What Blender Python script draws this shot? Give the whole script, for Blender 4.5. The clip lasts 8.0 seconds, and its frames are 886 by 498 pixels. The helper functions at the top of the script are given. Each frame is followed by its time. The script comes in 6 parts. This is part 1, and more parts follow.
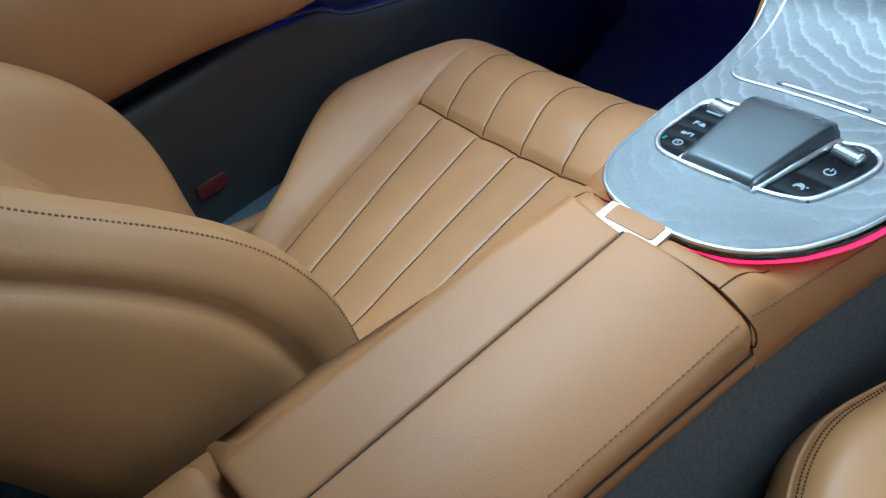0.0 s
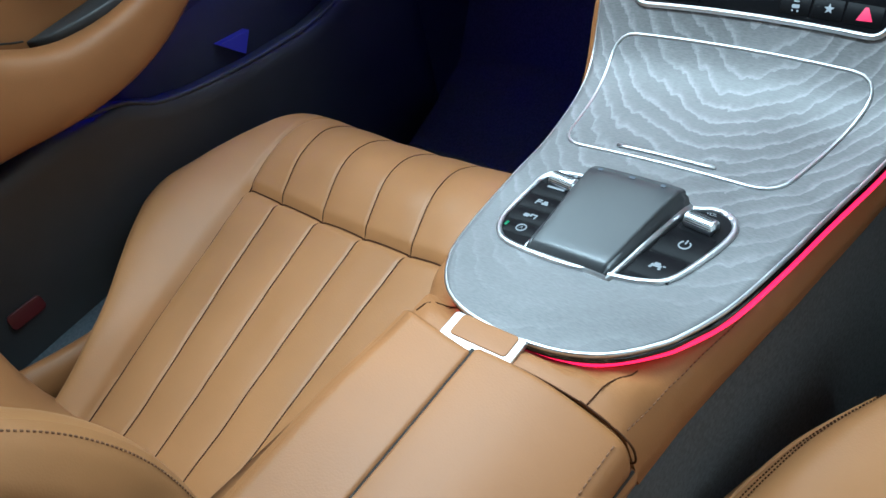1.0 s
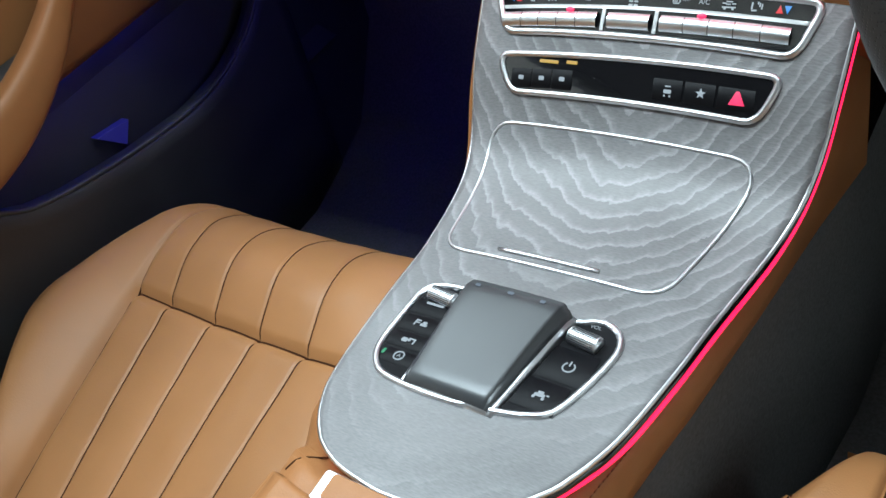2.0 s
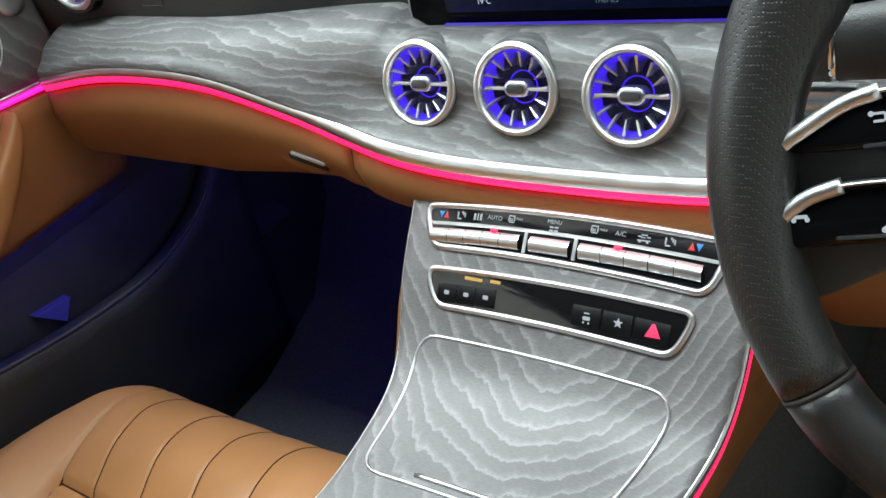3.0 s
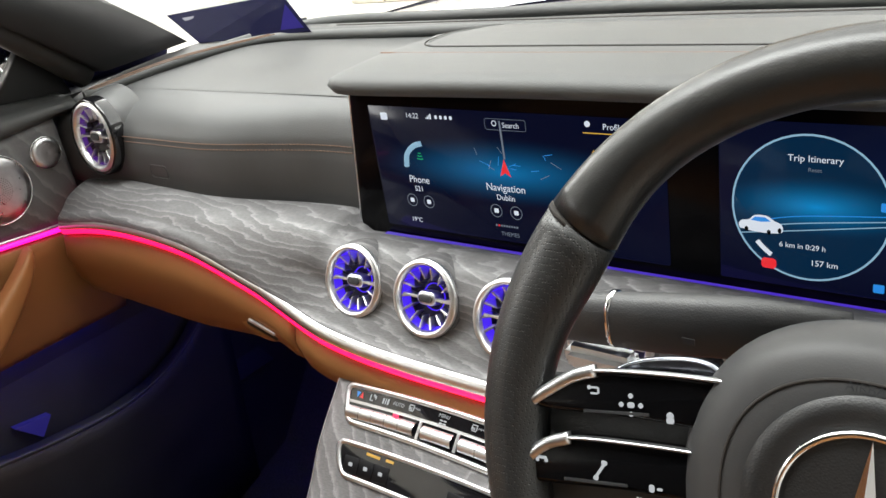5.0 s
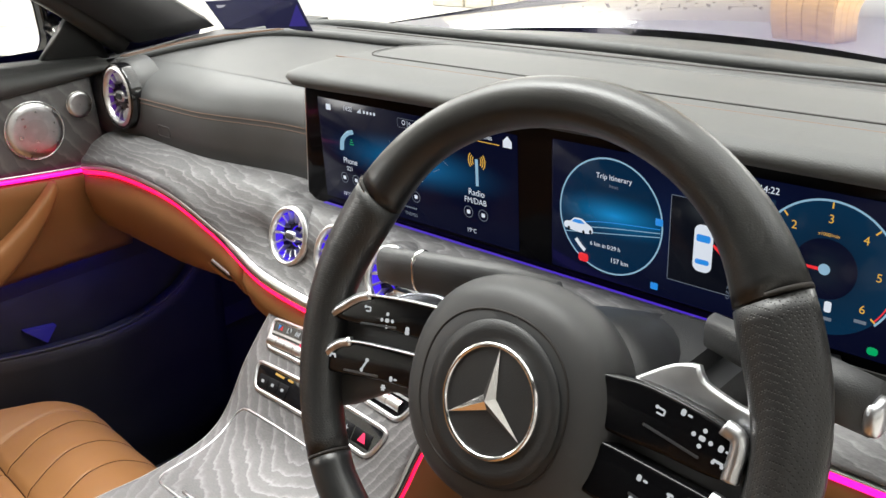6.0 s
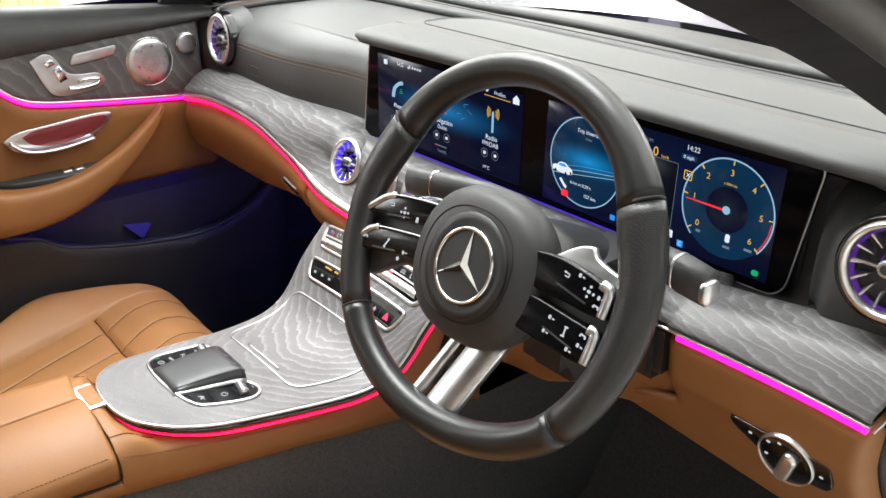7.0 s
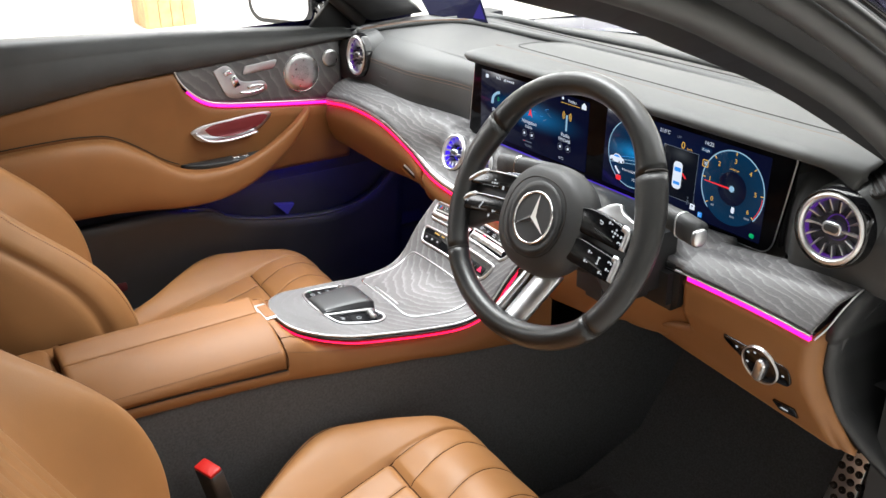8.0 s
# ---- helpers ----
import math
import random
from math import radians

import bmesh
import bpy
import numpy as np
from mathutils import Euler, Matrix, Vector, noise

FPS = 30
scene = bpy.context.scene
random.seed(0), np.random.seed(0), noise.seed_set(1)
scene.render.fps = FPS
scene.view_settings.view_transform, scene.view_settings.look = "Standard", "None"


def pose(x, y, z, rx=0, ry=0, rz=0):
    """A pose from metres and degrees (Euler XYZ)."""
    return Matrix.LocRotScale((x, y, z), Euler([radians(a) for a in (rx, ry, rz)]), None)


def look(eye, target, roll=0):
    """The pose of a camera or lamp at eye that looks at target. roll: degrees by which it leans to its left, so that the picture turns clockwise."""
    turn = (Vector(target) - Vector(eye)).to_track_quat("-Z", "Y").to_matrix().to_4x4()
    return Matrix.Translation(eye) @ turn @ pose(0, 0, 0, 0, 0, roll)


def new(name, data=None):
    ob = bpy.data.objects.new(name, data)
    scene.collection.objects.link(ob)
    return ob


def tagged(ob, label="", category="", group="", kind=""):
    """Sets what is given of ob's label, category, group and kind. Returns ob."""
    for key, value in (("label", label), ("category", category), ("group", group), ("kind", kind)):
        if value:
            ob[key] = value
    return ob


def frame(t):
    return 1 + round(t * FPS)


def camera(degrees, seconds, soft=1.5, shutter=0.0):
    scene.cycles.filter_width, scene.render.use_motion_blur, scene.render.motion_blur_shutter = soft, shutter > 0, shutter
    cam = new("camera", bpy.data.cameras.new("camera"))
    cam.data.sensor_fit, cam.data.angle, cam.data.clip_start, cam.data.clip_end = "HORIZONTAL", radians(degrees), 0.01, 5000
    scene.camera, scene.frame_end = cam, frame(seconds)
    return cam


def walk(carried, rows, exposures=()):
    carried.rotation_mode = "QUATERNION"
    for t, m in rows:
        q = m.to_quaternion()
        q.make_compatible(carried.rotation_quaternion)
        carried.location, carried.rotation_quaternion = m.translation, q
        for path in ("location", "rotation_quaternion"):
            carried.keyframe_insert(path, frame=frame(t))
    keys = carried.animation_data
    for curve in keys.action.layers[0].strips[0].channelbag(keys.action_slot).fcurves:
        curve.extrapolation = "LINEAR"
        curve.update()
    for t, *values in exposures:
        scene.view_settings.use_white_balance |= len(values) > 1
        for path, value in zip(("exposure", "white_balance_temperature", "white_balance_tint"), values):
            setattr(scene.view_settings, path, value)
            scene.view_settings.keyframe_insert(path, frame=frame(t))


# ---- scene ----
cam = camera(53.6, 8.0)
PATH = [
    (0, (0.354, 0.182, 0.915), (-0.998, 0.842, -0.402), -19.9),
    (0.5, (0.321, 0.239, 0.89), (-0.926, 1.05, -0.446), -21.7),
    (1, (0.298, 0.28, 0.891), (-0.896, 1.175, -0.441), -20.8),
    (1.2, (0.298, 0.302, 0.898), (-0.876, 1.214, -0.441), -21.2),
    (2.3, (0.293, 0.412, 0.901), (-0.806, 1.451, -0.409), -22.0),
    (2.5, (0.299, 0.428, 0.906), (-0.805, 1.517, -0.357), -20.7),
    (3, (0.316, 0.456, 0.93), (-0.803, 1.686, -0.181), -17.6),
    (3.5, (0.329, 0.461, 0.954), (-0.799, 1.808, -0.002), -14.5),
    (4, (0.35, 0.474, 0.968), (-0.779, 1.885, 0.11), -13.1),
    (4.2, (0.363, 0.483, 0.972), (-0.766, 1.9, 0.126), -12.6),
    (5.3, (0.537, 0.447, 1.007), (-0.737, 1.772, 0.219), -8.5),
    (5.5, (0.588, 0.438, 1.005), (-0.696, 1.757, 0.223), -6.7),
    (6, (0.732, 0.427, 1.031), (-0.599, 1.699, 0.249), -3.9),
    (6.5, (0.872, 0.356, 1.053), (-0.497, 1.543, 0.206), -1.3),
    (7, (0.979, 0.275, 1.093), (-0.42, 1.426, 0.245), -0.0),
    (7.5, (1.139, 0.144, 1.148), (-0.308, 1.239, 0.309), 0.2),
    (8, (1.303, 0.057, 1.187), (-0.239, 1.029, 0.365), -0.8),
]
walk(cam, [(t, look(eye, target, roll)) for t, eye, target, roll in PATH],
     [(0.0, -0.22, 4350, -12), (1.0, -0.29, 4870, -8), (2.5, -0.40, 5630, -1), (3.5, -0.10, 5980, -2), (4.0, -0.04, 6130, 2), (5.5, -0.29, 6400, 8), (7.0, 0.06, 6300, 8), (8.0, -0.01, 6180, 9)])

# ---- world and light ----
world = bpy.data.worlds.new("showroom_air")
scene.world = world
world.use_nodes = True
bg = world.node_tree.nodes["Background"]
bg.inputs[0].default_value = (0.9, 0.95, 1.0, 1)
bg.inputs[1].default_value = 0.25


def area(name, m, sx, sy, power, colour=(1, 1, 1)):
    d = bpy.data.lights.new(name, "AREA")
    d.shape, d.size, d.size_y, d.energy, d.color = "RECTANGLE", sx, sy, power, colour
    ob = new(name, d)
    ob.matrix_world = m
    return ob


# rows of overhead lamps out of view, standing in for the showroom lighting
for k, (x, y) in enumerate([(-7.0, -3.0), (-7.0, 3.0), (-7.0, 9.0), (7.0, -3.0), (6.0, 3.0), (7.0, 9.0), (0.0, 8.5), (0.0, -5.0)]):
    area("overhead_fill", look((x, y, 2.95), (x, y, 0)), 2.4, 2.4, {-7.0: 480, 0.0: 420 if y > 0 else 220}.get(x, 75), (1.0, 0.98, 0.95))
# three more, added as fill to brighten passenger seat, dash and console
area("overhead_fill", look((-2.6, 1.6, 2.95), (-2.6, 1.6, 0)), 1.6, 2.4, 120, (1.0, 0.98, 0.95))
area("overhead_fill", look((-0.8, 0.75, 2.95), (-0.8, 0.75, 0)), 1.8, 0.7, 125, (1.0, 0.98, 0.95))
area("overhead_fill", look((0.5, 2.3, 2.95), (0.5, 2.3, 0)), 5.0, 3.2, 205, (1.0, 0.98, 0.95))


# ---- materials ----
def material(name, base, rough=0.5, metal=0.0, noise_scale=0.0, vary=0.0, bump=0.0, bump_scale=300.0, coat=0.0, spec=0.5):
    m = bpy.data.materials.new(name)
    m.use_nodes = True
    nt = m.node_tree
    b = nt.nodes["Principled BSDF"]
    b.inputs["Base Color"].default_value = (*base, 1)
    b.inputs["Roughness"].default_value = rough
    b.inputs["Metallic"].default_value = metal
    b.inputs["Coat Weight"].default_value = coat
    b.inputs["Specular IOR Level"].default_value = spec
    tc = nt.nodes.new("ShaderNodeTexCoord")
    if vary:
        n = nt.nodes.new("ShaderNodeTexNoise")
        n.inputs["Scale"].default_value = noise_scale
        n.inputs["Detail"].default_value = 5
        nt.links.new(tc.outputs["Object"], n.inputs["Vector"])
        r = nt.nodes.new("ShaderNodeValToRGB")
        r.color_ramp.elements[0].position, r.color_ramp.elements[1].position = 0.3, 0.7
        r.color_ramp.elements[0].color = (*[c * (1 - vary) for c in base], 1)
        r.color_ramp.elements[1].color = (*[min(1, c * (1 + vary)) for c in base], 1)
        nt.links.new(n.outputs["Fac"], r.inputs["Fac"])
        nt.links.new(r.outputs["Color"], b.inputs["Base Color"])
        rr = nt.nodes.new("ShaderNodeMapRange")
        rr.inputs["To Min"].default_value, rr.inputs["To Max"].default_value = max(0, rough - 0.08), min(1, rough + 0.08)
        nt.links.new(n.outputs["Fac"], rr.inputs["Value"])
        nt.links.new(rr.outputs["Result"], b.inputs["Roughness"])
    if bump:
        v = nt.nodes.new("ShaderNodeTexVoronoi")
        v.inputs["Scale"].default_value = bump_scale
        nt.links.new(tc.outputs["Object"], v.inputs["Vector"])
        bp = nt.nodes.new("ShaderNodeBump")
        bp.inputs["Strength"].default_value = bump
        bp.inputs["Distance"].default_value = 0.0006
        nt.links.new(v.outputs["Distance"], bp.inputs["Height"])
        nt.links.new(bp.outputs["Normal"], b.inputs["Normal"])
    return m


def glow(name, colour, strength):
    m = bpy.data.materials.new(name)
    m.use_nodes = True
    b = m.node_tree.nodes["Principled BSDF"]
    b.inputs["Base Color"].default_value = (0.02, 0.02, 0.02, 1)
    b.inputs["Emission Color"].default_value = (*colour, 1)
    b.inputs["Emission Strength"].default_value = strength
    return m


TAN = material("tan_leather", (0.245, 0.109, 0.037), 0.46, 0, 9, 0.07, 0.13, 700, spec=0.3)
# lighter than TAN, partly to replace light that the cushions miss
TAN_SEAT = material("tan_seat_leather", (0.33, 0.160, 0.059), 0.46, 0, 7, 0.08, 0.15, 600, spec=0.33)
THREAD = material("brown_thread", (0.16, 0.07, 0.03), 0.7)
PALE_THREAD = material("copper_thread", (0.17, 0.095, 0.058), 0.75)
BLACK_LEATHER = material("black_leather", (0.052, 0.0535, 0.0535), 0.52, 0, 12, 0.15, 0.14, 800)
BLACK_PLASTIC = material("black_soft_plastic", (0.034, 0.035, 0.036), 0.5, 0, 14, 0.15, 0.25, 900)
DASH_TOP = material("dash_top_skin", (0.064, 0.066, 0.065), 0.6, 0, 10, 0.1, 0.35, 800)
CARPET = material("black_carpet", (0.085, 0.087, 0.090), 0.95, 0, 260, 0.22, 0.6, 1400, spec=0.1)
SCREEN_BLACK = material("screen_glass", (0.003, 0.003, 0.004), 0.1, 0, spec=0.08)
GLOSS_BLACK = material("gloss_black", (0.006, 0.006, 0.007), 0.08, 0, coat=0.3)
CHROME = material("chrome", (0.82, 0.82, 0.83), 0.12, 1.0)
SATIN = material("satin_silver", (0.66, 0.67, 0.69), 0.34, 1.0, 60, 0.06)
PAD_GREY = material("dark_grey_satin", (0.048, 0.05, 0.053), 0.32, 0.3)
DARK_CHROME = material("dark_chrome", (0.34, 0.36, 0.42), 0.18, 1.0)
POLISHED = material("polished_silver", (0.80, 0.80, 0.81), 0.34, 1.0, 60, 0.05)
RIM_LEATHER = material("rim_leather", (0.014, 0.0145, 0.0145), 0.33, 0, 12, 0.12, 0.12, 900)
SEAM_DARK = material("dark_seam", (0.055, 0.023, 0.010), 0.85, spec=0.1)
WHITE_PRINT = glow("white_print", (0.9, 0.92, 0.95), 0.6)
POD_BLACK = material("piano_black", (0.003, 0.003, 0.0035), 0.14, 0, spec=0.22)
KEY_BLACK = material("black_key_plastic", (0.005, 0.005, 0.006), 0.5, 0, spec=0.1)
BOSS = material("soft_black_boss", (0.026, 0.0265, 0.027), 0.5, 0, 14, 0.1, 0.05, 900)
PILLAR_TRIM = material("pillar_trim", (0.013, 0.013, 0.0135), 0.6, 0, 14, 0.15, 0.2, 900)
DARK_TRIM = material("dark_trim_plastic", (0.012, 0.0125, 0.013), 0.45, 0, 14, 0.15, 0.2, 900)
RED_PLASTIC = material("red_plastic", (0.6, 0.02, 0.015), 0.35)
RUBBER = material("black_rubber", (0.05, 0.049, 0.047), 0.42, 0, 20, 0.1, 0.05, 700)
GAP = material("dark_gap", (0.01, 0.007, 0.005), 0.8)
LED_PINK = glow("pink_ambient_light", (1.0, 0.0035, 0.062), 4.6)
LED_BLUE = glow("blue_footwell_light", (0.03, 0.02, 1.0), 1.2)
LED_MAGENTA = glow("magenta_ambient_light", (1.0, 0.006, 0.31), 3.0)
LED_TRAY = glow("tray_ambient_light", (1.0, 0.004, 0.055), 3.6)
UI_WHITE = glow("display_white", (0.85, 0.9, 1.0), 0.9)
UI_GREY = glow("display_grey", (0.25, 0.3, 0.38), 0.6)
UI_ICE = glow("display_ice_blue", (0.35, 0.6, 0.8), 0.8)
UI_BLUE = glow("display_blue", (0.02, 0.3, 0.9), 0.9)
UI_RED = glow("display_red", (0.9, 0.02, 0.03), 1.0)
UI_GOLD = glow("display_gold", (0.9, 0.5, 0.06), 0.9)
UI_GREEN = glow("display_green", (0.0, 0.5, 0.15), 0.8)
RED_LAMP = glow("red_button_lamp", (1.0, 0.02, 0.12), 1.6)
LED_VIOLET = glow("violet_ambient_light", (0.075, 0.02, 1.0), 1.0)
PAINT = material("deep_blue_paint", (0.012, 0.012, 0.11), 0.2, 0.3, coat=1.0)
WHITE_WALL = material("white_wall", (0.82, 0.82, 0.81), 0.6, 0, 2, 0.03)
FLOOR_TILE = material("pale_stone_floor", (0.78, 0.75, 0.70), 0.25, 0, 1.5, 0.08)
OAK = material("oak_cladding", (0.52, 0.33, 0.15), 0.5, 0, 8, 0.2)
STONE = material("pale_stone", (0.55, 0.51, 0.44), 0.8, 0, 3, 0.15)


def wood_material(name, along, bend, centre, freq, stretch, plain=(-9.0, -8.0), tone=1.0, most=0.8, bold=1.0):
    """Grey open-pore ash: pale growth lines across `along`, bent into arches by `bend` about `centre` in x."""
    m = bpy.data.materials.new(name)
    m.use_nodes = True
    nt = m.node_tree
    b = nt.nodes["Principled BSDF"]
    tc = nt.nodes.new("ShaderNodeTexCoord")

    def math_node(op, a, c=None):
        n = nt.nodes.new("ShaderNodeMath")
        n.operation = op
        for k, v in enumerate((a, c)):
            if v is None:
                continue
            if isinstance(v, (int, float)):
                n.inputs[k].default_value = v
            else:
                nt.links.new(v, n.inputs[k])
        return n.outputs[0]

    def noise_node(scale, stretch_by, detail):
        mp = nt.nodes.new("ShaderNodeMapping")
        mp.inputs["Scale"].default_value = stretch_by
        nt.links.new(tc.outputs["Object"], mp.inputs["Vector"])
        n = nt.nodes.new("ShaderNodeTexNoise")
        n.inputs["Scale"].default_value, n.inputs["Detail"].default_value = scale, detail
        nt.links.new(mp.outputs["Vector"], n.inputs["Vector"])
        return math_node("SUBTRACT", n.outputs["Fac"], 0.5)

    dot = nt.nodes.new("ShaderNodeVectorMath")
    dot.operation = "DOT_PRODUCT"
    dot.inputs[1].default_value = along
    nt.links.new(tc.outputs["Object"], dot.inputs[0])
    sep = nt.nodes.new("ShaderNodeSeparateXYZ")
    nt.links.new(tc.outputs["Object"], sep.inputs[0])
    dx = math_node("ABSOLUTE", math_node("SUBTRACT", sep.outputs[0], centre))
    arch = math_node("MULTIPLY", math_node("POWER", dx, 1.6), bend)
    v = math_node("ADD", dot.outputs["Value"], arch)
    v = math_node("ADD", v, math_node("MULTIPLY", noise_node(7.0, stretch, 1.0), 0.075))
    v = math_node("ADD", v, math_node("MULTIPLY", noise_node(60.0, stretch, 2.0), 0.018))
    v = math_node("ADD", v, math_node("MULTIPLY", noise_node(420.0, stretch, 2.0), 0.0025))
    saw = math_node("FRACT", math_node("MULTIPLY", v, freq))
    r = nt.nodes.new("ShaderNodeValToRGB")
    e = r.color_ramp.elements
    e[0].position, e[0].color = 0.0, (0.305, 0.305, 0.312, 1)
    e[1].position, e[1].color = 1.0, (0.21, 0.21, 0.216, 1)
    for p, c in ((0.09, 0.38), (0.22, 0.29), (0.42, 0.228), (0.97, 0.208)):
        k, c = e.new(p), .228 + (c - .228) * bold
        k.color = (c, c * 0.985, c * 1.0, 1)
    nt.links.new(saw, r.inputs["Fac"])
    # the figure fades out in places, most of all towards the low end of `plain`
    fade = nt.nodes.new("ShaderNodeMapRange")
    fade.inputs["From Min"].default_value, fade.inputs["From Max"].default_value = plain
    fade.inputs["To Min"].default_value, fade.inputs["To Max"].default_value = 0.15, most
    nt.links.new(sep.outputs[1], fade.inputs["Value"])
    amount = math_node("ADD", fade.outputs["Result"], math_node("MULTIPLY", noise_node(16.0, (1, 1, 1), 3.0), 1.6))
    amount = math_node("MINIMUM", math_node("MAXIMUM", amount, 0.08), 1.0)
    figure = nt.nodes.new("ShaderNodeMix")
    figure.data_type = "RGBA"
    figure.inputs[6].default_value = (0.228, 0.225, 0.229, 1)
    nt.links.new(amount, figure.inputs[0])
    nt.links.new(r.outputs["Color"], figure.inputs[7])
    fib = noise_node(1.0, tuple(220 if abs(a) < 0.5 else 1100 for a in along), 3.0)
    broad = noise_node(10.0, (1, 1, 1), 2.0)
    gain = math_node("MULTIPLY", tone, math_node("ADD", 1.0, math_node("ADD", math_node("MULTIPLY", fib, 0.7), math_node("MULTIPLY", broad, 0.9))))
    mm = nt.nodes.new("ShaderNodeVectorMath")
    mm.operation = "SCALE"
    nt.links.new(figure.outputs[2], mm.inputs[0])
    nt.links.new(gain, mm.inputs["Scale"])
    nt.links.new(mm.outputs[0], b.inputs["Base Color"])
    b.inputs["Roughness"].default_value = 0.46
    b.inputs["Specular IOR Level"].default_value = 0.4
    bp = nt.nodes.new("ShaderNodeBump")
    bp.inputs["Strength"].default_value, bp.inputs["Distance"].default_value = 0.35, 0.0005
    nt.links.new(math_node("ADD", fib, saw), bp.inputs["Height"])
    nt.links.new(bp.outputs["Normal"], b.inputs["Normal"])
    return m


WOOD = wood_material("grey_ash_console", (0, 1, 0.25), -2.9, -0.01, 47, (1.6, 0.7, 0.7), (0.60, 0.78), 0.62, 0.95)
WOOD_DASH = wood_material("grey_ash_dash", (0.13, 0.35, 1), 0.10, -0.2, 112, (0.35, 1, 1.2), tone=0.47, most=0.9, bold=1.25)
WOOD_DOOR = wood_material("grey_ash_door", (0, 0.75, 0.6), 0.0, 0.0, 42, (1, 1, 0.6), tone=0.52)


def glass_material():
    """Thin clear glass: lets nearly all light through, with a faint mirror sheen."""
    m = bpy.data.materials.new("clear_glass")
    m.use_nodes = True
    nt = m.node_tree
    clear = nt.nodes.new("ShaderNodeBsdfTransparent")
    clear.inputs[0].default_value = (0.96, 0.98, 0.97, 1)
    sheen = nt.nodes.new("ShaderNodeBsdfGlossy")
    sheen.inputs["Roughness"].default_value = 0.02
    mix = nt.nodes.new("ShaderNodeMixShader")
    mix.inputs[0].default_value = 0.05
    nt.links.new(clear.outputs[0], mix.inputs[1])
    nt.links.new(sheen.outputs[0], mix.inputs[2])
    nt.links.new(mix.outputs[0], nt.nodes["Material Output"].inputs["Surface"])
    return m


GLASS = glass_material()


def screen_material(name, cx, cz, wx, wz, glow_col, base=(0.002, 0.003, 0.016)):
    """A lit display: navy with a soft blue band about (cx, cz)."""
    m = bpy.data.materials.new(name)
    m.use_nodes = True
    nt = m.node_tree
    b = nt.nodes["Principled BSDF"]
    b.inputs["Base Color"].default_value = (0.004, 0.004, 0.005, 1)
    b.inputs["Roughness"].default_value = 0.12
    b.inputs["Specular IOR Level"].default_value = 0.1
    tc = nt.nodes.new("ShaderNodeTexCoord")
    mp = nt.nodes.new("ShaderNodeMapping")
    mp.vector_type = "TEXTURE"
    mp.inputs["Location"].default_value = (cx, 1.085, cz)
    mp.inputs["Scale"].default_value = (wx, 1.0, wz)
    nt.links.new(tc.outputs["Object"], mp.inputs["Vector"])
    g = nt.nodes.new("ShaderNodeTexGradient")
    g.gradient_type = "QUADRATIC_SPHERE"
    nt.links.new(mp.outputs["Vector"], g.inputs["Vector"])
    r = nt.nodes.new("ShaderNodeValToRGB")
    r.color_ramp.elements[0].color = (*base, 1)
    r.color_ramp.elements[1].color = (*glow_col, 1)
    nt.links.new(g.outputs["Fac"], r.inputs["Fac"])
    nt.links.new(r.outputs["Color"], b.inputs["Emission Color"])
    b.inputs["Emission Strength"].default_value = 1.0
    return m


# ---- mesh tools ----
def curve(xs, ys, s=0.03):
    """A softened line through (xs, ys), as a function."""
    g = np.linspace(xs[0] - 3 * s, xs[-1] + 3 * s, 500)
    v = np.interp(g, xs, ys)
    k = np.exp(-0.5 * (np.arange(-60, 61) * (g[1] - g[0]) / s) ** 2)
    v = np.convolve(np.pad(v, 60, "edge"), k / k.sum(), "valid")
    return lambda q: float(np.interp(q, g, v))



def cat(pts, n):
    """n points on a smooth curve through pts, evenly spaced."""
    p = [np.array(q, float) for q in pts]
    p = [2 * p[0] - p[1]] + p + [2 * p[-1] - p[-2]]
    out = []
    for k in range(1, len(p) - 2):
        for t in np.linspace(0, 1, 16, endpoint=False):
            a, b, c, d = p[k - 1:k + 3]
            out.append(0.5 * (2 * b + (c - a) * t + (2 * a - 5 * b + 4 * c - d) * t * t + (3 * b - a - 3 * c + d) * t ** 3))
    out.append(p[-2])
    out = np.array(out)
    s = np.concatenate([[0], np.cumsum(np.linalg.norm(np.diff(out, axis=0), axis=1))])
    q = np.linspace(0, s[-1], n)
    return np.stack([np.interp(q, s, out[:, k]) for k in range(out.shape[1])], 1)


def mesh_from(verts, faces, smooth=True):
    me = bpy.data.meshes.new("m")
    me.from_pydata([tuple(map(float, v)) for v in verts], [], faces)
    bm = bmesh.new()
    bm.from_mesh(me)
    bpy.data.meshes.remove(me)
    bmesh.ops.recalc_face_normals(bm, faces=bm.faces)
    for f in bm.faces:
        f.smooth = smooth
    return bm


def loft(rows, wrap=False, loop=False, caps=False):
    """Skin over rows of points. wrap: each row is a ring; loop: the last row joins the first; caps: closes the end rings."""
    n, m = len(rows), len(rows[0])
    verts = [v for r in rows for v in r]
    faces = []
    for i in range(n if loop else n - 1):
        for j in range(m if wrap else m - 1):
            i2, j2 = (i + 1) % n, (j + 1) % m
            faces.append((i * m + j, i * m + j2, i2 * m + j2, i2 * m + j))
    if caps:
        faces.append(tuple(range(m)))
        faces.append(tuple((n - 1) * m + j for j in range(m)))
    return mesh_from(verts, faces)


def thick(bm, t):
    bmesh.ops.solidify(bm, geom=bm.faces[:], thickness=t)
    bmesh.ops.recalc_face_normals(bm, faces=bm.faces)
    return bm


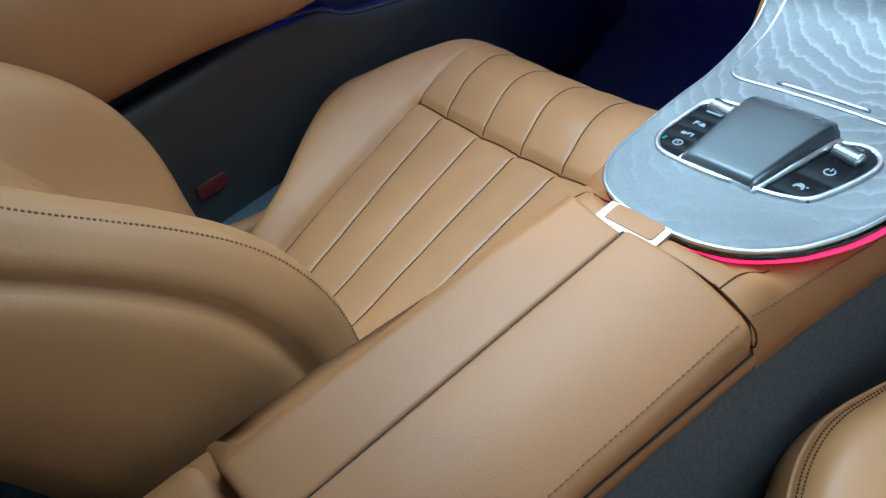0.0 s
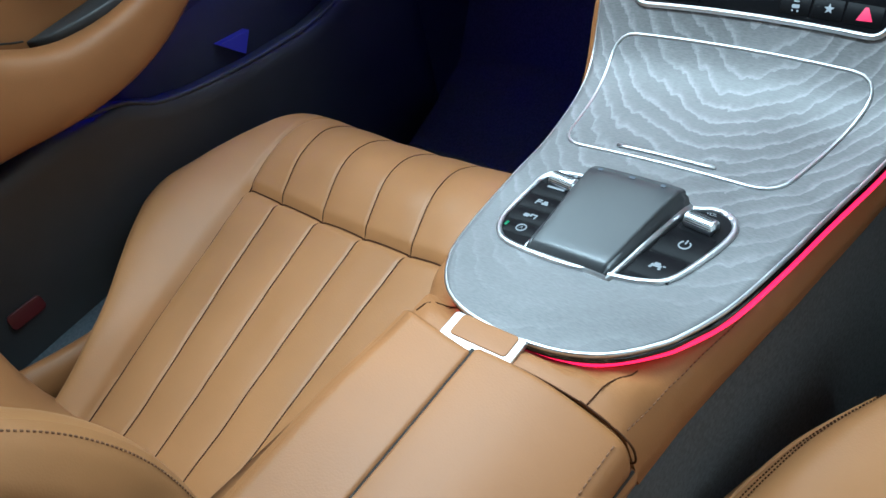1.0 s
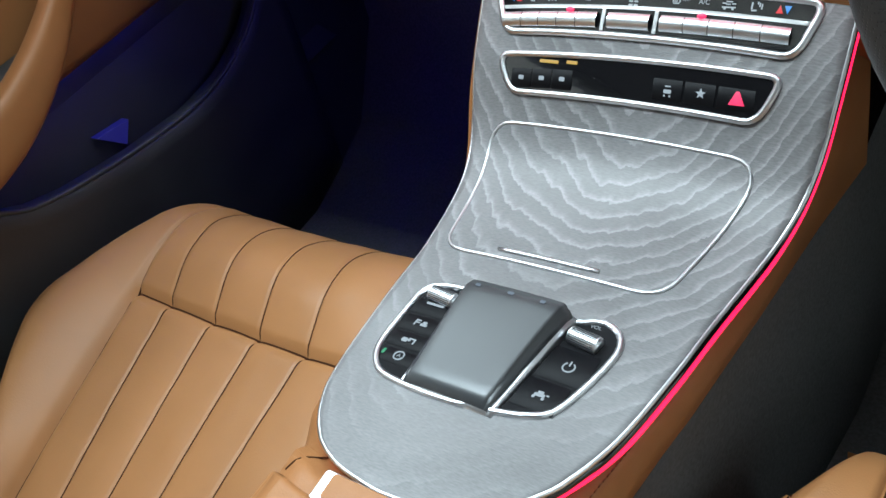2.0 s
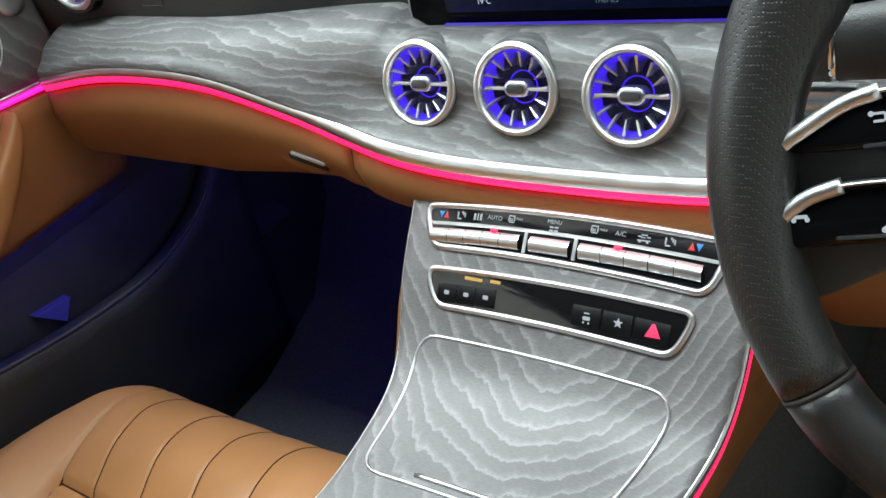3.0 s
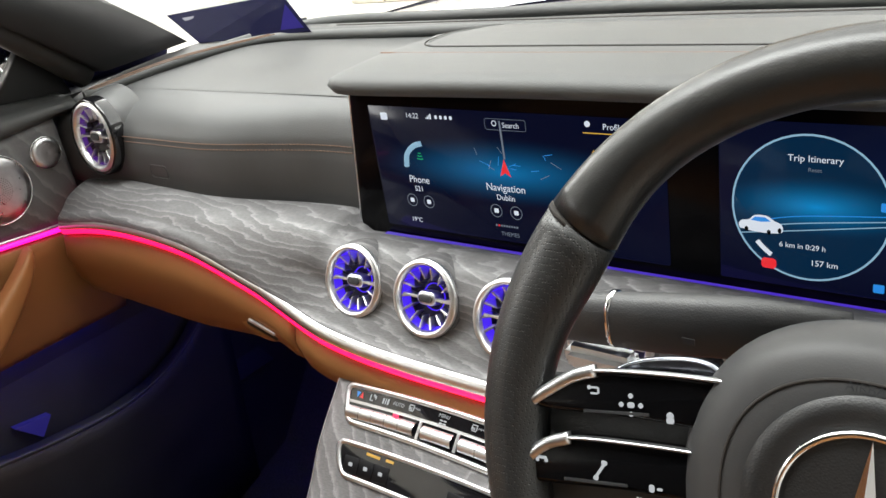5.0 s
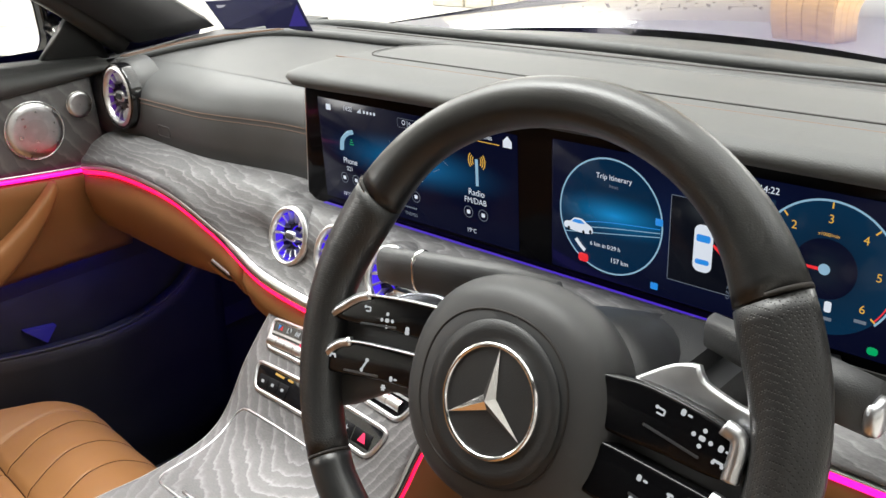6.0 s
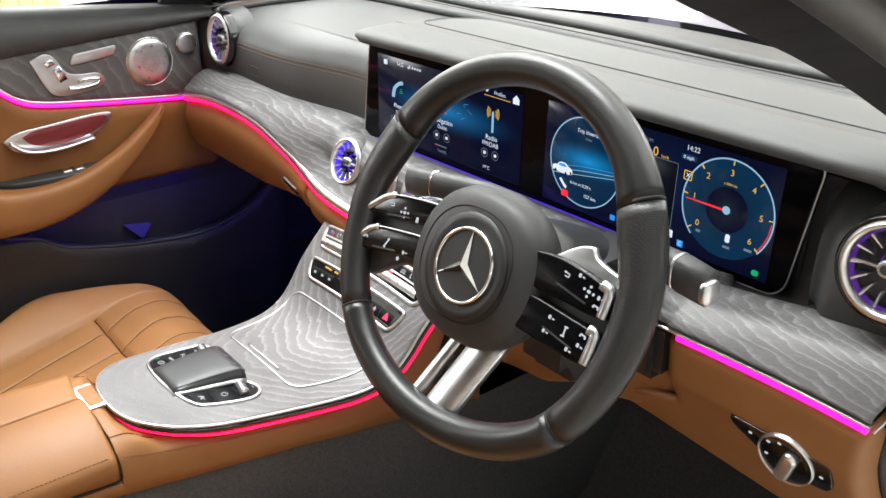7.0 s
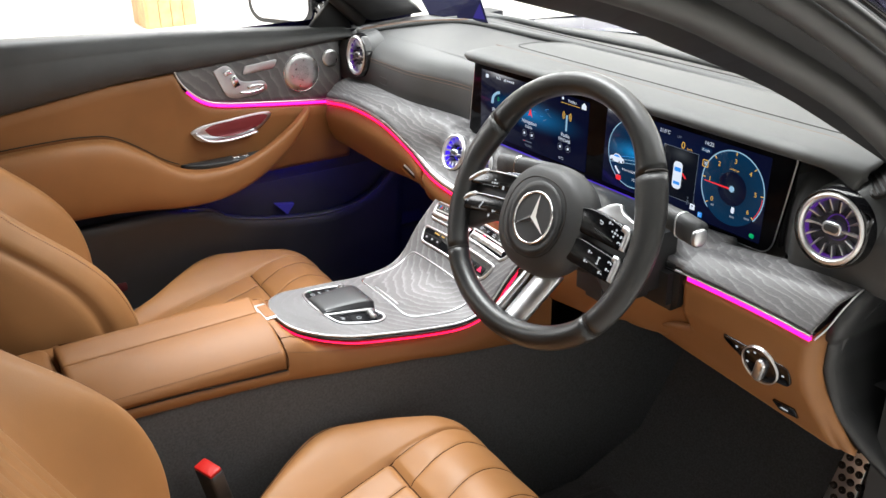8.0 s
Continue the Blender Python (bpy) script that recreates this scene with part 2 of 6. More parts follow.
def sweep(path, prof, closed=False, ups=None, caps=True):
    """A profile of (sideways, up) points drawn along a path."""
    P = [np.array(p, float) for p in path]
    n = len(P)
    rows = []
    for k in range(n):
        a, b = (P[(k - 1) % n], P[(k + 1) % n]) if closed else (P[max(k - 1, 0)], P[min(k + 1, n - 1)])
        t = (b - a) / (np.linalg.norm(b - a) + 1e-12)
        up = np.array((0, 0, 1.0) if ups is None else (ups if np.ndim(ups) == 1 else ups[k]), float)
        side = np.cross(t, up)
        if np.linalg.norm(side) < 1e-6:
            side = np.cross(t, (0, 1.0, 0.01))
        side /= np.linalg.norm(side)
        up = np.cross(side, t)
        rows.append([P[k] + side * x + up * z for x, z in prof])
    return loft(rows, wrap=True, loop=closed, caps=caps and not closed)


def circle(r, n=10, r2=None):
    return [(r * math.cos(2 * math.pi * k / n), (r2 or r) * math.sin(2 * math.pi * k / n)) for k in range(n)]


def tube(path, r, n=10, closed=False, ups=None):
    return sweep(path, circle(r, n), closed, ups)


def rounded(w, h, r, n=5):
    """Outline of a rounded rectangle about the origin."""
    out = []
    for cx, cy, a in ((w / 2 - r, h / 2 - r, 0), (-w / 2 + r, h / 2 - r, 90), (-w / 2 + r, -h / 2 + r, 180), (w / 2 - r, -h / 2 + r, 270)):
        for k in range(n + 1):
            q = radians(a + 90 * k / n)
            out.append((cx + r * math.cos(q), cy + r * math.sin(q)))
    return out


def inset(outline, d):
    p = np.array(outline, float)
    a, b = np.roll(p, 1, 0), np.roll(p, -1, 0)
    t = b - a
    t /= np.linalg.norm(t, axis=1)[:, None] + 1e-12
    nrm = np.stack([-t[:, 1], t[:, 0]], 1)
    area2 = np.sum(p[:, 0] * b[:, 1] - b[:, 0] * p[:, 1])
    return p + nrm * d * (1 if area2 > 0 else -1)


def slab(outline, h, r=0.001, z0=0.0, place=None, steps=3):
    """A plate with that outline in x, y and a rounded upper edge; place maps (x, y, z) to the world."""
    rows = [[(x, y, z0) for x, y in outline], [(x, y, z0 + h - r) for x, y in outline]]
    for k in range(1, steps + 1):
        q = math.pi / 2 * k / steps
        rows.append([(x, y, z0 + h - r + r * math.sin(q)) for x, y in inset(outline, r * (1 - math.cos(q)))])
    if place is not None:
        rows = [[place(*v) for v in row] for row in rows]
    return loft(rows, wrap=True, caps=True)


def ball(rx, ry, rz, n=16, p=2.0):
    rows = []
    for i in range(n + 1):
        a = -math.pi / 2 + math.pi * i / n
        ca, sa = math.cos(a), math.sin(a)
        f = lambda v: math.copysign(abs(v) ** (2 / p), v)
        rows.append([(rx * f(max(ca, 1e-3)) * f(math.cos(2 * math.pi * j / 24)), ry * f(max(ca, 1e-3)) * f(math.sin(2 * math.pi * j / 24)), rz * f(sa)) for j in range(24)])
    return loft(rows, wrap=True, caps=True)


def lathe(prof, n=40):
    """Turns (radius, height) points about z."""
    return loft([[(r * math.cos(2 * math.pi * k / n), r * math.sin(2 * math.pi * k / n), z) for k in range(n)] for r, z in prof], wrap=True)


def box(x0, x1, y0, y1, z0, z1, bevel=0.0):
    bm = bmesh.new()
    bmesh.ops.create_cube(bm, size=1)
    for v in bm.verts:
        v.co = ((x0 + x1) / 2 + v.co.x * (x1 - x0), (y0 + y1) / 2 + v.co.y * (y1 - y0), (z0 + z1) / 2 + v.co.z * (z1 - z0))
    if bevel:
        bmesh.ops.bevel(bm, geom=bm.edges[:], offset=bevel, segments=2, affect="EDGES")
    return bm


def moved(bm, m):
    bmesh.ops.transform(bm, matrix=m, verts=bm.verts)
    return bm


def joined(*bms):
    out = bmesh.new()
    for b in bms:
        me = bpy.data.meshes.new("m")
        b.to_mesh(me)
        b.free()
        out.from_mesh(me)
        bpy.data.meshes.remove(me)
    return out


def part(name, bm, mat, parent=None, label=""):
    me = bpy.data.meshes.new(name)
    bm.to_mesh(me)
    bm.free()
    me.materials.append(mat)
    ob = new(name, me)
    if parent is not None:
        ob.parent = parent
    if label:
        ob["label"] = label
    return ob


def thing(name, label, category, group="", kind="", at=(0, 0, 0)):
    ob = new(name)
    ob.empty_display_size = 0.05
    ob.location = at
    return tagged(ob, label, category, group, kind)


def structure(name, bm, mat, label="", category=""):
    return tagged(part(name, bm, mat), label, category, "", "structure")


def frame_of(origin, xaxis, yaxis):
    """Matrix with the given x and y directions; z is their cross product."""
    x = Vector(xaxis).normalized()
    z = x.cross(Vector(yaxis)).normalized()
    y = z.cross(x)
    m = Matrix((x, y, z)).transposed().to_4x4()
    m.translation = origin
    return m


def words(text, size, m, mat, parent, name="lettering", align="CENTER"):
    c = bpy.data.curves.new(name, "FONT")
    c.body, c.size, c.align_x, c.align_y = text, size, align, "CENTER"
    c.materials.append(mat)
    ob = new(name, c)
    ob.parent = parent
    ob.matrix_world = m
    return ob


# ---- dashboard ----
CAR_FLOOR = -0.06
SZ = [(0, .545), (.06, .5455), (.122, .549), (.174, .557), (.234, .575), (.309, .599), (.403, .624), (.498, .633), (.60, .631), (.712, .616)]
SCURVE = cat(SZ, 120)


SR = cat([(.24, .577), (.30, .592), (.37, .604), (.45, .611), (.52, .6145), (.60, .6155), (.66, .615), (.73, .612)], 80)


def strip_z(x):
    if x > .24:
        return float(np.interp(x, SR[:, 0], SR[:, 1])) + .016 * jut(x)
    return float(np.interp(abs(x), SCURVE[:, 0], SCURVE[:, 1])) + .016 * jut(x)


def jut(x):
    """The dash comes forward over the end of the console."""
    t = max(0.0, min(1.0, (.31 - abs(x)) / .15))
    return t * t * (3 - 2 * t)


def strip_y(x):
    return .985 - .020 * jut(x)


def smooth_step(t):
    t = max(0.0, min(1.0, t))
    return t * t * (3 - 2 * t)


def band_top(x):
    return float(np.interp(x, [-.72, -.6, -.35, -.203, -.188, -.178, .38, .44, .50, .55, .60, .66, .74], [.66, .668, .662, .662, .655, .634, .634, .636, .641, .648, .656, .6625, .6665]))


STRIP = [(float(x), strip_y(x), strip_z(x)) for x in np.linspace(-.712, .724, 331)]
dash = thing("dashboard", "black and tan leather dashboard with grey wood band", "dashboard")

rows = []
for x, y, z in STRIP:
    top = band_top(x)
    if x > .5:
        # the band leans back into a shelf beside the door
        k = min(1, (x - .5) / .15)
        rows.append([(x, y - .001, z + .0024), (x, y + .004, z + .009), (x + .006 * k, y + .018, z + .36 * (top - z) + .008), (x + .010 * k, y + .032, z + .66 * (top - z) + .006), (x + .015 * k, 1.035, top - .004), (x + .018 * k, 1.05, top), (x + .018 * k, 1.062, top - .002), (x + .018 * k, 1.095, top - .018 + .012 * smooth_step((x - .6) / .05))])
    else:
        # a rounded ridge over the vents, falling back to the foot of the screens
        j, k = jut(x), smooth_step((x + .212) / .035)
        ridge = top + k * (.651 - .634) * smooth_step((.5 - x) / .2) if x > -.178 else top + k * (.651 - top)
        v = max(a * math.exp(-((x - q) / .036) ** 2) for q, a in ((-.148, -.001), (-.0495, .004), (.0515, .008), (.150, .008))) * smooth_step((.34 - abs(x)) / .1)
        rows.append([(x, y + .002, z + .006), (x, y + .003 + .012 * j, z + .013), (x, .997 + .006 * j - v, z + (ridge - z) * .45), (x, 1.010 - .003 * j - v, z + (ridge - z) * .74), (x, 1.026 - .006 * j - .5 * v, ridge - .004), (x, 1.040, ridge), (x, 1.058, ridge + .001 - .006 * k), (x, 1.083, min(ridge, top + .004) - .001), (x, 1.095, top - .003)])
VENTS = ((-.148, 1.001), (-.0495, .998), (.0515, .993), (.150, .993))
VENT_R, VENT_Z = .0385, .6245
band = loft([[tuple(p) for p in cat(r, 36)] for r in rows])
tilt = Vector((0, .36, 1)).normalized()
holes = [f for f in band.faces if any((Vector((f.calc_center_median().x - vx, (f.calc_center_median() - Vector((vx, vy, VENT_Z))).dot(tilt), 0))).length < VENT_R * .94 for vx, vy in VENTS)]
bmesh.ops.delete(band, geom=holes, context="FACES")
part("wood_band", thick(band, -.005), WOOD_DASH, dash, "grey open-pore wood band")
def metal(x):
    """Height of the silver strip, which thins out on the driver's side."""
    return .0115 - .0090 * smooth_step((x - .2) / .3)


for a, b in ((-.712, .2), (.2, .724)):
    rows = []
    for x in np.linspace(a, b, 90):
        y, z, h = strip_y(x), strip_z(x), metal(x)
        rows.append([(x, y + .004, z - .0016), (x, y - .0035, z - .0016), (x, y - .0052, z), (x, y - .0046, z + h * .45), (x, y - .0022, z + h * .86), (x, y + .0008, z + h), (x, y + .006, z + h)])
    part("metal_strip", loft(rows), POLISHED, dash, "satin silver strip")
for a, b in ((-.712, -.2312), (-.2298, .40), (.512, .722)):
    seg = [(float(x), strip_y(x) - .0005, strip_z(x) - .0045) for x in np.linspace(a, b, 60)]
    part("light_strip", sweep(seg, [(-.003, -.0040), (.0025, -.0040), (.003, .003), (-.003, .003)]), LED_MAGENTA if a > .5 else LED_PINK, dash, "glowing pink ambient light strip")


def lower_panel(x0, x1, low, n=50):
    rows = []
    for k, x in enumerate(np.linspace(x0, x1, n)):
        z, b = strip_z(x) - .011, low(x)
        e = (.003 if k in (0, n - 1) else 0) - .020 * jut(x)
        s = max(0, min(1, (x - .37) / .10))
        s = .034 * s * s * (3 - 2 * s)
        rows.append([(x, .994 + e, z), (x, .984 + e, z - .004), (x, .979 + e + .6 * s, z - .3 * (z - b)), (x, .986 + e + s, z - .65 * (z - b)), (x, 1.000 + e + s, b + .012), (x, 1.012 + s, b + .002), (x, 1.03 + s, b - .002), (x, 1.12, b - .012), (x, 1.3, b - .01)])
    return thick(loft(rows), -.004)


LOWX = lambda x: float(np.interp(x, [-.74, -.56, -.46, -.36, -.27, -.19, 0, .12, .20, .30, .36, .53], [.50, .497, .495, .503, .505, .49, .485, .475, .43, .43, .46, .455]))
glovebox = part("glovebox_lid", lower_panel(-.722, -.2318, LOWX), TAN, dash, "tan leather glovebox lid")
part("lower_panel", lower_panel(-.2292, .500, LOWX), TAN, dash, "tan leather lower dash panel")
part("seam_gap", sweep(cat([(-.2305, .982, strip_z(.23) - .01), (-.2305, .976, .555), (-.228, .993, .515), (-.222, 1.02, .498)], 20), circle(.0012, 6)), GAP, dash)
# glovebox pull: a shallow tan cup with a silver lever
part("handle_cup", moved(ball(.036, .011, .004, 12), frame_of((-.313, .9875, .541), (.97, 0, -.25), (0, .3, 1))), TAN, glovebox)
# dark slab put in for the shade inside the tan cup
part("handle_shade", moved(slab(rounded(.052, .0075, .0035), .003, .001, -.001), frame_of((-.301, .9835, .5425), (.97, 0, -.25), (0, .35, 1))), GAP, glovebox, "dark patch standing for the shade under the lever")
part("handle", moved(box(-.022, .022, -.0020, .0020, 0, .004, .0010), frame_of((-.298, .982, .5475), (.97, 0, -.25), (0, .35, 1))), SATIN, glovebox, "silver pull lever")
# driver's knee panel: bowed, wrapped round its outer end, with a ledge running under the column
def knee_row(v, tuck=0.0, drop=0.0):
    y = float(np.interp(v, [0, .03, .3, .5, .75, 1], [.988, .985, .988, 1.002, 1.024, 1.049])) + tuck
    xl = float(np.interp(v, [0, .35, .46, .52, .56, .66, .78, .9, 1], [.5015, .503, .508, .510, .500, .462, .42, .38, .36]))
    xc = float(np.interp(v, KNEE[:, 0], KNEE[:, 1]))
    xo, yo = xc + float(np.interp(v, [0, .5, 1], [.003, .005, .016])), y + float(np.interp(v, [0, .5, 1], [.034, .026, .013]))
    pts = [(x, y + .008 * max(0, 1 - (x - xl) / .008), 0) for x in np.linspace(xl, xc - .010, 40)]
    pts += [(xc - .005, y + .0006, 0), (xc - .0015, y + .003, 0), (xc + .0005, y + .007, 0), (xc * .5 + xo * .5, y * .5 + yo * .5, 0), (xo, yo - .004, 0), (xo - .001, yo, 0), (xo - .006, yo + .004, 0), (xo - .010, yo + .04, 0)]
    out = []
    for x, yy, _ in pts:
        top, low = strip_z(min(x, .72)) - .0105, float(np.interp(x, [.34, .70, .77], [.456, .429, .424]))
        out.append((x, yy, top + (low - top) * v - drop))
    return out


KNEE = cat([(0, .720), (.2, .7185), (.4, .7205), (.6, .728), (.8, .738), (1, .749)], 30)
rows = [knee_row(0, .012, .003), knee_row(0, .003, .0005)] + [knee_row(v) for v in np.linspace(.02, .97, 34)]
rows += [knee_row(1, .0015, 0), knee_row(1, .005, .003), knee_row(1, .014, .005), knee_row(1, .045, .004)]
knee = part("knee_panel", thick(loft(rows), -.004), TAN, dash, "tan leather knee panel")

# black dash face, rolled onto the top, on either side of the screens
def face_back(x):
    """The face runs back towards the left edge of the screens."""
    return .033 * smooth_step((x + .45) / .235) if x < 0 else .034 * (1 - smooth_step((x - .598) / .035))


def dash_face(x0, x1, n):
    rows = []
    for x in np.linspace(x0, x1, n):
        t, d = band_top(x), face_back(x)
        rows.append([(x, 1.056 + d, t - .004), (x, 1.048 + d, t + .004), (x, 1.046 + d, t + .03), (x, 1.0475 + d, .718), (x, 1.0492 + d, .7315), (x, 1.0500 + d, .7335), (x, 1.0498 + d, .7355), (x, 1.0555 + d * .92, .7475), (x, 1.066 + d * .8, .7595), (x, 1.083 + d * .55, .7695), (x, 1.104 + d * .3, .777), (x, 1.125, .781)])
    return loft(rows)


part("upper_dash", dash_face(-.76, -.187, 40), BLACK_LEATHER, dash, "black leather upper dash on the passenger side")
part("upper_dash", dash_face(.598, .78, 30), BLACK_LEATHER, dash, "black leather upper dash by the driver's door")
part("dash_top", loft([[(x, 1.12, .7805), (x, 1.16, .784), (x, 1.3, .792), (x, 1.42, .792), (x, 1.5, .785)] for x in np.linspace(-.76, .78, 40)]), BLACK_LEATHER, dash, "black leather dash top")
part("face_end", loft([[(.5982, 1.083, z_), (.5982, 1.12, z_)] for z_ in np.linspace(.648, .776, 6)]), BLACK_LEATHER, dash)
part("screen_recess", loft([[(x, 1.06, .632), (x, 1.12, .634), (x, 1.125, .70), (x, 1.125, .79)] for x in np.linspace(-.22, .625, 6)]), BLACK_PLASTIC, dash)
for dz in (-.0034, .0034):
    part("stitching", joined(*[tube([(x, 1.0488 + face_back(x), .7335 + dz), (x + .0035, 1.0488 + face_back(x + .0035), .7335 + dz)], .0006, 5) for x in np.arange(-.60, -.192, .0052)]), PALE_THREAD, dash, "copper-brown double stitching")
part("airbag_mark", sweep([(x - .523, 1.0462, z + .6935) for x, z in rounded(.036, .017, .004)], circle(.0008, 5), True, (0, 1, 0)), BLACK_PLASTIC, dash, "embossed outline")

def dense_line(pts, step=.012):
    out = []
    for k in range(len(pts)):
        a, b = np.array(pts[k]), np.array(pts[(k + 1) % len(pts)])
        n = max(1, int(np.linalg.norm(b - a) / step))
        out += [tuple(a + (b - a) * t / n) for t in range(n)]
    return out


# hood over the screens
hood_rows = []
for x in list(np.linspace(-.166, -.150, 5)) + list(np.linspace(-.135, .62, 40)) + list(np.linspace(.63, .70, 10)):
    e = max(0, (-.136 - x) / .030) ** 2
    d = max(0, (x - .62) / .08) ** 1.5
    y0 = 1.044 - .010 * smooth_step((.1 - x) / .25) + .010 * e + .035 * d
    dz = -.014 * d
    hood_rows.append([(x, 1.10, .803 + dz), (x, 1.065, .808 + dz), (x, y0 + .004, .8125 + dz), (x, y0, .8175 + dz), (x, y0 + .003, .8225 + dz - .002 * e), (x, y0 + .02, .8255 + dz - .003 * e), (x, 1.11, .8280 + dz * .8 - .004 * e), (x, 1.116, .8272 + dz * .8 - .004 * e), (x, 1.122, .8280 + dz * .8 - .004 * e),
                      (x, 1.2, .826 + dz * .6 - .006 * e), (x, 1.28, .816 + dz * .3 - .01 * e), (x, 1.33, .800), (x, 1.36, .788)])
part("screen_hood", thick(loft(hood_rows), -.003), DASH_TOP, dash, "grey-black soft hood over the screens")
part("hood_stitch", tube([(x, 1.116, .8300 + (-.014 * max(0, (x - .62) / .08) ** 1.5) * .8) for x in np.linspace(-.16, .66, 60)], .0006, 5), THREAD, dash, "thin brown stitch line")
# raised inset on the hood
hood_z = lambda y: float(np.interp(y, [1.044, 1.064, 1.11, 1.2, 1.28, 1.33], [.8175, .8255, .8280, .826, .816, .800]))
ins = dense_line([(x + .255, y + 1.213) for x, y in rounded(.78, .155, .035, 8)])
part("hood_seam", sweep([(x, y, hood_z(y) + .0036) for x, y in ins], circle(.0007, 6), True), GAP, dash, "dark seam round the hood inset")
part("hood_welt", sweep([(x, y, hood_z(y) + .0022) for x, y in inset(ins, .004)], circle(.0022, 6), True), DASH_TOP, dash)

# rolls and defroster along the windscreen
part("defroster", thick(loft([[(x, 1.36, .790), (x, 1.375, .797), (x, 1.40, .797), (x, 1.41, .792)] for x in np.linspace(-.62, .62, 30)]), -.003), BLACK_PLASTIC, dash, "black slotted defroster")
part("slot", tube([(x, 1.388, .7985) for x in np.linspace(-.5, .5, 20)], .003, 6), GAP, dash)
for yy, zz in ((1.345, .796), (1.425, .799)):
    part("dash_roll", tube(cat([(-.69, 1.07, .782), (-.66, 1.2, .792), (-.58, yy - .02, zz), (-.3, yy, zz + .002), (0, yy + .01, zz + .003), (.3, yy, zz + .002), (.58, yy - .02, zz), (.7, 1.2, .79)], 90), .008, 8), DASH_TOP, dash, "stitched leather roll at the windscreen")
for dx in (0, .012):
    part("roll_stitch", tube(cat([(-.685 + dx, 1.075, .7905), (-.655 + dx, 1.2, .8005), (-.575 + dx, 1.32, .8045)], 30), .0008, 5), PALE_THREAD, dash)
# side demister grille near the driver's door
GR = frame_of((.712, 1.092, .793), (.62, -.55, -.12), (.45, .8, .35))
part("side_grille", moved(slab(rounded(.056, .040, .010), .006, .002, -.002), GR), GAP, dash, "slotted demister grille")
for k in range(5):
    part("grille_slat", moved(box(-.026, .026, -.0014, .0014, .0, .0062, .001), GR @ pose(0, -.015 + .0075 * k, 0)), DARK_TRIM, dash)
# dash end cap by the open door
def cap_edge(z):
    return (float(np.interp(z, [.36, .40, .437, .48, .55, .594, .603, .625, .65, .67, .77], [.82, .795, .768, .742, .7265, .7265, .734, .738, .742, .745, .75])),
            float(np.interp(z, [.36, .40, .437, .48, .55, .594, .603, .625, .65, .67, .70, .77], [1.12, 1.09, 1.066, 1.042, 1.024, 1.022, 1.012, 1.010, 1.028, 1.056, 1.06, 1.07])))


rows = []
for z in np.linspace(.36, .77, 50):
    x, y = cap_edge(z)
    rows.append([(x - .016, y + .012, z), (x - .004, y + .001, z), (x + .001, y + .002, z), (x + .004, y + .010, z), (x + .0035, y + .035, z), (x + .002, y + .08, z), (x, 1.26, z), (x - .004, 1.32, z)])
part("end_cap", thick(loft(rows), -.004), DARK_TRIM, dash, "black dash end cap")
ridge = [(1.16, .652), (1.10, .642), (1.066, .624), (1.047, .600), (1.043, .565), (1.047, .525), (1.062, .487), (1.092, .452), (1.14, .43)]
part("end_cap_rim", tube(cat([(cap_edge(z)[0] + .002, y, z) for y, z in ridge], 60), .0055, 10), DARK_TRIM, dash)
part("shelf_end", tube(cat([(.7275, .984, .608), (.733, 1.000, .623), (.738, 1.017, .646), (.741, 1.036, .662), (.742, 1.05, .669)], 24), .0014, 6), SATIN, dash, "thin bright end trim of the shelf")

# ---- displays ----
screen = thing("widescreen_display", "wide black glass display with two lit screens", "screen")
GX0, GX1, GZ0, GZ1 = -.204, .593, .6405, .8015
GM = frame_of(((GX0 + GX1) / 2, 1.097, (GZ0 + GZ1) / 2), (1, 0, 0), (0, 0, 1))
def glass_outline(grow=0.0):
    """The glass is a little wider below on the passenger side and narrower below on the driver's."""
    c = [(GX0 - .001, GZ0, .016), (GX1 - .020, GZ0, .026), (GX1 + .001, GZ1, .014), (GX0 + .020, GZ1, .012)]
    out = []
    for k, (x, z, r) in enumerate(c):
        a, b = np.array(c[k - 1][:2]), np.array(c[(k + 1) % 4][:2])
        p = np.array((x, z))
        u, v = (a - p) / np.linalg.norm(a - p), (b - p) / np.linalg.norm(b - p)
        for t in np.linspace(0, 1, 9):
            out.append(tuple((1 - t) ** 2 * (p + u * r) + 2 * t * (1 - t) * p + t * t * (p + v * r) - np.array(((GX0 + GX1) / 2, (GZ0 + GZ1) / 2))))
    return [tuple(p) for p in inset(out, -grow)] if grow else out


part("glass", moved(slab(glass_outline(), .012, .0015), GM), SCREEN_BLACK, screen, "glossy black glass")
part("frame", moved(sweep([(x, y, .0100) for x, y in glass_outline(.001)], circle(.0013, 8), True), GM), SATIN, screen, "thin silver frame")
part("back", box(GX0 + .01, GX1 - .01, 1.096, 1.13, GZ0 + .01, GZ1 - .005, .004), BLACK_PLASTIC, screen)
part("light_line", box(-.165, .45, 1.0785, 1.0832, .6412, .6440), glow("dim_violet_line", (0.12, 0.04, 1.0), 0.6), screen, "violet light line under the glass")
FACE = 1.0845


def ui(bm_outline, x, z, mat, parent, d=0.0, name="icon"):
    return part(name, slab(bm_outline, .0003, .0001, 0, lambda a, b, c: (x + a, FACE - d - c, z + b), 1), mat, parent)


def at_face(x, z, d=0.0006):
    return frame_of((x, FACE - d, z), (1, 0, 0), (0, 0, 1))


def disc(r, n=40):
    return [(r * math.cos(2 * math.pi * k / n), r * math.sin(2 * math.pi * k / n)) for k in range(n)]


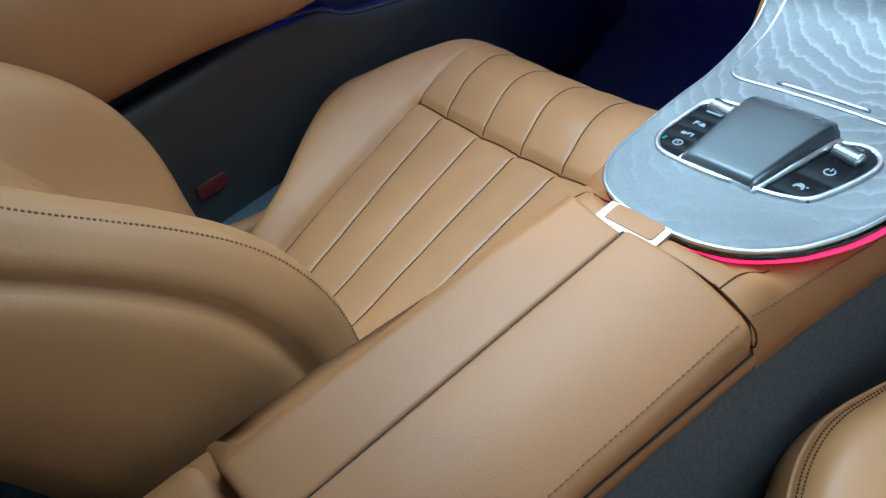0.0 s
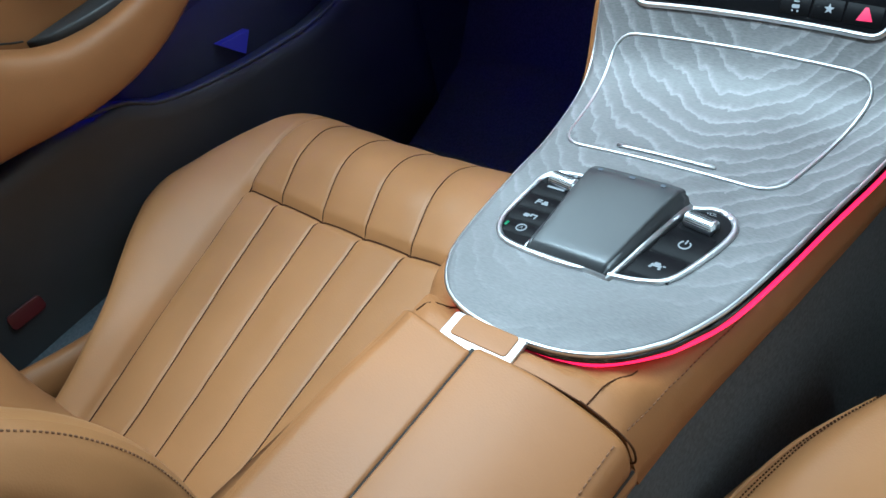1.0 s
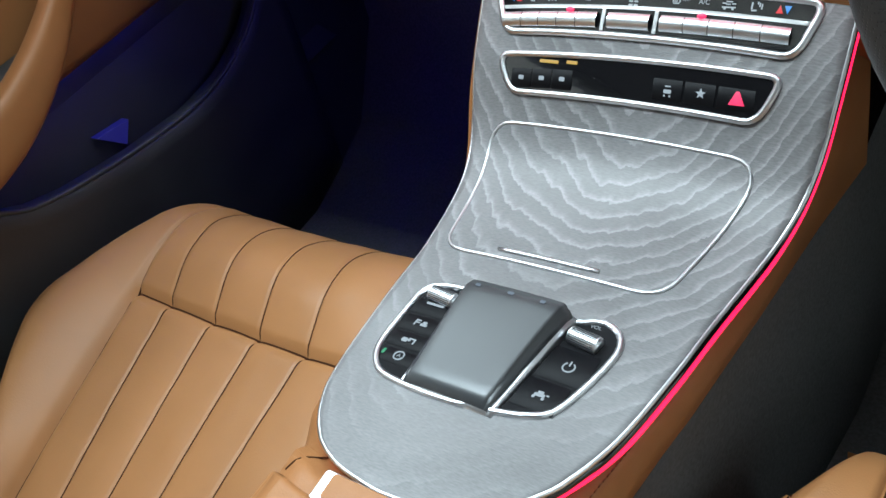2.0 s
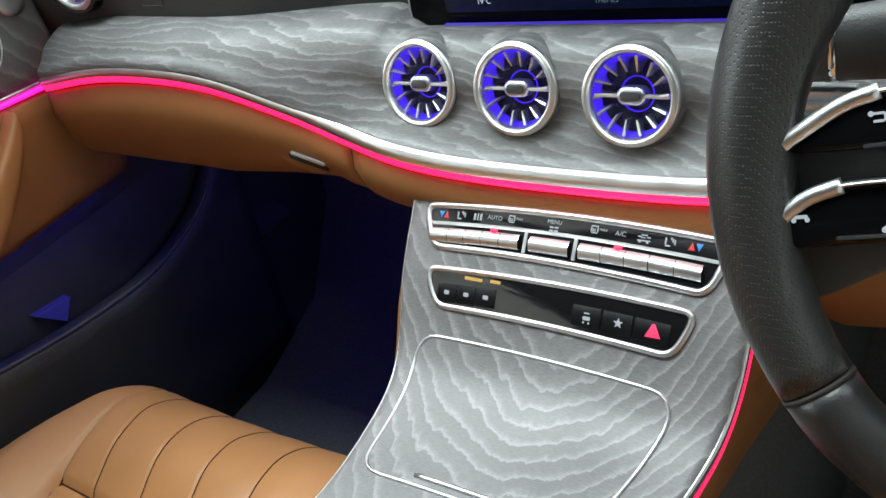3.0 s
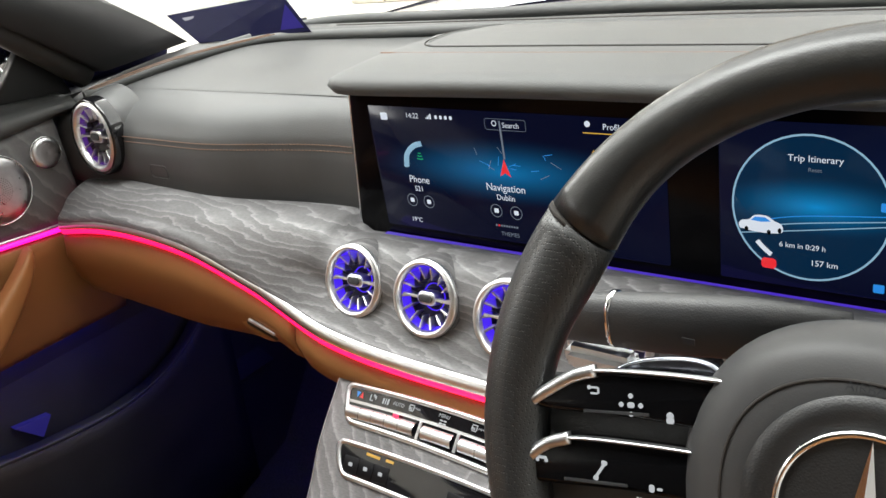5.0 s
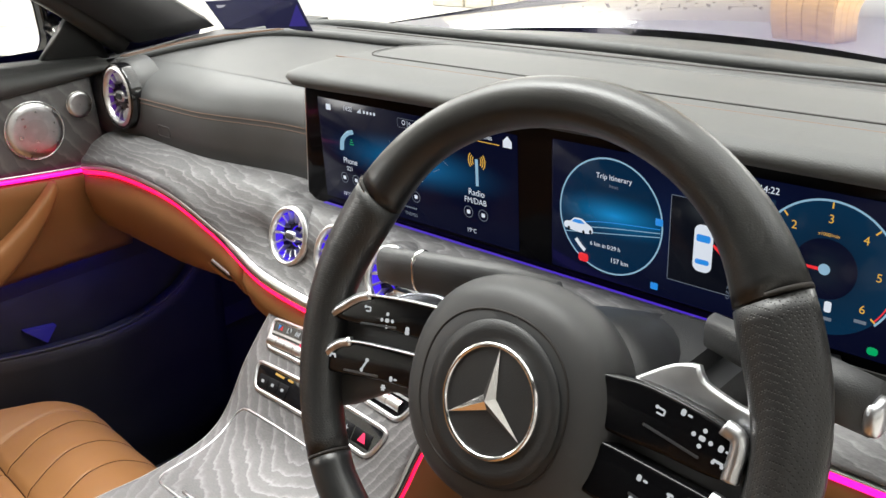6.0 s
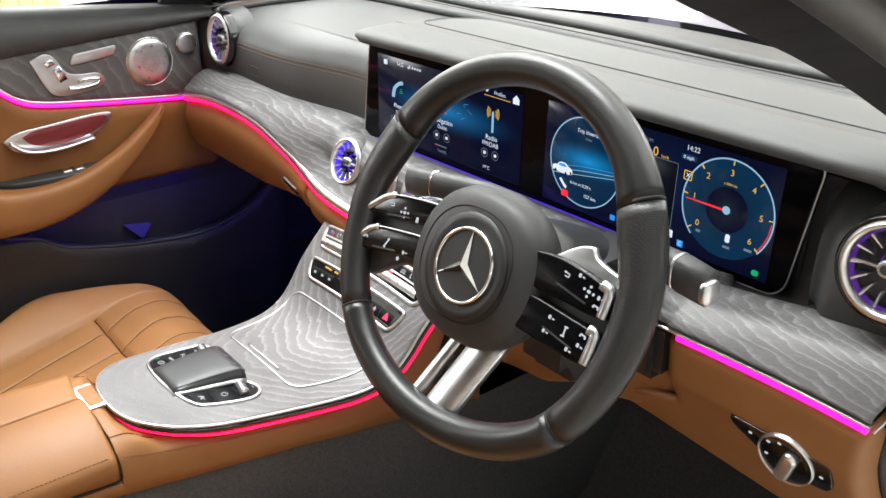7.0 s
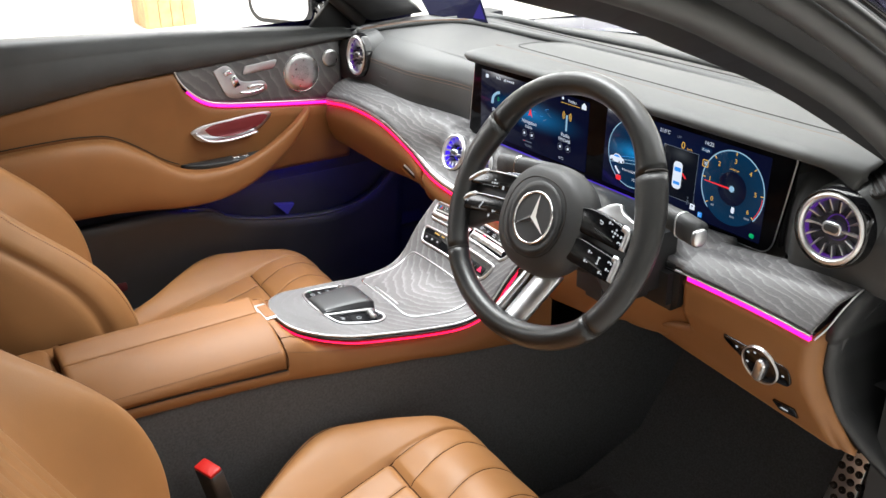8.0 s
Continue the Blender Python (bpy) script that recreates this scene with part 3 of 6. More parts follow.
def ring_ui(r, w, x, z, mat, parent, a0=0, a1=360, d=.0006, name="ring"):
    qs = [radians(a) for a in np.linspace(a0, a1, 50)]
    rows = [[(x + (r - w) * math.cos(q), FACE - d, z + (r - w) * math.sin(q)), (x + r * math.cos(q), FACE - d, z + r * math.sin(q))] for q in qs]
    return part(name, loft(rows), mat, parent)


SCR_L = screen_material("centre_display", .0, .725, .17, .036, (0.008, 0.17, 0.42))
SCR_R = screen_material("cluster_display", .38, .73, .26, .09, (0.004, 0.012, 0.05))
DIAL = screen_material("dial_display", .285, .722, .085, .026, (0.010, 0.26, 0.62), (0.002, 0.020, 0.055))
DIAL2 = screen_material("tacho_display", .49, .722, .075, .075, (0.002, 0.009, 0.022), (0.003, 0.028, 0.07))
ls = part("screen", slab([(x, y) for x, y in rounded(.325, .130, .002)], .0003, .0001, 0, lambda a, b, c: (.001 + a, FACE - c, .7185 + b), 1), SCR_L, screen, "lit navy menu screen")
rs = part("screen", slab([(x, y) for x, y in rounded(.345, .136, .002)], .0003, .0001, 0, lambda a, b, c: (.381 + a, FACE - c, .7195 + b), 1), SCR_R, screen, "lit instrument screen")
# menu tiles
for x, z, t, s, m in ((-.108, .708, "Phone", .0105, UI_WHITE), (-.110, .698, "S21", .008, UI_WHITE), (-.002, .709, "Navigation", .0105, UI_WHITE), (-.003, .699, "Dublin", .008, UI_WHITE), (.104, .709, "Radio", .0105, UI_WHITE), (.102, .699, "FM/DAB", .0095, UI_WHITE),
                      (-.003, .661, "THEMES", .006, UI_GREY), (.012, .771, "Search", .007, UI_WHITE), (.118, .775, "Profiles", .0075, UI_WHITE), (-.104, .775, "14:22", .0075, UI_WHITE), (-.120, .663, "19°C", .007, UI_WHITE), (.095, .663, "19°C", .007, UI_WHITE)):
    words(t, s, at_face(x, z), m, ls)
for x in (-.122, -.100, -.016, .007, .091, .113):
    ring_ui(.0068, .0007, x, .6848, UI_GREY, ls)
    ui(rounded(.005, .0045, .001), x, .6848, UI_WHITE, ls, .0004)
ui([(-.006, -.008), (0, -.0045), (.006, -.008), (0, .009)], .0, .729, UI_RED, ls, .0004, "arrow")
part("road", loft([[(-.001, FACE - .0004, .775), (.001, FACE - .0004, .775)], [(.0, FACE - .0004, .738), (.002, FACE - .0004, .738)]]), UI_GREY, ls)
rnd = random.Random(4)
for k in range(16):
    x, z = .015 + rnd.uniform(-.05, .045), .736 + rnd.uniform(-.012, .014)
    a, l = rnd.uniform(0, 6.28), rnd.uniform(.006, .016)
    part("street", tube([(x, FACE - .0003, z), (x + l * math.cos(a), FACE - .0003, z + l * math.sin(a) * .6)], .0003, 4), UI_BLUE if k % 3 else UI_GREY, ls)
part("handset", sweep(cat([(-.121, FACE - .001, .722), (-.118, FACE - .001, .735), (-.108, FACE - .001, .744), (-.098, FACE - .001, .747)], 16), circle(.0028, 8), ups=(0, 1, 0)), UI_ICE, ls)
for k in range(3):
    ring_ui(.006 + .003 * k, .0012, -.102, .742, UI_GREEN, ls, 250, 290, .0008)
part("mast", tube([(.106, FACE - .0006, .718), (.106, FACE - .0006, .748)], .0017, 8), UI_ICE, ls)
for sgn in (0, 180):
    for k in range(3):
        ring_ui(.007 + .0028 * k, .0013, .106, .746, UI_GOLD, ls, sgn - 40, sgn + 40)
ui([(-.006, -.005), (.006, -.005), (.006, .002), (0, .0075), (-.006, .002)], .15, .773, UI_WHITE, ls, .0004, "home")
ui(disc(.0028, 16), .092, .777, UI_WHITE, ls, .0004)
ui(rounded(.009, .0075, .0015), -.141, .773, UI_WHITE, ls, .0004, "message")
ui(rounded(.052, .0008, .0003), .113, .769, UI_GOLD, ls, .0004)
for k in range(4):
    ui(rounded(.0012, .0015 + .0013 * k, .0003), -.086 + .0018 * k, .7735 + .0006 * k, UI_WHITE, ls, .0004)
for k in range(4):
    ui(rounded(.003, .0035, .0008), -.074 + .006 * k, .775, UI_WHITE, ls, .0004)
ring_ui(.0028, .0008, -.006, .7725, UI_WHITE, ls)
for k in range(9):
    ui(disc(.0011, 10), -.018 + .003 * k, .6695, UI_RED if k == 1 else UI_GREY, ls, .0004)
part("search_box", sweep([(a + .006, FACE - .0004, b + .7715) for a, b in rounded(.045, .0105, .002)], circle(.0002, 4), True, (0, 1, 0)), UI_GREY, ls)

# left dial
part("dial", slab(disc(.0585, 64), .0003, .0001, 0, lambda a, b, c: (.279 + a, FACE - .0004 - c, .7195 + b), 1), DIAL, rs, "round trip dial")
ring_ui(.060, .0016, .279, .7195, UI_ICE, rs, 0, 360, .0010)
words("Trip Itinerary", .0075, at_face(.283, .760, .0012), UI_WHITE, rs)
words("Reset", .0045, at_face(.283, .7515, .0012), UI_GREY, rs)
words("6 km in 0:29 h", .0062, at_face(.275, .688, .0012), UI_WHITE, rs)
words("157 km", .007, at_face(.292, .675, .0012), UI_WHITE, rs)
CAR = [(-.0175, -.0045), (-.0185, -.001), (-.016, .0022), (-.010, .0034), (-.0055, .0075), (.004, .0078), (.010, .0042), (.0155, .0018), (.017, -.002), (.0155, -.0055), (.004, -.0068), (-.008, -.0062)]
part("car_icon", slab([tuple(p) for p in cat(CAR + [CAR[0]], 40)[:-1]], .0003, .0001, 0, lambda a, b, c: (.243 + a, FACE - .0012 - c, .703 + b), 1), UI_WHITE, rs, "white car picture")
part("car_glass", slab([(-.0085, .0032), (-.005, .0064), (.003, .0066), (.0075, .0036), (.0, .0026)], .0003, .0001, 0, lambda a, b, c: (.243 + a, FACE - .0016 - c, .703 + b), 1), UI_BLUE, rs)
for wx, wz in ((-.012, -.0048), (.006, -.0058), (.0145, -.0035)):
    part("car_wheel", slab(disc(.0022, 12), .0003, .0001, 0, lambda a, b, c, wx=wx, wz=wz: (.243 + wx + a * .7, FACE - .0016 - c, .703 + wz + b), 1), SCREEN_BLACK, rs)
for k in range(3):
    part("road_line", tube(cat([(.226, FACE - .001, .694 + .004 * k), (.27, FACE - .001, .701 + .006 * k), (.336, FACE - .001, .712 + .004 * k)], 14), .0004, 4), UI_ICE if k < 2 else UI_BLUE, rs)
ring_ui(.052, .004, .279, .7195, UI_WHITE, rs, 218, 236, .0012)
ui(rounded(.012, .009, .003), .249, .670, UI_RED, rs, .001, "belt_warning")
ui(rounded(.008, .007, .001), .3325, .661, UI_BLUE, rs, .001)
ui(rounded(.008, .007, .001), .3345, .727, UI_BLUE, rs, .001)
# middle panel with the parked car
part("panel", slab(rounded(.074, .084, .001), .0003, .0001, 0, lambda a, b, c: (.383 + a, FACE - .0006 - c, .715 + b), 1), screen_material("panel_display", .384, .748, .04, .02, (0.05, 0.055, 0.06), (0.003, 0.004, 0.008)), rs)
part("panel_edge", sweep([(a + .383, FACE - .001, b + .715) for a, b in rounded(.074, .084, .001)], circle(.0003, 4), True, (0, 1, 0)), UI_GREY, rs)
part("car_icon", slab(rounded(.019, .046, .007), .0003, .0001, 0, lambda a, b, c: (.381 + a, FACE - .0012 - c, .712 + b), 1), UI_WHITE, rs)
for zc, hh in ((.722, .007), (.699, .005)):
    part("car_glass", slab(rounded(.014, hh, .002), .0003, .0001, 0, lambda a, b, c, zc=zc: (.381 + a, FACE - .0016 - c, zc + b), 1), UI_BLUE, rs)
part("open_door_icon", tube([(.391, FACE - .0012, .718), (.399, FACE - .0012, .711)], .0012, 6), UI_RED, rs)
words("21.0°C", .008, at_face(.345, .777), UI_WHITE, rs)
words("LIM", .006, at_face(.376, .775), UI_GREY, rs)
words("0", .016, at_face(.386, .763), UI_GOLD, rs)
words("km/h", .0055, at_face(.400, .760), UI_GOLD, rs)
words("14:22", .0085, at_face(.437, .779), UI_WHITE, rs)
ui(rounded(.022, .007, .001), .433, .768, screen_material("mph_box", .433, .768, .02, .01, (.02, .09, .2)), rs, .0004)
words("0 mph", .0058, at_face(.433, .768, .0014), UI_WHITE, rs)
# rev counter
part("dial", slab(disc(.0585, 64), .0003, .0001, 0, lambda a, b, c: (.4915 + a, FACE - .0008 - c, .7215 + b), 1), DIAL2, rs, "rev counter dial")
ring_ui(.0605, .0018, .4915, .7215, UI_ICE, rs, -40, 225, .0014)
ring_ui(.0575, .0012, .4915, .7215, UI_RED, rs, -38, 0, .0014)
part("dial_centre", slab(disc(.027, 40), .0003, .0001, 0, lambda a, b, c: (.4915 + a, FACE - .0014 - c, .7215 + b), 1), screen_material("hub_display", .4915, .7215, .03, .03, (.012, .02, .03)), rs)
for n in range(7):
    a = radians(217 - n * 42.5)
    words(str(n), .0105, at_face(.4915 + .044 * math.cos(a), .7215 + .044 * math.sin(a), .0018), UI_GOLD, rs)
    part("tick", tube([(.4915 + .0535 * math.cos(a), FACE - .0018, .7215 + .0535 * math.sin(a)), (.4915 + .0585 * math.cos(a), FACE - .0018, .7215 + .0585 * math.sin(a))], .0007, 5), UI_GOLD, rs)
words("x1000/min", .0042, at_face(.4915, .752, .0018), UI_GOLD, rs)
part("needle", loft([[(.487, FACE - .002, .7225), (.487, FACE - .002, .7195)], [(.437, FACE - .002, .7218), (.437, FACE - .002, .7206)]]), UI_RED, rs)
ring_ui(.005, .005, .4915, .7215, UI_ICE, rs, 0, 360, .0022)
part("box", sweep([(a + .4355, FACE - .002, b + .7475) for a, b in rounded(.0105, .0105, .0008)], circle(.0006, 4), True, (0, 1, 0)), UI_GOLD, rs)
words("x", .011, at_face(.4355, .7487, .0018), UI_WHITE, rs)
words("R\nN\nD", .0048, at_face(.4085, .676, .0012), UI_GREY, rs)
ui(rounded(.010, .0095, .001), .4195, .669, UI_WHITE, rs, .001)
words("P", .0075, at_face(.4195, .669, .0018), GLOSS_BLACK, rs)
ui(rounded(.0085, .0085, .001), .4365, .661, UI_BLUE, rs, .001)
words("C", .007, at_face(.4365, .661, .0018), UI_WHITE, rs)
ui(rounded(.006, .010, .002), .4985, .689, UI_WHITE, rs, .0018)
for x, w in ((.459, .006), (.4985, .009), (.526, .010)):
    ui(rounded(w, .003, .0005), x, .678 + .006 * abs(x - .4985) / .03, UI_GREY, rs, .0018, "text_bar")
ui(rounded(.009, .007, .003), .539, .660, UI_GREEN, rs, .001, "lamp_warning")
# the whole panel is turned a little towards the console
PIVOT = (.17, 1.0845, .72)
screen.matrix_world = Matrix.Translation(PIVOT) @ Matrix.Rotation(math.atan(.045), 4, "Z") @ Matrix.Rotation(math.atan(.018), 4, "Y") @ Matrix.Diagonal((.964, 1, 1, 1)) @ Matrix.Translation([-c for c in PIVOT])

# ---- air vents ----
DIM_VIOLET = glow("dim_violet_light", (0.35, 0.06, 1.0), 0.18)
def vent(r, at, facing, label, housing=False, led=LED_VIOLET):
    v = thing("air_vent", label, "air vent", "dashboard air vents")
    part("ring", lathe([(r * .81, -.005), (r * .83, .001), (r * .86, .0045), (r * .90, .0055), (r * .94, .0050), (r * .955, .0035), (r * .975, .0040), (r, -.001), (r, -.012)]), POLISHED, v, "polished silver ring")
    part("cone", lathe([(r * .80, -.004), (r * .76, -.014), (r * .4, -.022), (.0005, -.022)]), BLACK_PLASTIC, v)
    part("light_ring", lathe([(r * .815, -.002), (r * .785, -.006), (r * (.735 if not housing else .775), -.0115 if not housing else -.008)]), led, v, "glowing violet-blue ring")
    blade = None
    for k in range(14):
        a = 2 * math.pi * k / 14
        m = Matrix.Rotation(a, 4, "Z")
        if blade is None:
            b = box(r * .47, r * .79, -.0011, .0011, -.013, .0012, .0006)
            for vert in b.verts:
                f = (vert.co.x - r * .47) / (r * .32)
                vert.co.y *= .5 + .7 * f
                vert.co.y += .0022 * f * f * (1 if vert.co.z > -.006 else -.8)
                if f < .5 and vert.co.z > -.006:
                    vert.co.z -= .0035
            blade = part("blade", b, POLISHED, v)
        else:
            o = new("blade", blade.data)
            o.parent = v
            o.matrix_local = m
    for sx in (-1, 1):
        part("knob_arm", box(*sorted((sx * r * .26, sx * r * .78)), -.0013, .0013, -.008, -.001, .0006), POLISHED, v)
    knob = part("knob", slab(rounded(r * .60, r * .36, r * .175, 8), .012, .003, -.012), SATIN, v, "silver centre knob")
    part("knob_face", slab(rounded(r * .42, r * .19, r * .09, 8), .001, .0004, .0001), PAD_GREY, knob)
    part("knob_light", lathe([(r * .33, -.015), (r * .36, -.014), (r * .34, -.0125)]), led, v)
    if not housing:
        part("collar", lathe([(r * .99, -.001), (r * 1.03, -.0040), (r * 1.07, -.0075), (r * 1.10, -.014), (r * 1.11, -.030)]), WOOD_DASH, v, "grey wood collar")
    if housing:
        part("housing", lathe([(r * 1.0, .003), (r * 1.04, .005), (r * 1.08, .001), (r * 1.11, -.010), (r * 1.11, -.020)]), GLOSS_BLACK, v, "gloss black housing")
        part("shroud", lathe([(r * 1.09, -.014), (r * 1.14, -.017), (r * 1.22, -.028), (r * 1.30, -.050)]), BLACK_LEATHER, v, "black leather shroud behind the vent")
    v.matrix_world = frame_of(at, (1, 0, 0), facing)
    return v


for x, y in VENTS:
    vent(VENT_R, (x, y, VENT_Z), (0, .36, 1), "round turbine air vent glowing violet in the wood band")
vent(.0485, (-.643, 1.040, .7355), (0, .1, 1), "large round turbine air vent in gloss black housing", True, DIM_VIOLET)
vent(.0485, (.690, 1.036, .739), (0, .1, 1), "large round turbine air vent in gloss black housing", True, DIM_VIOLET)

# ---- light switch, start button ----
sw = thing("light_switch", "gloss black headlight switch with silver rotary knob", "switch")
SM = frame_of((.644, .9915, .533), (1, 0, 0), (0, -.24, .97))
part("plate", moved(slab([tuple(p) for p in cat([(-.056, .020), (-.040, .020), (.0, .019), (.048, .017), (.055, .010), (.056, -.012), (.040, -.018), (.0, -.016), (-.042, .003), (-.055, .012), (-.056, .020)], 40)[:-1]], .024, .001, -.020), SM), GLOSS_BLACK, sw)
part("dial", moved(lathe([(.031, -.002), (.029, .005), (.028, .006), (.02, .006), (.0005, .008)]), SM @ pose(.008, -.002, 0)), GLOSS_BLACK, sw)
part("dial_ring", moved(lathe([(.0285, .006), (.0298, .0075), (.0308, .006), (.031, .0)]), SM @ pose(.008, -.002, 0)), SATIN, sw, "silver ring")
part("knob", moved(slab(rounded(.015, .042, .0070, 8), .011, .004, .005), SM @ pose(.012, -.004, 0, 0, 0, -18)), SATIN, sw, "brushed silver rotary knob")
for dx, dy in ((-.014, .014), (-.016, -.004), (-.002, .019), (-.036, .010), (.042, .0)):
    part("symbol", moved(slab(rounded(.004, .0028, .001), .0004, .0001, .0065 if abs(dx + .01) < .02 else .0042), SM @ pose(.004 + dx, dy, 0)), WHITE_PRINT, sw)
rel = thing("parking_brake_switch", "small gloss black brake switch under the knee panel", "switch")
part("button", moved(slab([(-.02, .006), (.018, .012), (.02, -.008), (-.012, -.012)], .004, .001), frame_of((.677, 1.028, .459), (1, 0, 0), (0, -.5, .86))), GLOSS_BLACK, rel)
part("symbol", moved(slab(rounded(.012, .003, .001), .0004, .0001, .0042), frame_of((.677, 1.028, .459), (1, 0, 0), (0, -.5, .86))), WHITE_PRINT, rel)
st = thing("start_button", "round gloss black start button with silver ring", "button")
SB = frame_of((.236, .990, .628), (1, 0, 0), (0, .2, 1))
part("button", moved(lathe([(.013, -.004), (.013, .003), (.011, .004), (.0005, .0035)]), SB), GLOSS_BLACK, st)
part("ring", moved(lathe([(.013, .003), (.0145, .0045), (.017, .003), (.0175, -.004)]), SB), SATIN, st)


# ---- steering wheel ----
wheel = thing("steering_wheel", "black leather flat-bottomed steering wheel with silver spokes", "steering wheel")
TH = radians(24.1)
WM = frame_of((.3903, .8077, .7159), (1, .0316, 0), (0, math.sin(TH), math.cos(TH)))


def perforated(name, base, scale):
    """Leather with a close grid of punched holes."""
    m = material(name, base, 0.36)
    nt = m.node_tree
    b = nt.nodes["Principled BSDF"]
    tc = nt.nodes.new("ShaderNodeTexCoord")
    v = nt.nodes.new("ShaderNodeTexVoronoi")
    v.inputs["Scale"].default_value, v.inputs["Randomness"].default_value = scale, 0.15
    nt.links.new(tc.outputs["Object"], v.inputs["Vector"])
    r = nt.nodes.new("ShaderNodeMapRange")
    r.inputs["From Min"].default_value, r.inputs["From Max"].default_value = 0.18, 0.34
    nt.links.new(v.outputs["Distance"], r.inputs["Value"])
    mix = nt.nodes.new("ShaderNodeMix")
    mix.data_type = "RGBA"
    mix.inputs[6].default_value, mix.inputs[7].default_value = (0.002, 0.002, 0.002, 1), (*base, 1)
    nt.links.new(r.outputs["Result"], mix.inputs[0])
    nt.links.new(mix.outputs[2], b.inputs["Base Color"])
    bp = nt.nodes.new("ShaderNodeBump")
    bp.inputs["Strength"].default_value, bp.inputs["Distance"].default_value = 0.45, 0.0005
    nt.links.new(r.outputs["Result"], bp.inputs["Height"])
    nt.links.new(bp.outputs["Normal"], b.inputs["Normal"])
    return m


PERF = perforated("perforated_black_leather", (0.019, 0.0194, 0.0194), 560)


def rim_point(a):
    x, y = .1924 * math.cos(a), .1902 * math.sin(a)
    if y < -.13:
        y = -.13 + (y + .13) * .827
    return (x, y, 0)


def rim_arc(a0, a1):
    qs = np.linspace(a0, a1, max(8, int(abs(a1 - a0) / 3)))
    rows = []
    for q in qs:
        p, p2 = np.array(rim_point(radians(q))), np.array(rim_point(radians(q + .5)))
        t = (p2 - p) / np.linalg.norm(p2 - p)
        side = np.array((t[1], -t[0], 0))
        # thumb rests swell the rim on its inner side at ten and two
        w = (q + 90) % 360 - 90
        w = min(w, 180 - w)
        h = .0178 + .0058 * math.exp(-((w - 26) / 17) ** 2) + .0022 * math.exp(-((w + 5) / 20) ** 2)
        p = p + side * (.0162 - h)
        rows.append([p + side * (h * math.cos(w)) + np.array((0, 0, 1)) * (.0165 * math.sin(w)) for w in np.linspace(0, 2 * math.pi, 20, False)])
    return moved(loft(rows, wrap=True, caps=True), WM)


part("rim", rim_arc(32.6, 147.4), RIM_LEATHER, wheel, "smooth black leather upper rim")
part("rim", rim_arc(-36.4, 32), PERF, wheel, "perforated black leather grip")
part("rim", rim_arc(148, 216.4), PERF, wheel, "perforated black leather grip")
part("rim", rim_arc(217, 323), RIM_LEATHER, wheel, "smooth black leather lower rim")
for q in (32.3, 147.7, 216.7, -36.7):
    p = rim_point(radians(q))
    p2 = rim_point(radians(q + 1))
    p, p2 = [tuple(c * (1 - .0018 / .191) for c in v) for v in (p, p2)]
    part("seam", moved(sweep([(p[0], p[1], 0), (p[0] * .2 + p2[0] * .8, p[1] * .2 + p2[1] * .8, 0)], circle(.0183, 20, .0167)), WM), GAP, wheel)

# airbag boss with a round inner seam and badge
HUB = cat([(.078, .073, -.060), (.085, .079, -.048), (.0875, .0815, -.034), (.084, .078, -.020), (.074, .070, -.0098), (.058, .055, -.0045), (.040, .039, -.0026), (.020, .020, -.0022), (.001, .001, -.0022)], 40)


def hub_ring(rx, ry, z):
    return [(rx * math.copysign(abs(math.cos(q)) ** .88, math.cos(q)), ry * math.copysign(abs(math.sin(q)) ** .88, math.sin(q)) - .012, z + .024) for q in np.linspace(0, 2 * math.pi, 64, False)]


part("airbag_cover", moved(loft([hub_ring(*h) for h in HUB], wrap=True, caps=True), WM), BOSS, wheel, "soft black airbag boss")
part("boss_seam", moved(tube(hub_ring(.0605, .0575, -.0050), .0009, 6, True), WM), GAP, wheel, "fine round seam")
BD = WM @ pose(.004, -.013, .024)
part("boss_dish", moved(lathe([(.0392, -.0022), (.046, -.0012), (.0535, -.0010), (.0538, -.0022)], 56), BD), DARK_TRIM, wheel, "darker dished ring round the badge")
part("badge_ring", moved(lathe([(.0352, -.003), (.0352, .0005), (.0360, .0016), (.0380, .0018), (.0390, 0), (.0390, -.004)], 56), BD), CHROME, wheel, "polished silver badge ring")
part("badge_disc", moved(lathe([(.0355, -.0005), (.02, -.0002), (.0005, -.0002)], 48), BD), DARK_TRIM, wheel, "matt black badge disc")
star = []
for k in range(3):
    a = radians(90 + 120 * k)
    d, s = np.array((math.cos(a), math.sin(a))), np.array((-math.sin(a), math.cos(a)))
    w = .0052
    tip, b1, b2 = d * .0352, d * .003 + s * w, d * .003 - s * w
    star.append(mesh_from([(*tip, .0005), (*b1, .0), (*b2, .0), (0, 0, .0045), (*(-d * .004), .0)], [(0, 1, 3), (0, 3, 2), (1, 4, 3), (2, 3, 4)], False))
part("badge", moved(joined(*star), BD), CHROME, wheel, "three-armed silver emblem")
words("AIRBAG", .006, WM @ pose(0, .043, .0212), UI_GREY, wheel).data.materials[0] = PAD_GREY


def pod(side, pts, z=-.006):
    out = [tuple(p) for p in cat([(side * x, y) for x, y in pts] + [(side * pts[0][0], pts[0][1])], 48)[:-1]]
    body = part("switch_pod", moved(slab(out, .012, .003, z - .010), WM), POD_BLACK, wheel, "gloss black switch pod")
    return body


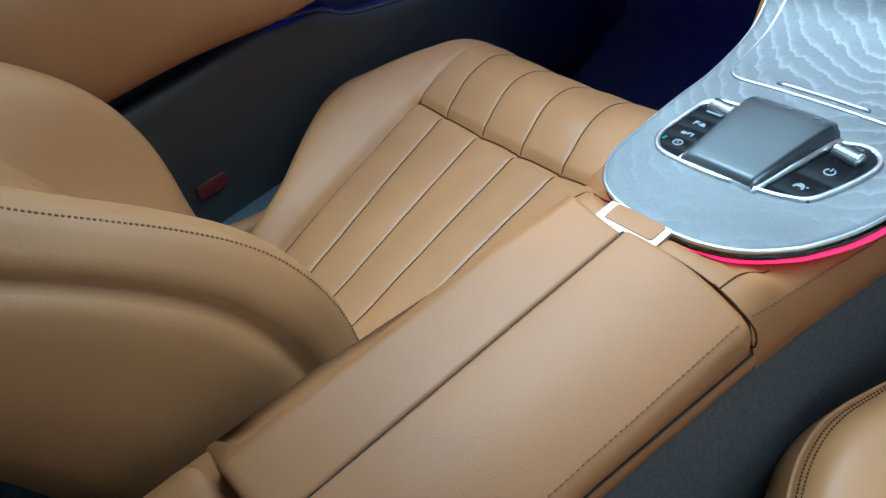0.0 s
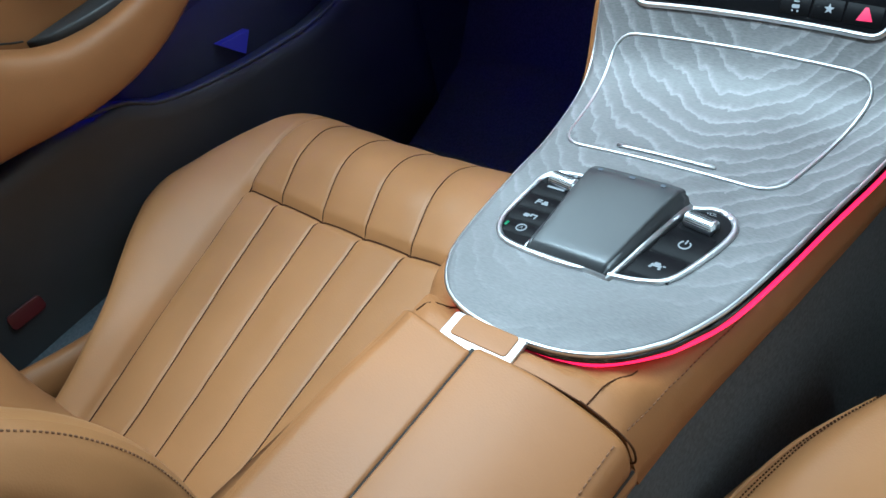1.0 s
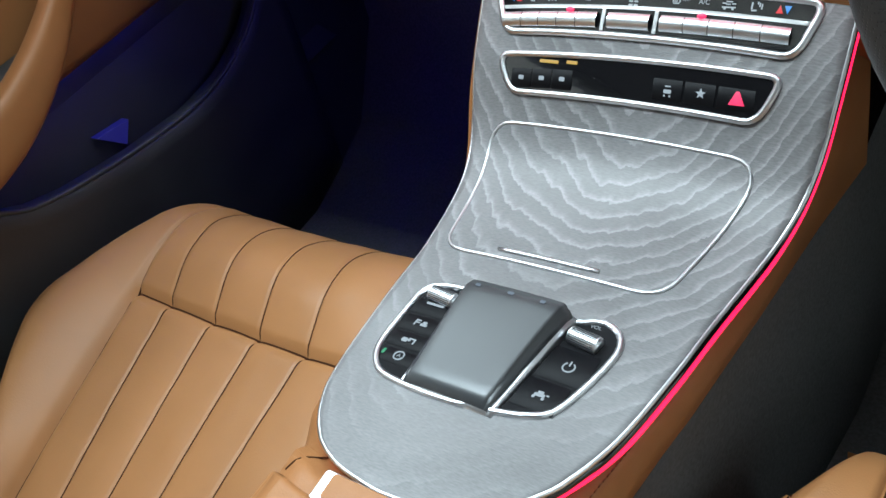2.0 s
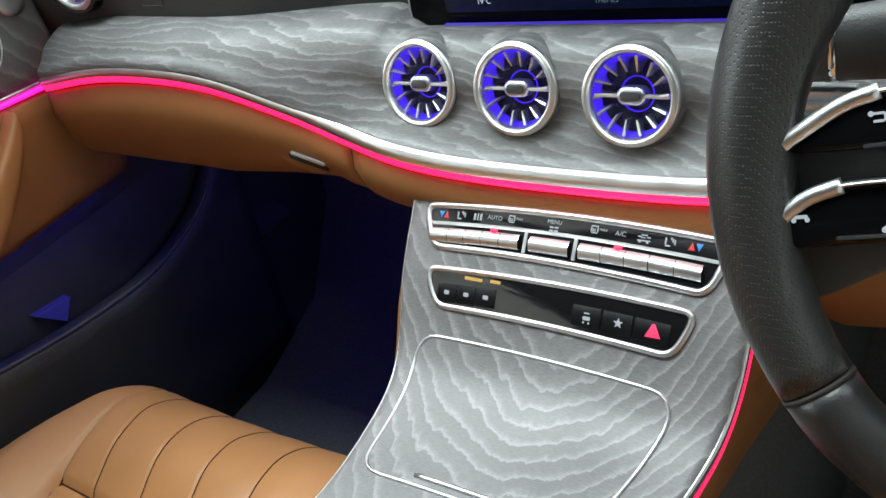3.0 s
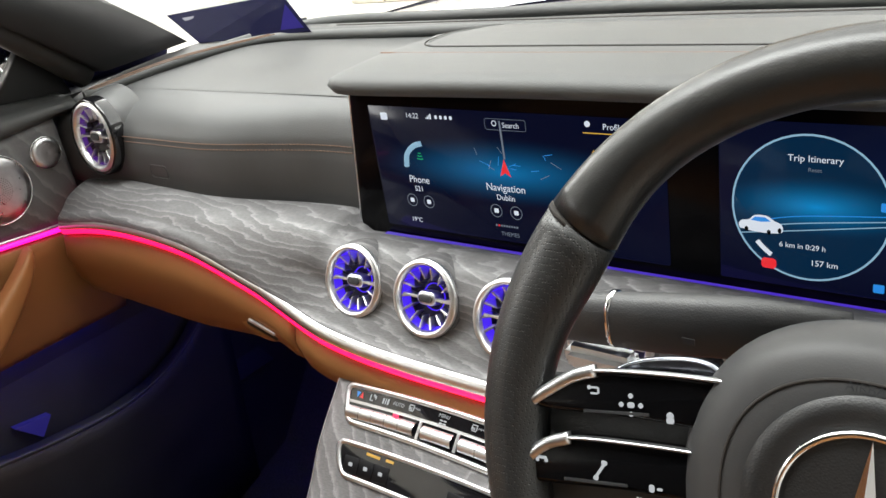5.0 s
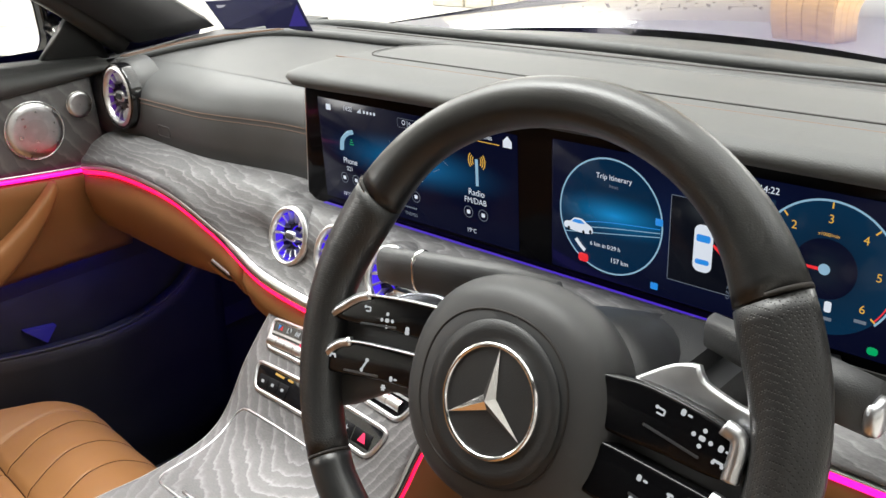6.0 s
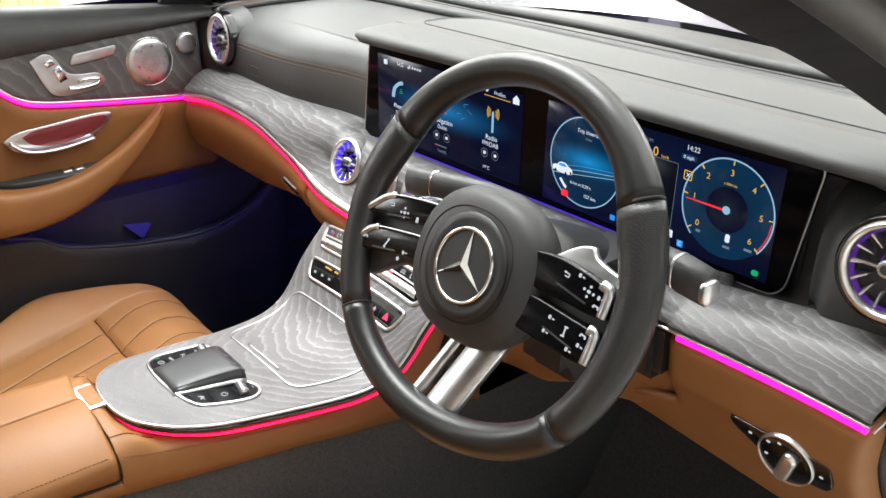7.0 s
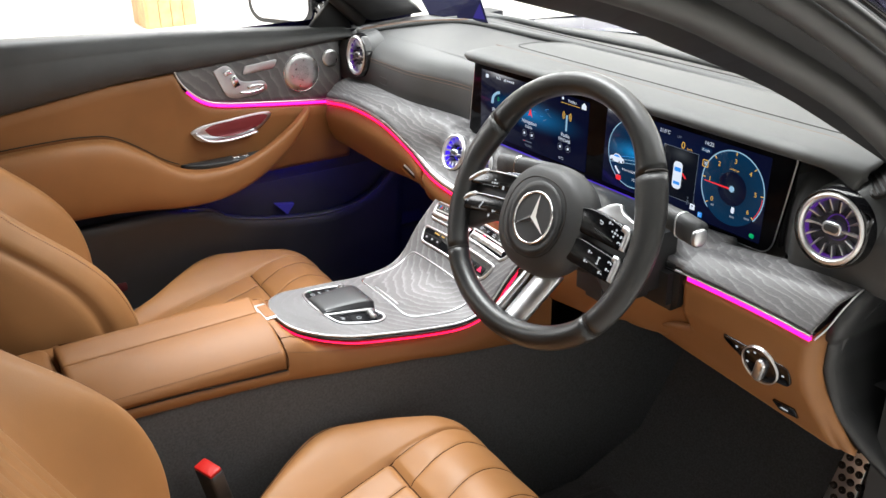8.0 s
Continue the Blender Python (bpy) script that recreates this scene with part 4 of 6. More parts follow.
UL = [(.050, .032), (.095, .028), (.137, .0215), (.152, .0145), (.1755, -.004), (.163, -.006), (.12, .000), (.055, .008)]
LL = [(.060, -.006), (.11, -.012), (.148, -.0185), (.164, -.027), (.181, -.046), (.168, -.049), (.115, -.039), (.060, -.029)]
UR = [(.066, .028), (.098, .031), (.130, .028), (.152, .0235), (.162, .018), (.162, -.005), (.12, -.006), (.066, -.002)]
LR = [(.068, -.011), (.10, -.013), (.135, -.016), (.154, -.018), (.162, -.022), (.161, -.049), (.12, -.050), (.068, -.044)]
BACK = [(0, .0016, .0050, .0011, 0), (.0026, 0, .0011, .0034, 0), (0, -.0016, .0042, .0011, 0), (-.0028, .0016, .0022, .0022, 45)]
CROSS = [(-.0055, 0, .0026, .0026, 45), (.0055, 0, .0026, .0026, 45), (0, .0048, .0026, .0026, 45), (0, -.0048, .0026, .0026, 45), (0, 0, .0040, .0030, 0)]
HOME = [(0, -.0010, .0042, .0034, 0), (0, .0014, .0036, .0036, 45)]
PHONE = [(0, .0008, .0056, .0014, 25), (-.0026, -.0010, .0022, .0026, 25), (.0026, .0014, .0022, .0026, 25)]
HANG = [(0, .0006, .0064, .0016, 0), (-.0028, -.0008, .0020, .0022, 0), (.0028, -.0008, .0020, .0022, 0)]
SLIDE = [(0, 0, .0016, .0110, -35), (.0026, .0042, .0034, .0026, -10), (-.0026, -.0042, .0030, .0026, -10)]
STAR = [(0, 0, .0050, .0014, 0), (0, 0, .0050, .0014, 60), (0, 0, .0050, .0014, 120)]
PAIR = [(-.0022, 0, .0030, .0040, 0), (.0022, 0, .0030, .0014, 0)]
LEVER = [(0, 0, .0016, .0080, 8), (0, .0044, .0044, .0016, 8), (0, -.0044, .0044, .0016, 8)]
POD_MARKS = {(-1, True): [(-.018, -.001, BACK), (.004, -.004, CROSS), (.026, -.006, HOME)],
             (-1, False): [(-.030, .007, PHONE), (-.038, -.006, HANG), (-.002, -.003, SLIDE), (.030, -.004, PAIR), (.022, -.013, STAR)],
             (1, True): [(.010, .008, PAIR), (.022, -.002, CROSS), (.036, -.004, PAIR), (-.006, .004, BACK), (.034, -.012, HANG)],
             (1, False): [(-.008, .004, PAIR), (.010, -.002, LEVER), (-.010, -.010, PAIR), (.030, .002, HANG), (.030, -.008, PAIR), (.020, -.016, PAIR)]}
for side in (-1, 1):
    for pts in ((UL, LL) if side < 0 else (UR, LR)):
        b = pod(side, pts, .006)
        edge = [(side * x, y, .0130) for x, y in (pts[:5] if side < 0 else pts[3:6])]
        tw = .0009 if side < 0 else .0046
        part("trim", moved(sweep(cat(edge, 24), [(-tw, -.004), (tw, -.004), (tw, .0005), (0, .0018), (-tw, .0005)], ups=(0, 0, 1)), WM @ pose(0, 0, -.004)), SATIN, b, "satin silver edge")
        hook = [(side * x, y, .0128) for x, y in (pts[2:5] if side < 0 else pts[4:6])]
        hw_ = .0034 if side < 0 else .0012
        part("trim", moved(sweep(cat(hook, 16), [(-hw_, -.004), (hw_, -.004), (hw_, .0005), (0, .002), (-hw_, .0005)], ups=(0, 0, 1)), WM @ pose(0, 0, -.004)), SATIN, b)
        cx = np.mean([p[0] for p in pts])
        cy = np.mean([p[1] for p in pts])
        tilt = -side * 9
        for dx, dy, strokes in POD_MARKS[(side, pts is UL or pts is UR)]:
            for sx_, sy_, w, h, turn in strokes:
                part("symbol", moved(slab(rounded(w, h, min(w, h) * .4), .0004, .0001, .0081), WM @ pose(side * cx + dx, cy + dy, 0, 0, 0, tilt) @ pose(sx_, sy_, 0, 0, 0, turn)), WHITE_PRINT, b)
        part("key", moved(box(-.019, .019, -.0009, .0009, .008, .0088, .0003), WM @ pose(side * (cx + .004), cy - .010, 0, 0, 0, -side * 10)), PAD_GREY, b)
    # leather web between pods and rim
    part("spoke", moved(slab([tuple(p) for p in cat([(side * .05, .012), (side * .12, .008), (side * .168, .010), (side * .186, .0), (side * .184, -.055), (side * .165, -.078), (side * .11, -.048), (side * .05, -.040), (side * .05, .012)], 50)[:-1]], .014, .005, -.020), WM), BLACK_PLASTIC, wheel, "black spoke web")
    # shift paddle behind the spoke
    PD = [(.075, .014), (.078, .030), (.095, .034), (.125, .027), (.14, .015), (.12, .005), (.075, .014)] if side < 0 else [(.080, .026), (.094, .036), (.109, .046), (.124, .0495), (.129, .042), (.148, .036), (.172, .030), (.184, .010), (.172, .008), (.16, .020), (.080, .022)]
    part("shift_paddle", moved(slab([(side * p[0], p[1]) for p in cat(PD, 44)[:-1]], .007, .0025, -.024 if side < 0 else -.010), WM), DARK_CHROME if side < 0 else SATIN, wheel, "dark chrome shift paddle" if side < 0 else "satin silver spoke frame")
# twin lower spokes
for x0, x1, y0, y1 in ((-.013, .002, -.041, -.025), (.010, .052, -.016, .024)):
    rows = []
    for f in np.linspace(0, 1, 10):
        a, b = x0 + (y0 - x0) * f, x1 + (y1 - x1) * f
        y, z = -.080 - .094 * f, -.022 + .020 * f
        rows.append([(a, y, z - .008), (a, y, z), (a + .0015, y, z + .0022), (b - .0015, y, z + .0022), (b, y, z), (b, y, z - .008)])
    part("lower_spoke", moved(loft(rows, wrap=True, caps=True), WM), SATIN, wheel, "satin silver lower spoke")
part("spoke_gap", moved(box(-.030, .010, -.150, -.08, -.03, -.012, .002), WM @ pose(0, 0, -.006)), GLOSS_BLACK, wheel)

# ---- steering column and stalks ----
col = thing("steering_column", "black steering column shroud", "steering column")
CN = [WM @ Vector((0, -.012, d)) for d in (-.05, -.09, -.13, -.22)]
rows = []
for c, rx, ry in zip(CN, (.066, .072, .074, .07), (.058, .062, .064, .06)):
    rows.append([tuple(c + Vector((rx * math.cos(q), ry * math.sin(q) * math.sin(TH), ry * math.sin(q) * math.cos(TH)))) for q in np.linspace(0, 2 * math.pi, 32, False)])
part("shroud", loft(rows, wrap=True, caps=True), DARK_TRIM, col)
part("lower_cover", box(.375, .47, .87, 1.02, .56, .69, .02), DARK_TRIM, col)
part("side_cover", box(.395, .4995, .968, 1.05, .545, .622, .012), DARK_TRIM, col, "black panel beside the column")
sl = thing("wiper_stalk", "black control stalk with chrome ring", "stalk")
pth = [(.355, .905, .730), (.30, .898, .724), (.245, .893, .719), (.20, .890, .715), (.172, .889, .712)]
rows = []
for (x, y, z), h in zip(pth, (.012, .0205, .0205, .0185, .0175)):
    rows.append([(x, y + .6 * h * math.cos(q), z + h * math.copysign(abs(math.sin(q)) ** .7, math.sin(q))) for q in np.linspace(0, 2 * math.pi, 20, False)])
part("arm", loft(rows, wrap=True, caps=True), BLACK_PLASTIC, sl)
part("ring", loft([[(x, .8915 + .6 * h * math.cos(q), .717 + h * math.copysign(abs(math.sin(q)) ** .7, math.sin(q))) for q in np.linspace(0, 2 * math.pi, 24, False)] for x, h in ((.2195, .0185), (.2190, .0202), (.2160, .0200), (.2155, .0180))], wrap=True), CHROME, sl)
for x, w in ((.272, .008), (.193, .006)):
    part("symbol", box(x - w / 2, x + w / 2, .8795, .8803, .717, .721), PAD_GREY, sl)
part("flap", box(.180, .232, .880, .900, .676, .693, .005), SATIN, sl, "silver lever end")
sr = thing("gear_stalk", "black gear selector stalk with silver end button", "stalk")
rows = []
for (x, y, z), h in zip([(.47, .93, .728), (.53, .915, .728), (.56, .910, .727), (.592, .905, .726)], (.012, .015, .018, .017)):
    rows.append([(x, y + .8 * h * math.copysign(abs(math.cos(q)) ** .7, math.cos(q)), z + h * math.copysign(abs(math.sin(q)) ** .7, math.sin(q))) for q in np.linspace(0, 2 * math.pi, 24, False)])
part("arm", loft(rows, wrap=True, caps=True), BLACK_PLASTIC, sr)
part("button", moved(ball(.012, .012, .006, 10, 3), frame_of((.594, .900, .725), (0, -1, 0), (0, 0, 1))), SATIN, sr, "silver end button")
part("ring", loft([[(x, .911 + .8 * h * math.copysign(abs(math.cos(q)) ** .7, math.cos(q)), .727 + h * math.copysign(abs(math.sin(q)) ** .7, math.sin(q))) for q in np.linspace(0, 2 * math.pi, 24, False)] for x, h in ((.5515, .0170), (.5520, .0182), (.5540, .0184), (.5545, .0172))], wrap=True), SATIN, sr)


# ---- centre console ----
PROF = cat([(.529, .450), (.58, .442), (.632, .432), (.70, .423), (.755, .416), (.82, .414), (.86, .424), (.889, .448), (.917, .484), (.958, .526), (.992, .558)], 240)


def cz(y):
    return float(np.interp(y, PROF[:, 0], PROF[:, 1]))


CW = [(.529, 0), (.5305, .02), (.533, .036), (.54, .055), (.55, .070), (.575, .091), (.62, .107), (.688, .118), (.75, .125), (.83, .139), (.9, .153), (.96, .157), (.992, .158)]


CWC = cat(CW, 300)


def cw(y):
    return float(np.interp(y, CWC[:, 0], CWC[:, 1]))


def console_normal(y):
    dy = (cz(y + .006) - cz(y - .006)) / .012
    return Vector((0, -dy, 1)).normalized()


def on_console(x, y, h=0.0):
    """A point on the wood tray, h above it."""
    n = console_normal(y)
    return (x - .002, y + n.y * h, cz(y) - .35 * x * x + n.z * h)


TOP = .004
console = thing("centre_console", "tan leather centre console with grey wood tray", "console")
ys = [.5291, .530, .532, .535, .54, .546, .553, .562] + [float(v) for v in np.linspace(.575, .988, 70)]
part("wood_tray", thick(loft([[on_console(u * cw(y), y, TOP) for u in np.linspace(-1, 1, 41)] for y in ys]), -.008), WOOD, console, "grey open-pore wood tray")
EDGE = [(-cw(y), y) for y in ys[::-1]] + [(cw(y), y) for y in ys]
part("tray_trim", tube(cat([on_console(x, y, .002) for x, y in EDGE[::2]], 200), .0021, 8), SATIN, console, "thin chrome edge")
part("shadow_gap", sweep(cat([on_console(x * .99, y + (.003 if y < .6 else 0), -.0045) for x, y in EDGE[::2]], 200), circle(.0034, 8)), GLOSS_BLACK, console, "black gap under the tray")
rows = []
for x, y in EDGE[::2]:
    k = max(0, min(1, (.64 - y) / .08))
    rows.append((*on_console(x * (1.000 - .020 * k), y + .003 * k, -.0118 + .0015 * k), .0019 - .0006 * k))
rows = cat(rows, 200)
rings = []
for k, (x, y, z, r) in enumerate(rows):
    d = rows[min(k + 1, 199)][:3] - rows[max(k - 1, 0)][:3]
    s = np.cross(d, (0, 0, 1))
    s /= np.linalg.norm(s)
    rings.append([(x + s[0] * r * math.cos(q), y + s[1] * r * math.cos(q), z + r * math.sin(q)) for q in np.linspace(0, 2 * math.pi, 8, False)])
part("light_strip", loft(rings, wrap=True, caps=True), LED_TRAY, console, "pink glowing strip under the tray")

# leather flanks; the driver's side draws in beside the armrest
ZLOW = lambda y: float(np.interp(y, [.1, .27, .425, .604, .95, 1.05], [.437, .427, .409, .368, .322, .31]))
ZRAIL = lambda y: float(np.interp(y, [.1, .2, .36, .50, .56, .60, .68, .735, .81, .93, 1.05], [.404, .401, .393, .383, .372, .366, .360, .355, .342, .329, .315]))
WOUT = lambda y: float(np.interp(y, [.5, .56, .60, .664, .70, .735, .814, .93, 1.03], [.102, .102, .105, .113, .1185, .122, .128, .138, .150]))
WLEFT = lambda y: float(np.interp(y, [.5, .535, .58, .62, .75, .9, 1.0], [.104, .106, .120, .130, .144, .170, .176]))


def flank_top(y):
    return cz(max(y, .53)) - .016 if y > .56 else float(np.interp(y, [.505, .517, .528, .56], [.4595, .4565, .4415, cz(.56) - .016]))


def seam_z(y):
    """Height of the stitched edge on the driver's side."""
    return cz(y) - .030 if y > .575 else float(np.interp(y, [.505, .535, .575], [.4350, .4235, cz(.575) - .030]))


def flank(y0, y1, n):
    rows = []
    for y in np.linspace(y0, y1, n):
        t = flank_top(y)
        sides = []
        for wo, b, zs in ((WOUT(y), ZRAIL(y), seam_z(y)), (WLEFT(y), ZLOW(y), t - .012 - .022 * (1 - smooth_step((y - .53) / .05)))):
            w = min(max(cw(max(y, .53)), .104) - .006, wo - .014)
            sec = [(wo - .006, b - .004), (wo + .001, b), (wo + .001, b + .35 * (zs - b)), (wo - .001, zs - .005), (wo - .0035, zs), (wo - .008, zs + .35 * (t - zs)), (w - .006, zs + .8 * (t - zs)), (w - .024, t - .001), (w - .05, t)]
            # level with the crowned lids as far as the round end of the tray
            for i, end, zr, zl in ((5, .566, .4405, .4330), (6, .556, .4470, .4570), (7, .540, .4550, .4590), (8, .531, .4592, .4592)):
                k = 1 - smooth_step((y - (.508 + end) / 2 + .004) / ((end - .508) / 2))
                narrow = .014 * (1 - smooth_step((y - .53) / .05)) if sides and i < 8 else 0
                sec[i] = (sec[i][0] - narrow, sec[i][1] + ((zl if sides else zr) - sec[i][1]) * k)
            sides.append(sec)
        rows.append([(x - .002, y, z) for x, z in sides[0]] + [(-x - .002, y, z) for x, z in sides[1][::-1]])
    return loft(rows)


def strip_seam(x0, x1, y0, y1, side):
    """A seam across the strip before the lids, laid on the leather."""
    out = []
    for f in np.linspace(0, 1, 10):
        y = y0 + (y1 - y0) * f
        row = [p for p in flank(y, y + .0004, 2).verts][:]
        pts = sorted((v.co.x, v.co.z) for v in row if abs(v.co.y - y) < 1e-5 and v.co.x * side > 0 and v.co.z > .40)
        x = x0 + (x1 - x0) * f
        out.append((x, y, float(np.interp(x, [p[0] for p in pts], [p[1] for p in pts])) + .0003))
    return out


part("body", flank(.5065, 1.03, 110), TAN, console, "tan leather console body")
END = [(wx, .5066, wz) for wx, wz in [(.093, .379), (.101, .383), (.099, .430), (.0965, .435), (.092, .4405), (.080, .4470), (.062, .4550), (.036, .4592), (-.042, .4592), (-.054, .459), (-.072, .457), (-.084, .433), (-.1025, .4255), (-.107, .42), (-.107, .39)]]
part("body_end", mesh_from(END, [tuple(range(len(END)))], False), TAN, console)


def flank_seam(y):
    return (WOUT(y) - .0050, y, seam_z(y) + .0008)


part("flank_stitch", joined(*[tube([flank_seam(y), flank_seam(y + .0032)], .0005, 5) for y in np.arange(.512, .90, .0048)]), THREAD, console, "dark brown stitching")
# cross strip in front of the lids
part("seam", tube(strip_seam(.074, .078, .5075, .556, 1), .0006, 6), SEAM_DARK, console)
part("seam", tube(strip_seam(-.070, -.062, .515, .543, -1), .0006, 6), SEAM_DARK, console)
for outline in ([(-.100, .40), (-.02, .40), (-.02, .4568), (-.052, .4560), (-.068, .450), (-.080, .432), (-.096, .42)], [(.02, .40), (.094, .40), (.097, .425), (.092, .4365), (.078, .444), (.06, .4515), (.03, .4565), (.02, .4568)]):
    part("joint_lining", slab(outline, .0094, .0004, 0, lambda a, b, c: (a, .4970 + c, b)), TAN, console)


def lid_edge(y):
    """The line of the stitching along the wide lid."""
    return .0985 - .028 * max(0, .50 - y)


rows = []
for y in np.linspace(.12, .5065, 20):
    b, l, x = ZRAIL(y), ZLOW(y), lid_edge(y)
    rows.append([(x - .004, y, b - .004), (x + .001, y, b), (x + .003, y, b + .008), (x + .003, y, b + .016), (x - .002, y, b + .020), (x - .02, y, b + .021), (-.106, y, l + .018), (-.1115, y, l + .014), (-.1125, y, l), (-.109, y, l - .004)])
part("side_base", loft(rows), TAN, console, "tan leather lower rail")
rows = []
for y in np.linspace(.0, 1.43, 50):
    w, v = WOUT(y) - .006 if y > .5 else lid_edge(y) - .004, WLEFT(y) - .006
    b, l = ZRAIL(y) - .002, ZLOW(y) - .002
    rows.append([(w - .002, y, b), (w, y, b - .01), (w, y, .15), (w + .012, y, CAR_FLOOR), (-v - .01, y, CAR_FLOOR), (-v + .004, y, .15), (-v, y, l - .01), (-v + .002, y, l)])
part("carpet_side", loft(rows), CARPET, console, "black carpeted flank")


# armrest lids: padded, tapering with the rail below
def pad_lid(xa, xb, ya, yb):
    """The narrow half, with its outer flank at xa."""
    rows = []
    ys = [ya, ya + .001, ya + .004] + [float(v) for v in np.linspace(ya + .01, yb - .03, 20)] + [yb - d for d in (.024, .018, .013, .009, .006, .0035, .0015, .0004, 0)]
    for y in ys:
        low, top = ZLOW(y) + .019, .4662
        d = yb - y
        # plan rounding of the outer front corner, and a small roll at both ends
        cut = .004 - math.sqrt(.004 ** 2 - (.004 - d) ** 2) if d < .004 else 0
        e = .004 * max(0, 1 - min(d, y - ya) / .004) ** 2
        a, b, ra, rb = xa + cut + .007 * smooth_step((y - .42) / .08), xb, .011, .0035
        sec = [(a - .026, low), (a - .010, (low + top - .016) / 2), (a - .001, top - ra - .003)] + [(a + ra - ra * math.cos(q), top - ra + ra * math.sin(q)) for q in np.linspace(.2, 1.5, 5)]
        for f in np.linspace(.14, .86, 8):
            sec.append((a + (b - a) * f, top + .0014 * math.sin(math.pi * f)))
        sec += [(b - rb + rb * math.cos(q), top - rb + rb * math.sin(q)) for q in np.linspace(1.5, .2, 5)] + [(b, top - rb - .003), (b, low)]
        # the front edge runs forward towards the seat
        rows.append([(x, y + .013 * (max(0, xb - x) / .078) ** 1.4 * smooth_step((y - .40) / .10) - .004 * smooth_step((y - .40) / .10), z - e) for x, z in sec])
    return loft(rows, wrap=True, caps=True)


part("armrest_lid", pad_lid(-.084, -.0068, .178, .5052), TAN, console, "padded tan leather lid, narrow half")
rows = []
for y in [.178, .179, .182] + [float(v) for v in np.linspace(.188, .476, 20)] + [.5056 - d for d in (.024, .018, .013, .009, .006, .0035, .0015, .0004, 0)]:
    e = .004 * max(0, 1 - min(.5056 - y, y - .178) / .004) ** 2
    a, b, top, low = -.0056, lid_edge(y), .4662, ZRAIL(y) + .0225
    # plan rounding of the outer front corner
    c = .010 - math.sqrt(max(0, .010 ** 2 - (.010 - (.5056 - y)) ** 2)) if .5056 - y < .010 else 0
    sec = [(a, low), (a, top - .007)] + [(a + .0035 - .0035 * math.cos(q), top - .0035 + .0035 * math.sin(q)) for q in np.linspace(.2, 1.5, 5)]
    for f in np.linspace(.12, 1, 12):
        sec.append((a + (b - c - a) * f, top + .0012 * math.sin(math.pi * f) - .0275 * f ** 2.6))
    sec += [(b - c + .0035, .4355), (b - c + .0058, .430), (b - c + .0065, .422), (b - c + .005, low + .003), (b - c + .002, low)]
    rows.append([(x, y, z - e) for x, z in sec])
part("armrest_lid", loft(rows, wrap=True, caps=True), TAN, console, "padded tan leather lid, wide half")
part("lid_gap", box(-.0085, -.004, .18, .503, .41, .4640), GAP, console)
part("lid_gap", box(-.07, .085, .5, .506, .40, .440), GAP, console)
lid_front = [(.070, .4525), (.086, .4435), (.096, .4355), (.1020, .4275), (.1035, .418), (.102, .409), (.097, .4045)]
part("seam", tube(cat([(x, .5066, z) for x, z in lid_front], 40), .0008, 6), SEAM_DARK, console)
part("seam", tube([(x, .5062, .4598 - .0075 * ((x - .02) / .05) ** 2) for x in np.linspace(.022, .070, 12)], .0006, 6), SEAM_DARK, console)
part("seam", tube([(x, .5060, .4600) for x in np.linspace(-.075, -.042, 12)], .0006, 6), SEAM_DARK, console)
part("lid_stitch", joined(*[tube([(lid_edge(y), y, .4397), (lid_edge(y + .0032), y + .0032, .4397)], .0005, 5) for y in np.arange(.185, .495, .0048)]), THREAD, console, "brown lid stitching")
part("side_groove", tube([(lid_edge(y) + .0036, y, ZRAIL(y) + .0212) for y in np.linspace(.14, .503, 30)], .0014, 6), GAP, console, "dark joint under the lid")
part("rear_end", slab([(x - .003, y + .11) for x, y in rounded(.222, .125, .02)], .05, .014, .405), TAN, console, "tan leather rear end of the console")
latch = part("latch", slab([(x - .0095, y + .5135) for x, y in rounded(.060, .0245, .003)], .0035, .001, .4585), SATIN, console, "silver latch frame")
part("latch_button", slab([(x - .0085, y + .5160) for x, y in rounded(.047, .0180, .003)], .0015, .0007, .4615), TAN, latch, "tan latch button")


# ---- storage lid on the tray ----
def corner_round(pts, r, n=6):
    out = []
    m = len(pts)
    for k in range(m):
        a, b, c = (np.array(pts[(k + d) % m], float) for d in (-1, 0, 1))
        u, v = (a - b) / np.linalg.norm(a - b), (c - b) / np.linalg.norm(c - b)
        p, q = b + u * r, b + v * r
        for t in np.linspace(0, 1, n):
            out.append(tuple((1 - t) ** 2 * p + 2 * t * (1 - t) * b + t * t * q))
    return out


def dense(pts, step=.004):
    out = []
    for k in range(len(pts)):
        a, b = np.array(pts[k]), np.array(pts[(k + 1) % len(pts)])
        n = max(1, int(np.linalg.norm(b - a) / step))
        out += [tuple(a + (b - a) * t / n) for t in range(n)]
    return out


def tray_frame(name, pts, r, w, h, mat, parent, label=""):
    o = dense(corner_round(pts, r))
    return part(name, sweep([on_console(x, y, TOP) for x, y in o], [(-w, -.001), (w, -.001), (w, h * .6), (0, h), (-w, h * .6)], True, [tuple(console_normal(y)) for x, y in o]), mat, parent, label)


def tray_panel(name, pts, r, h, mat, parent, label="", sink=.0005):
    """A plate that follows the tray, sunk at its edge."""
    o = dense(corner_round(pts, r))
    c = np.mean(np.array(o), 0)
    rows = [[on_console(x, y, TOP + sink * 0) for x, y in o], [on_console(x, y, TOP + h) for x, y in o]]
    for f in (.97, .7, .4, .05):
        rows.append([on_console(c[0] + (x - c[0]) * f, c[1] + (y - c[1]) * f, TOP + h) for x, y in o])
    return part(name, loft(rows, wrap=True, caps=True), mat, parent, label)


LID = [(-.108, .749), (.084, .749), (.112, .882), (-.128, .885)]


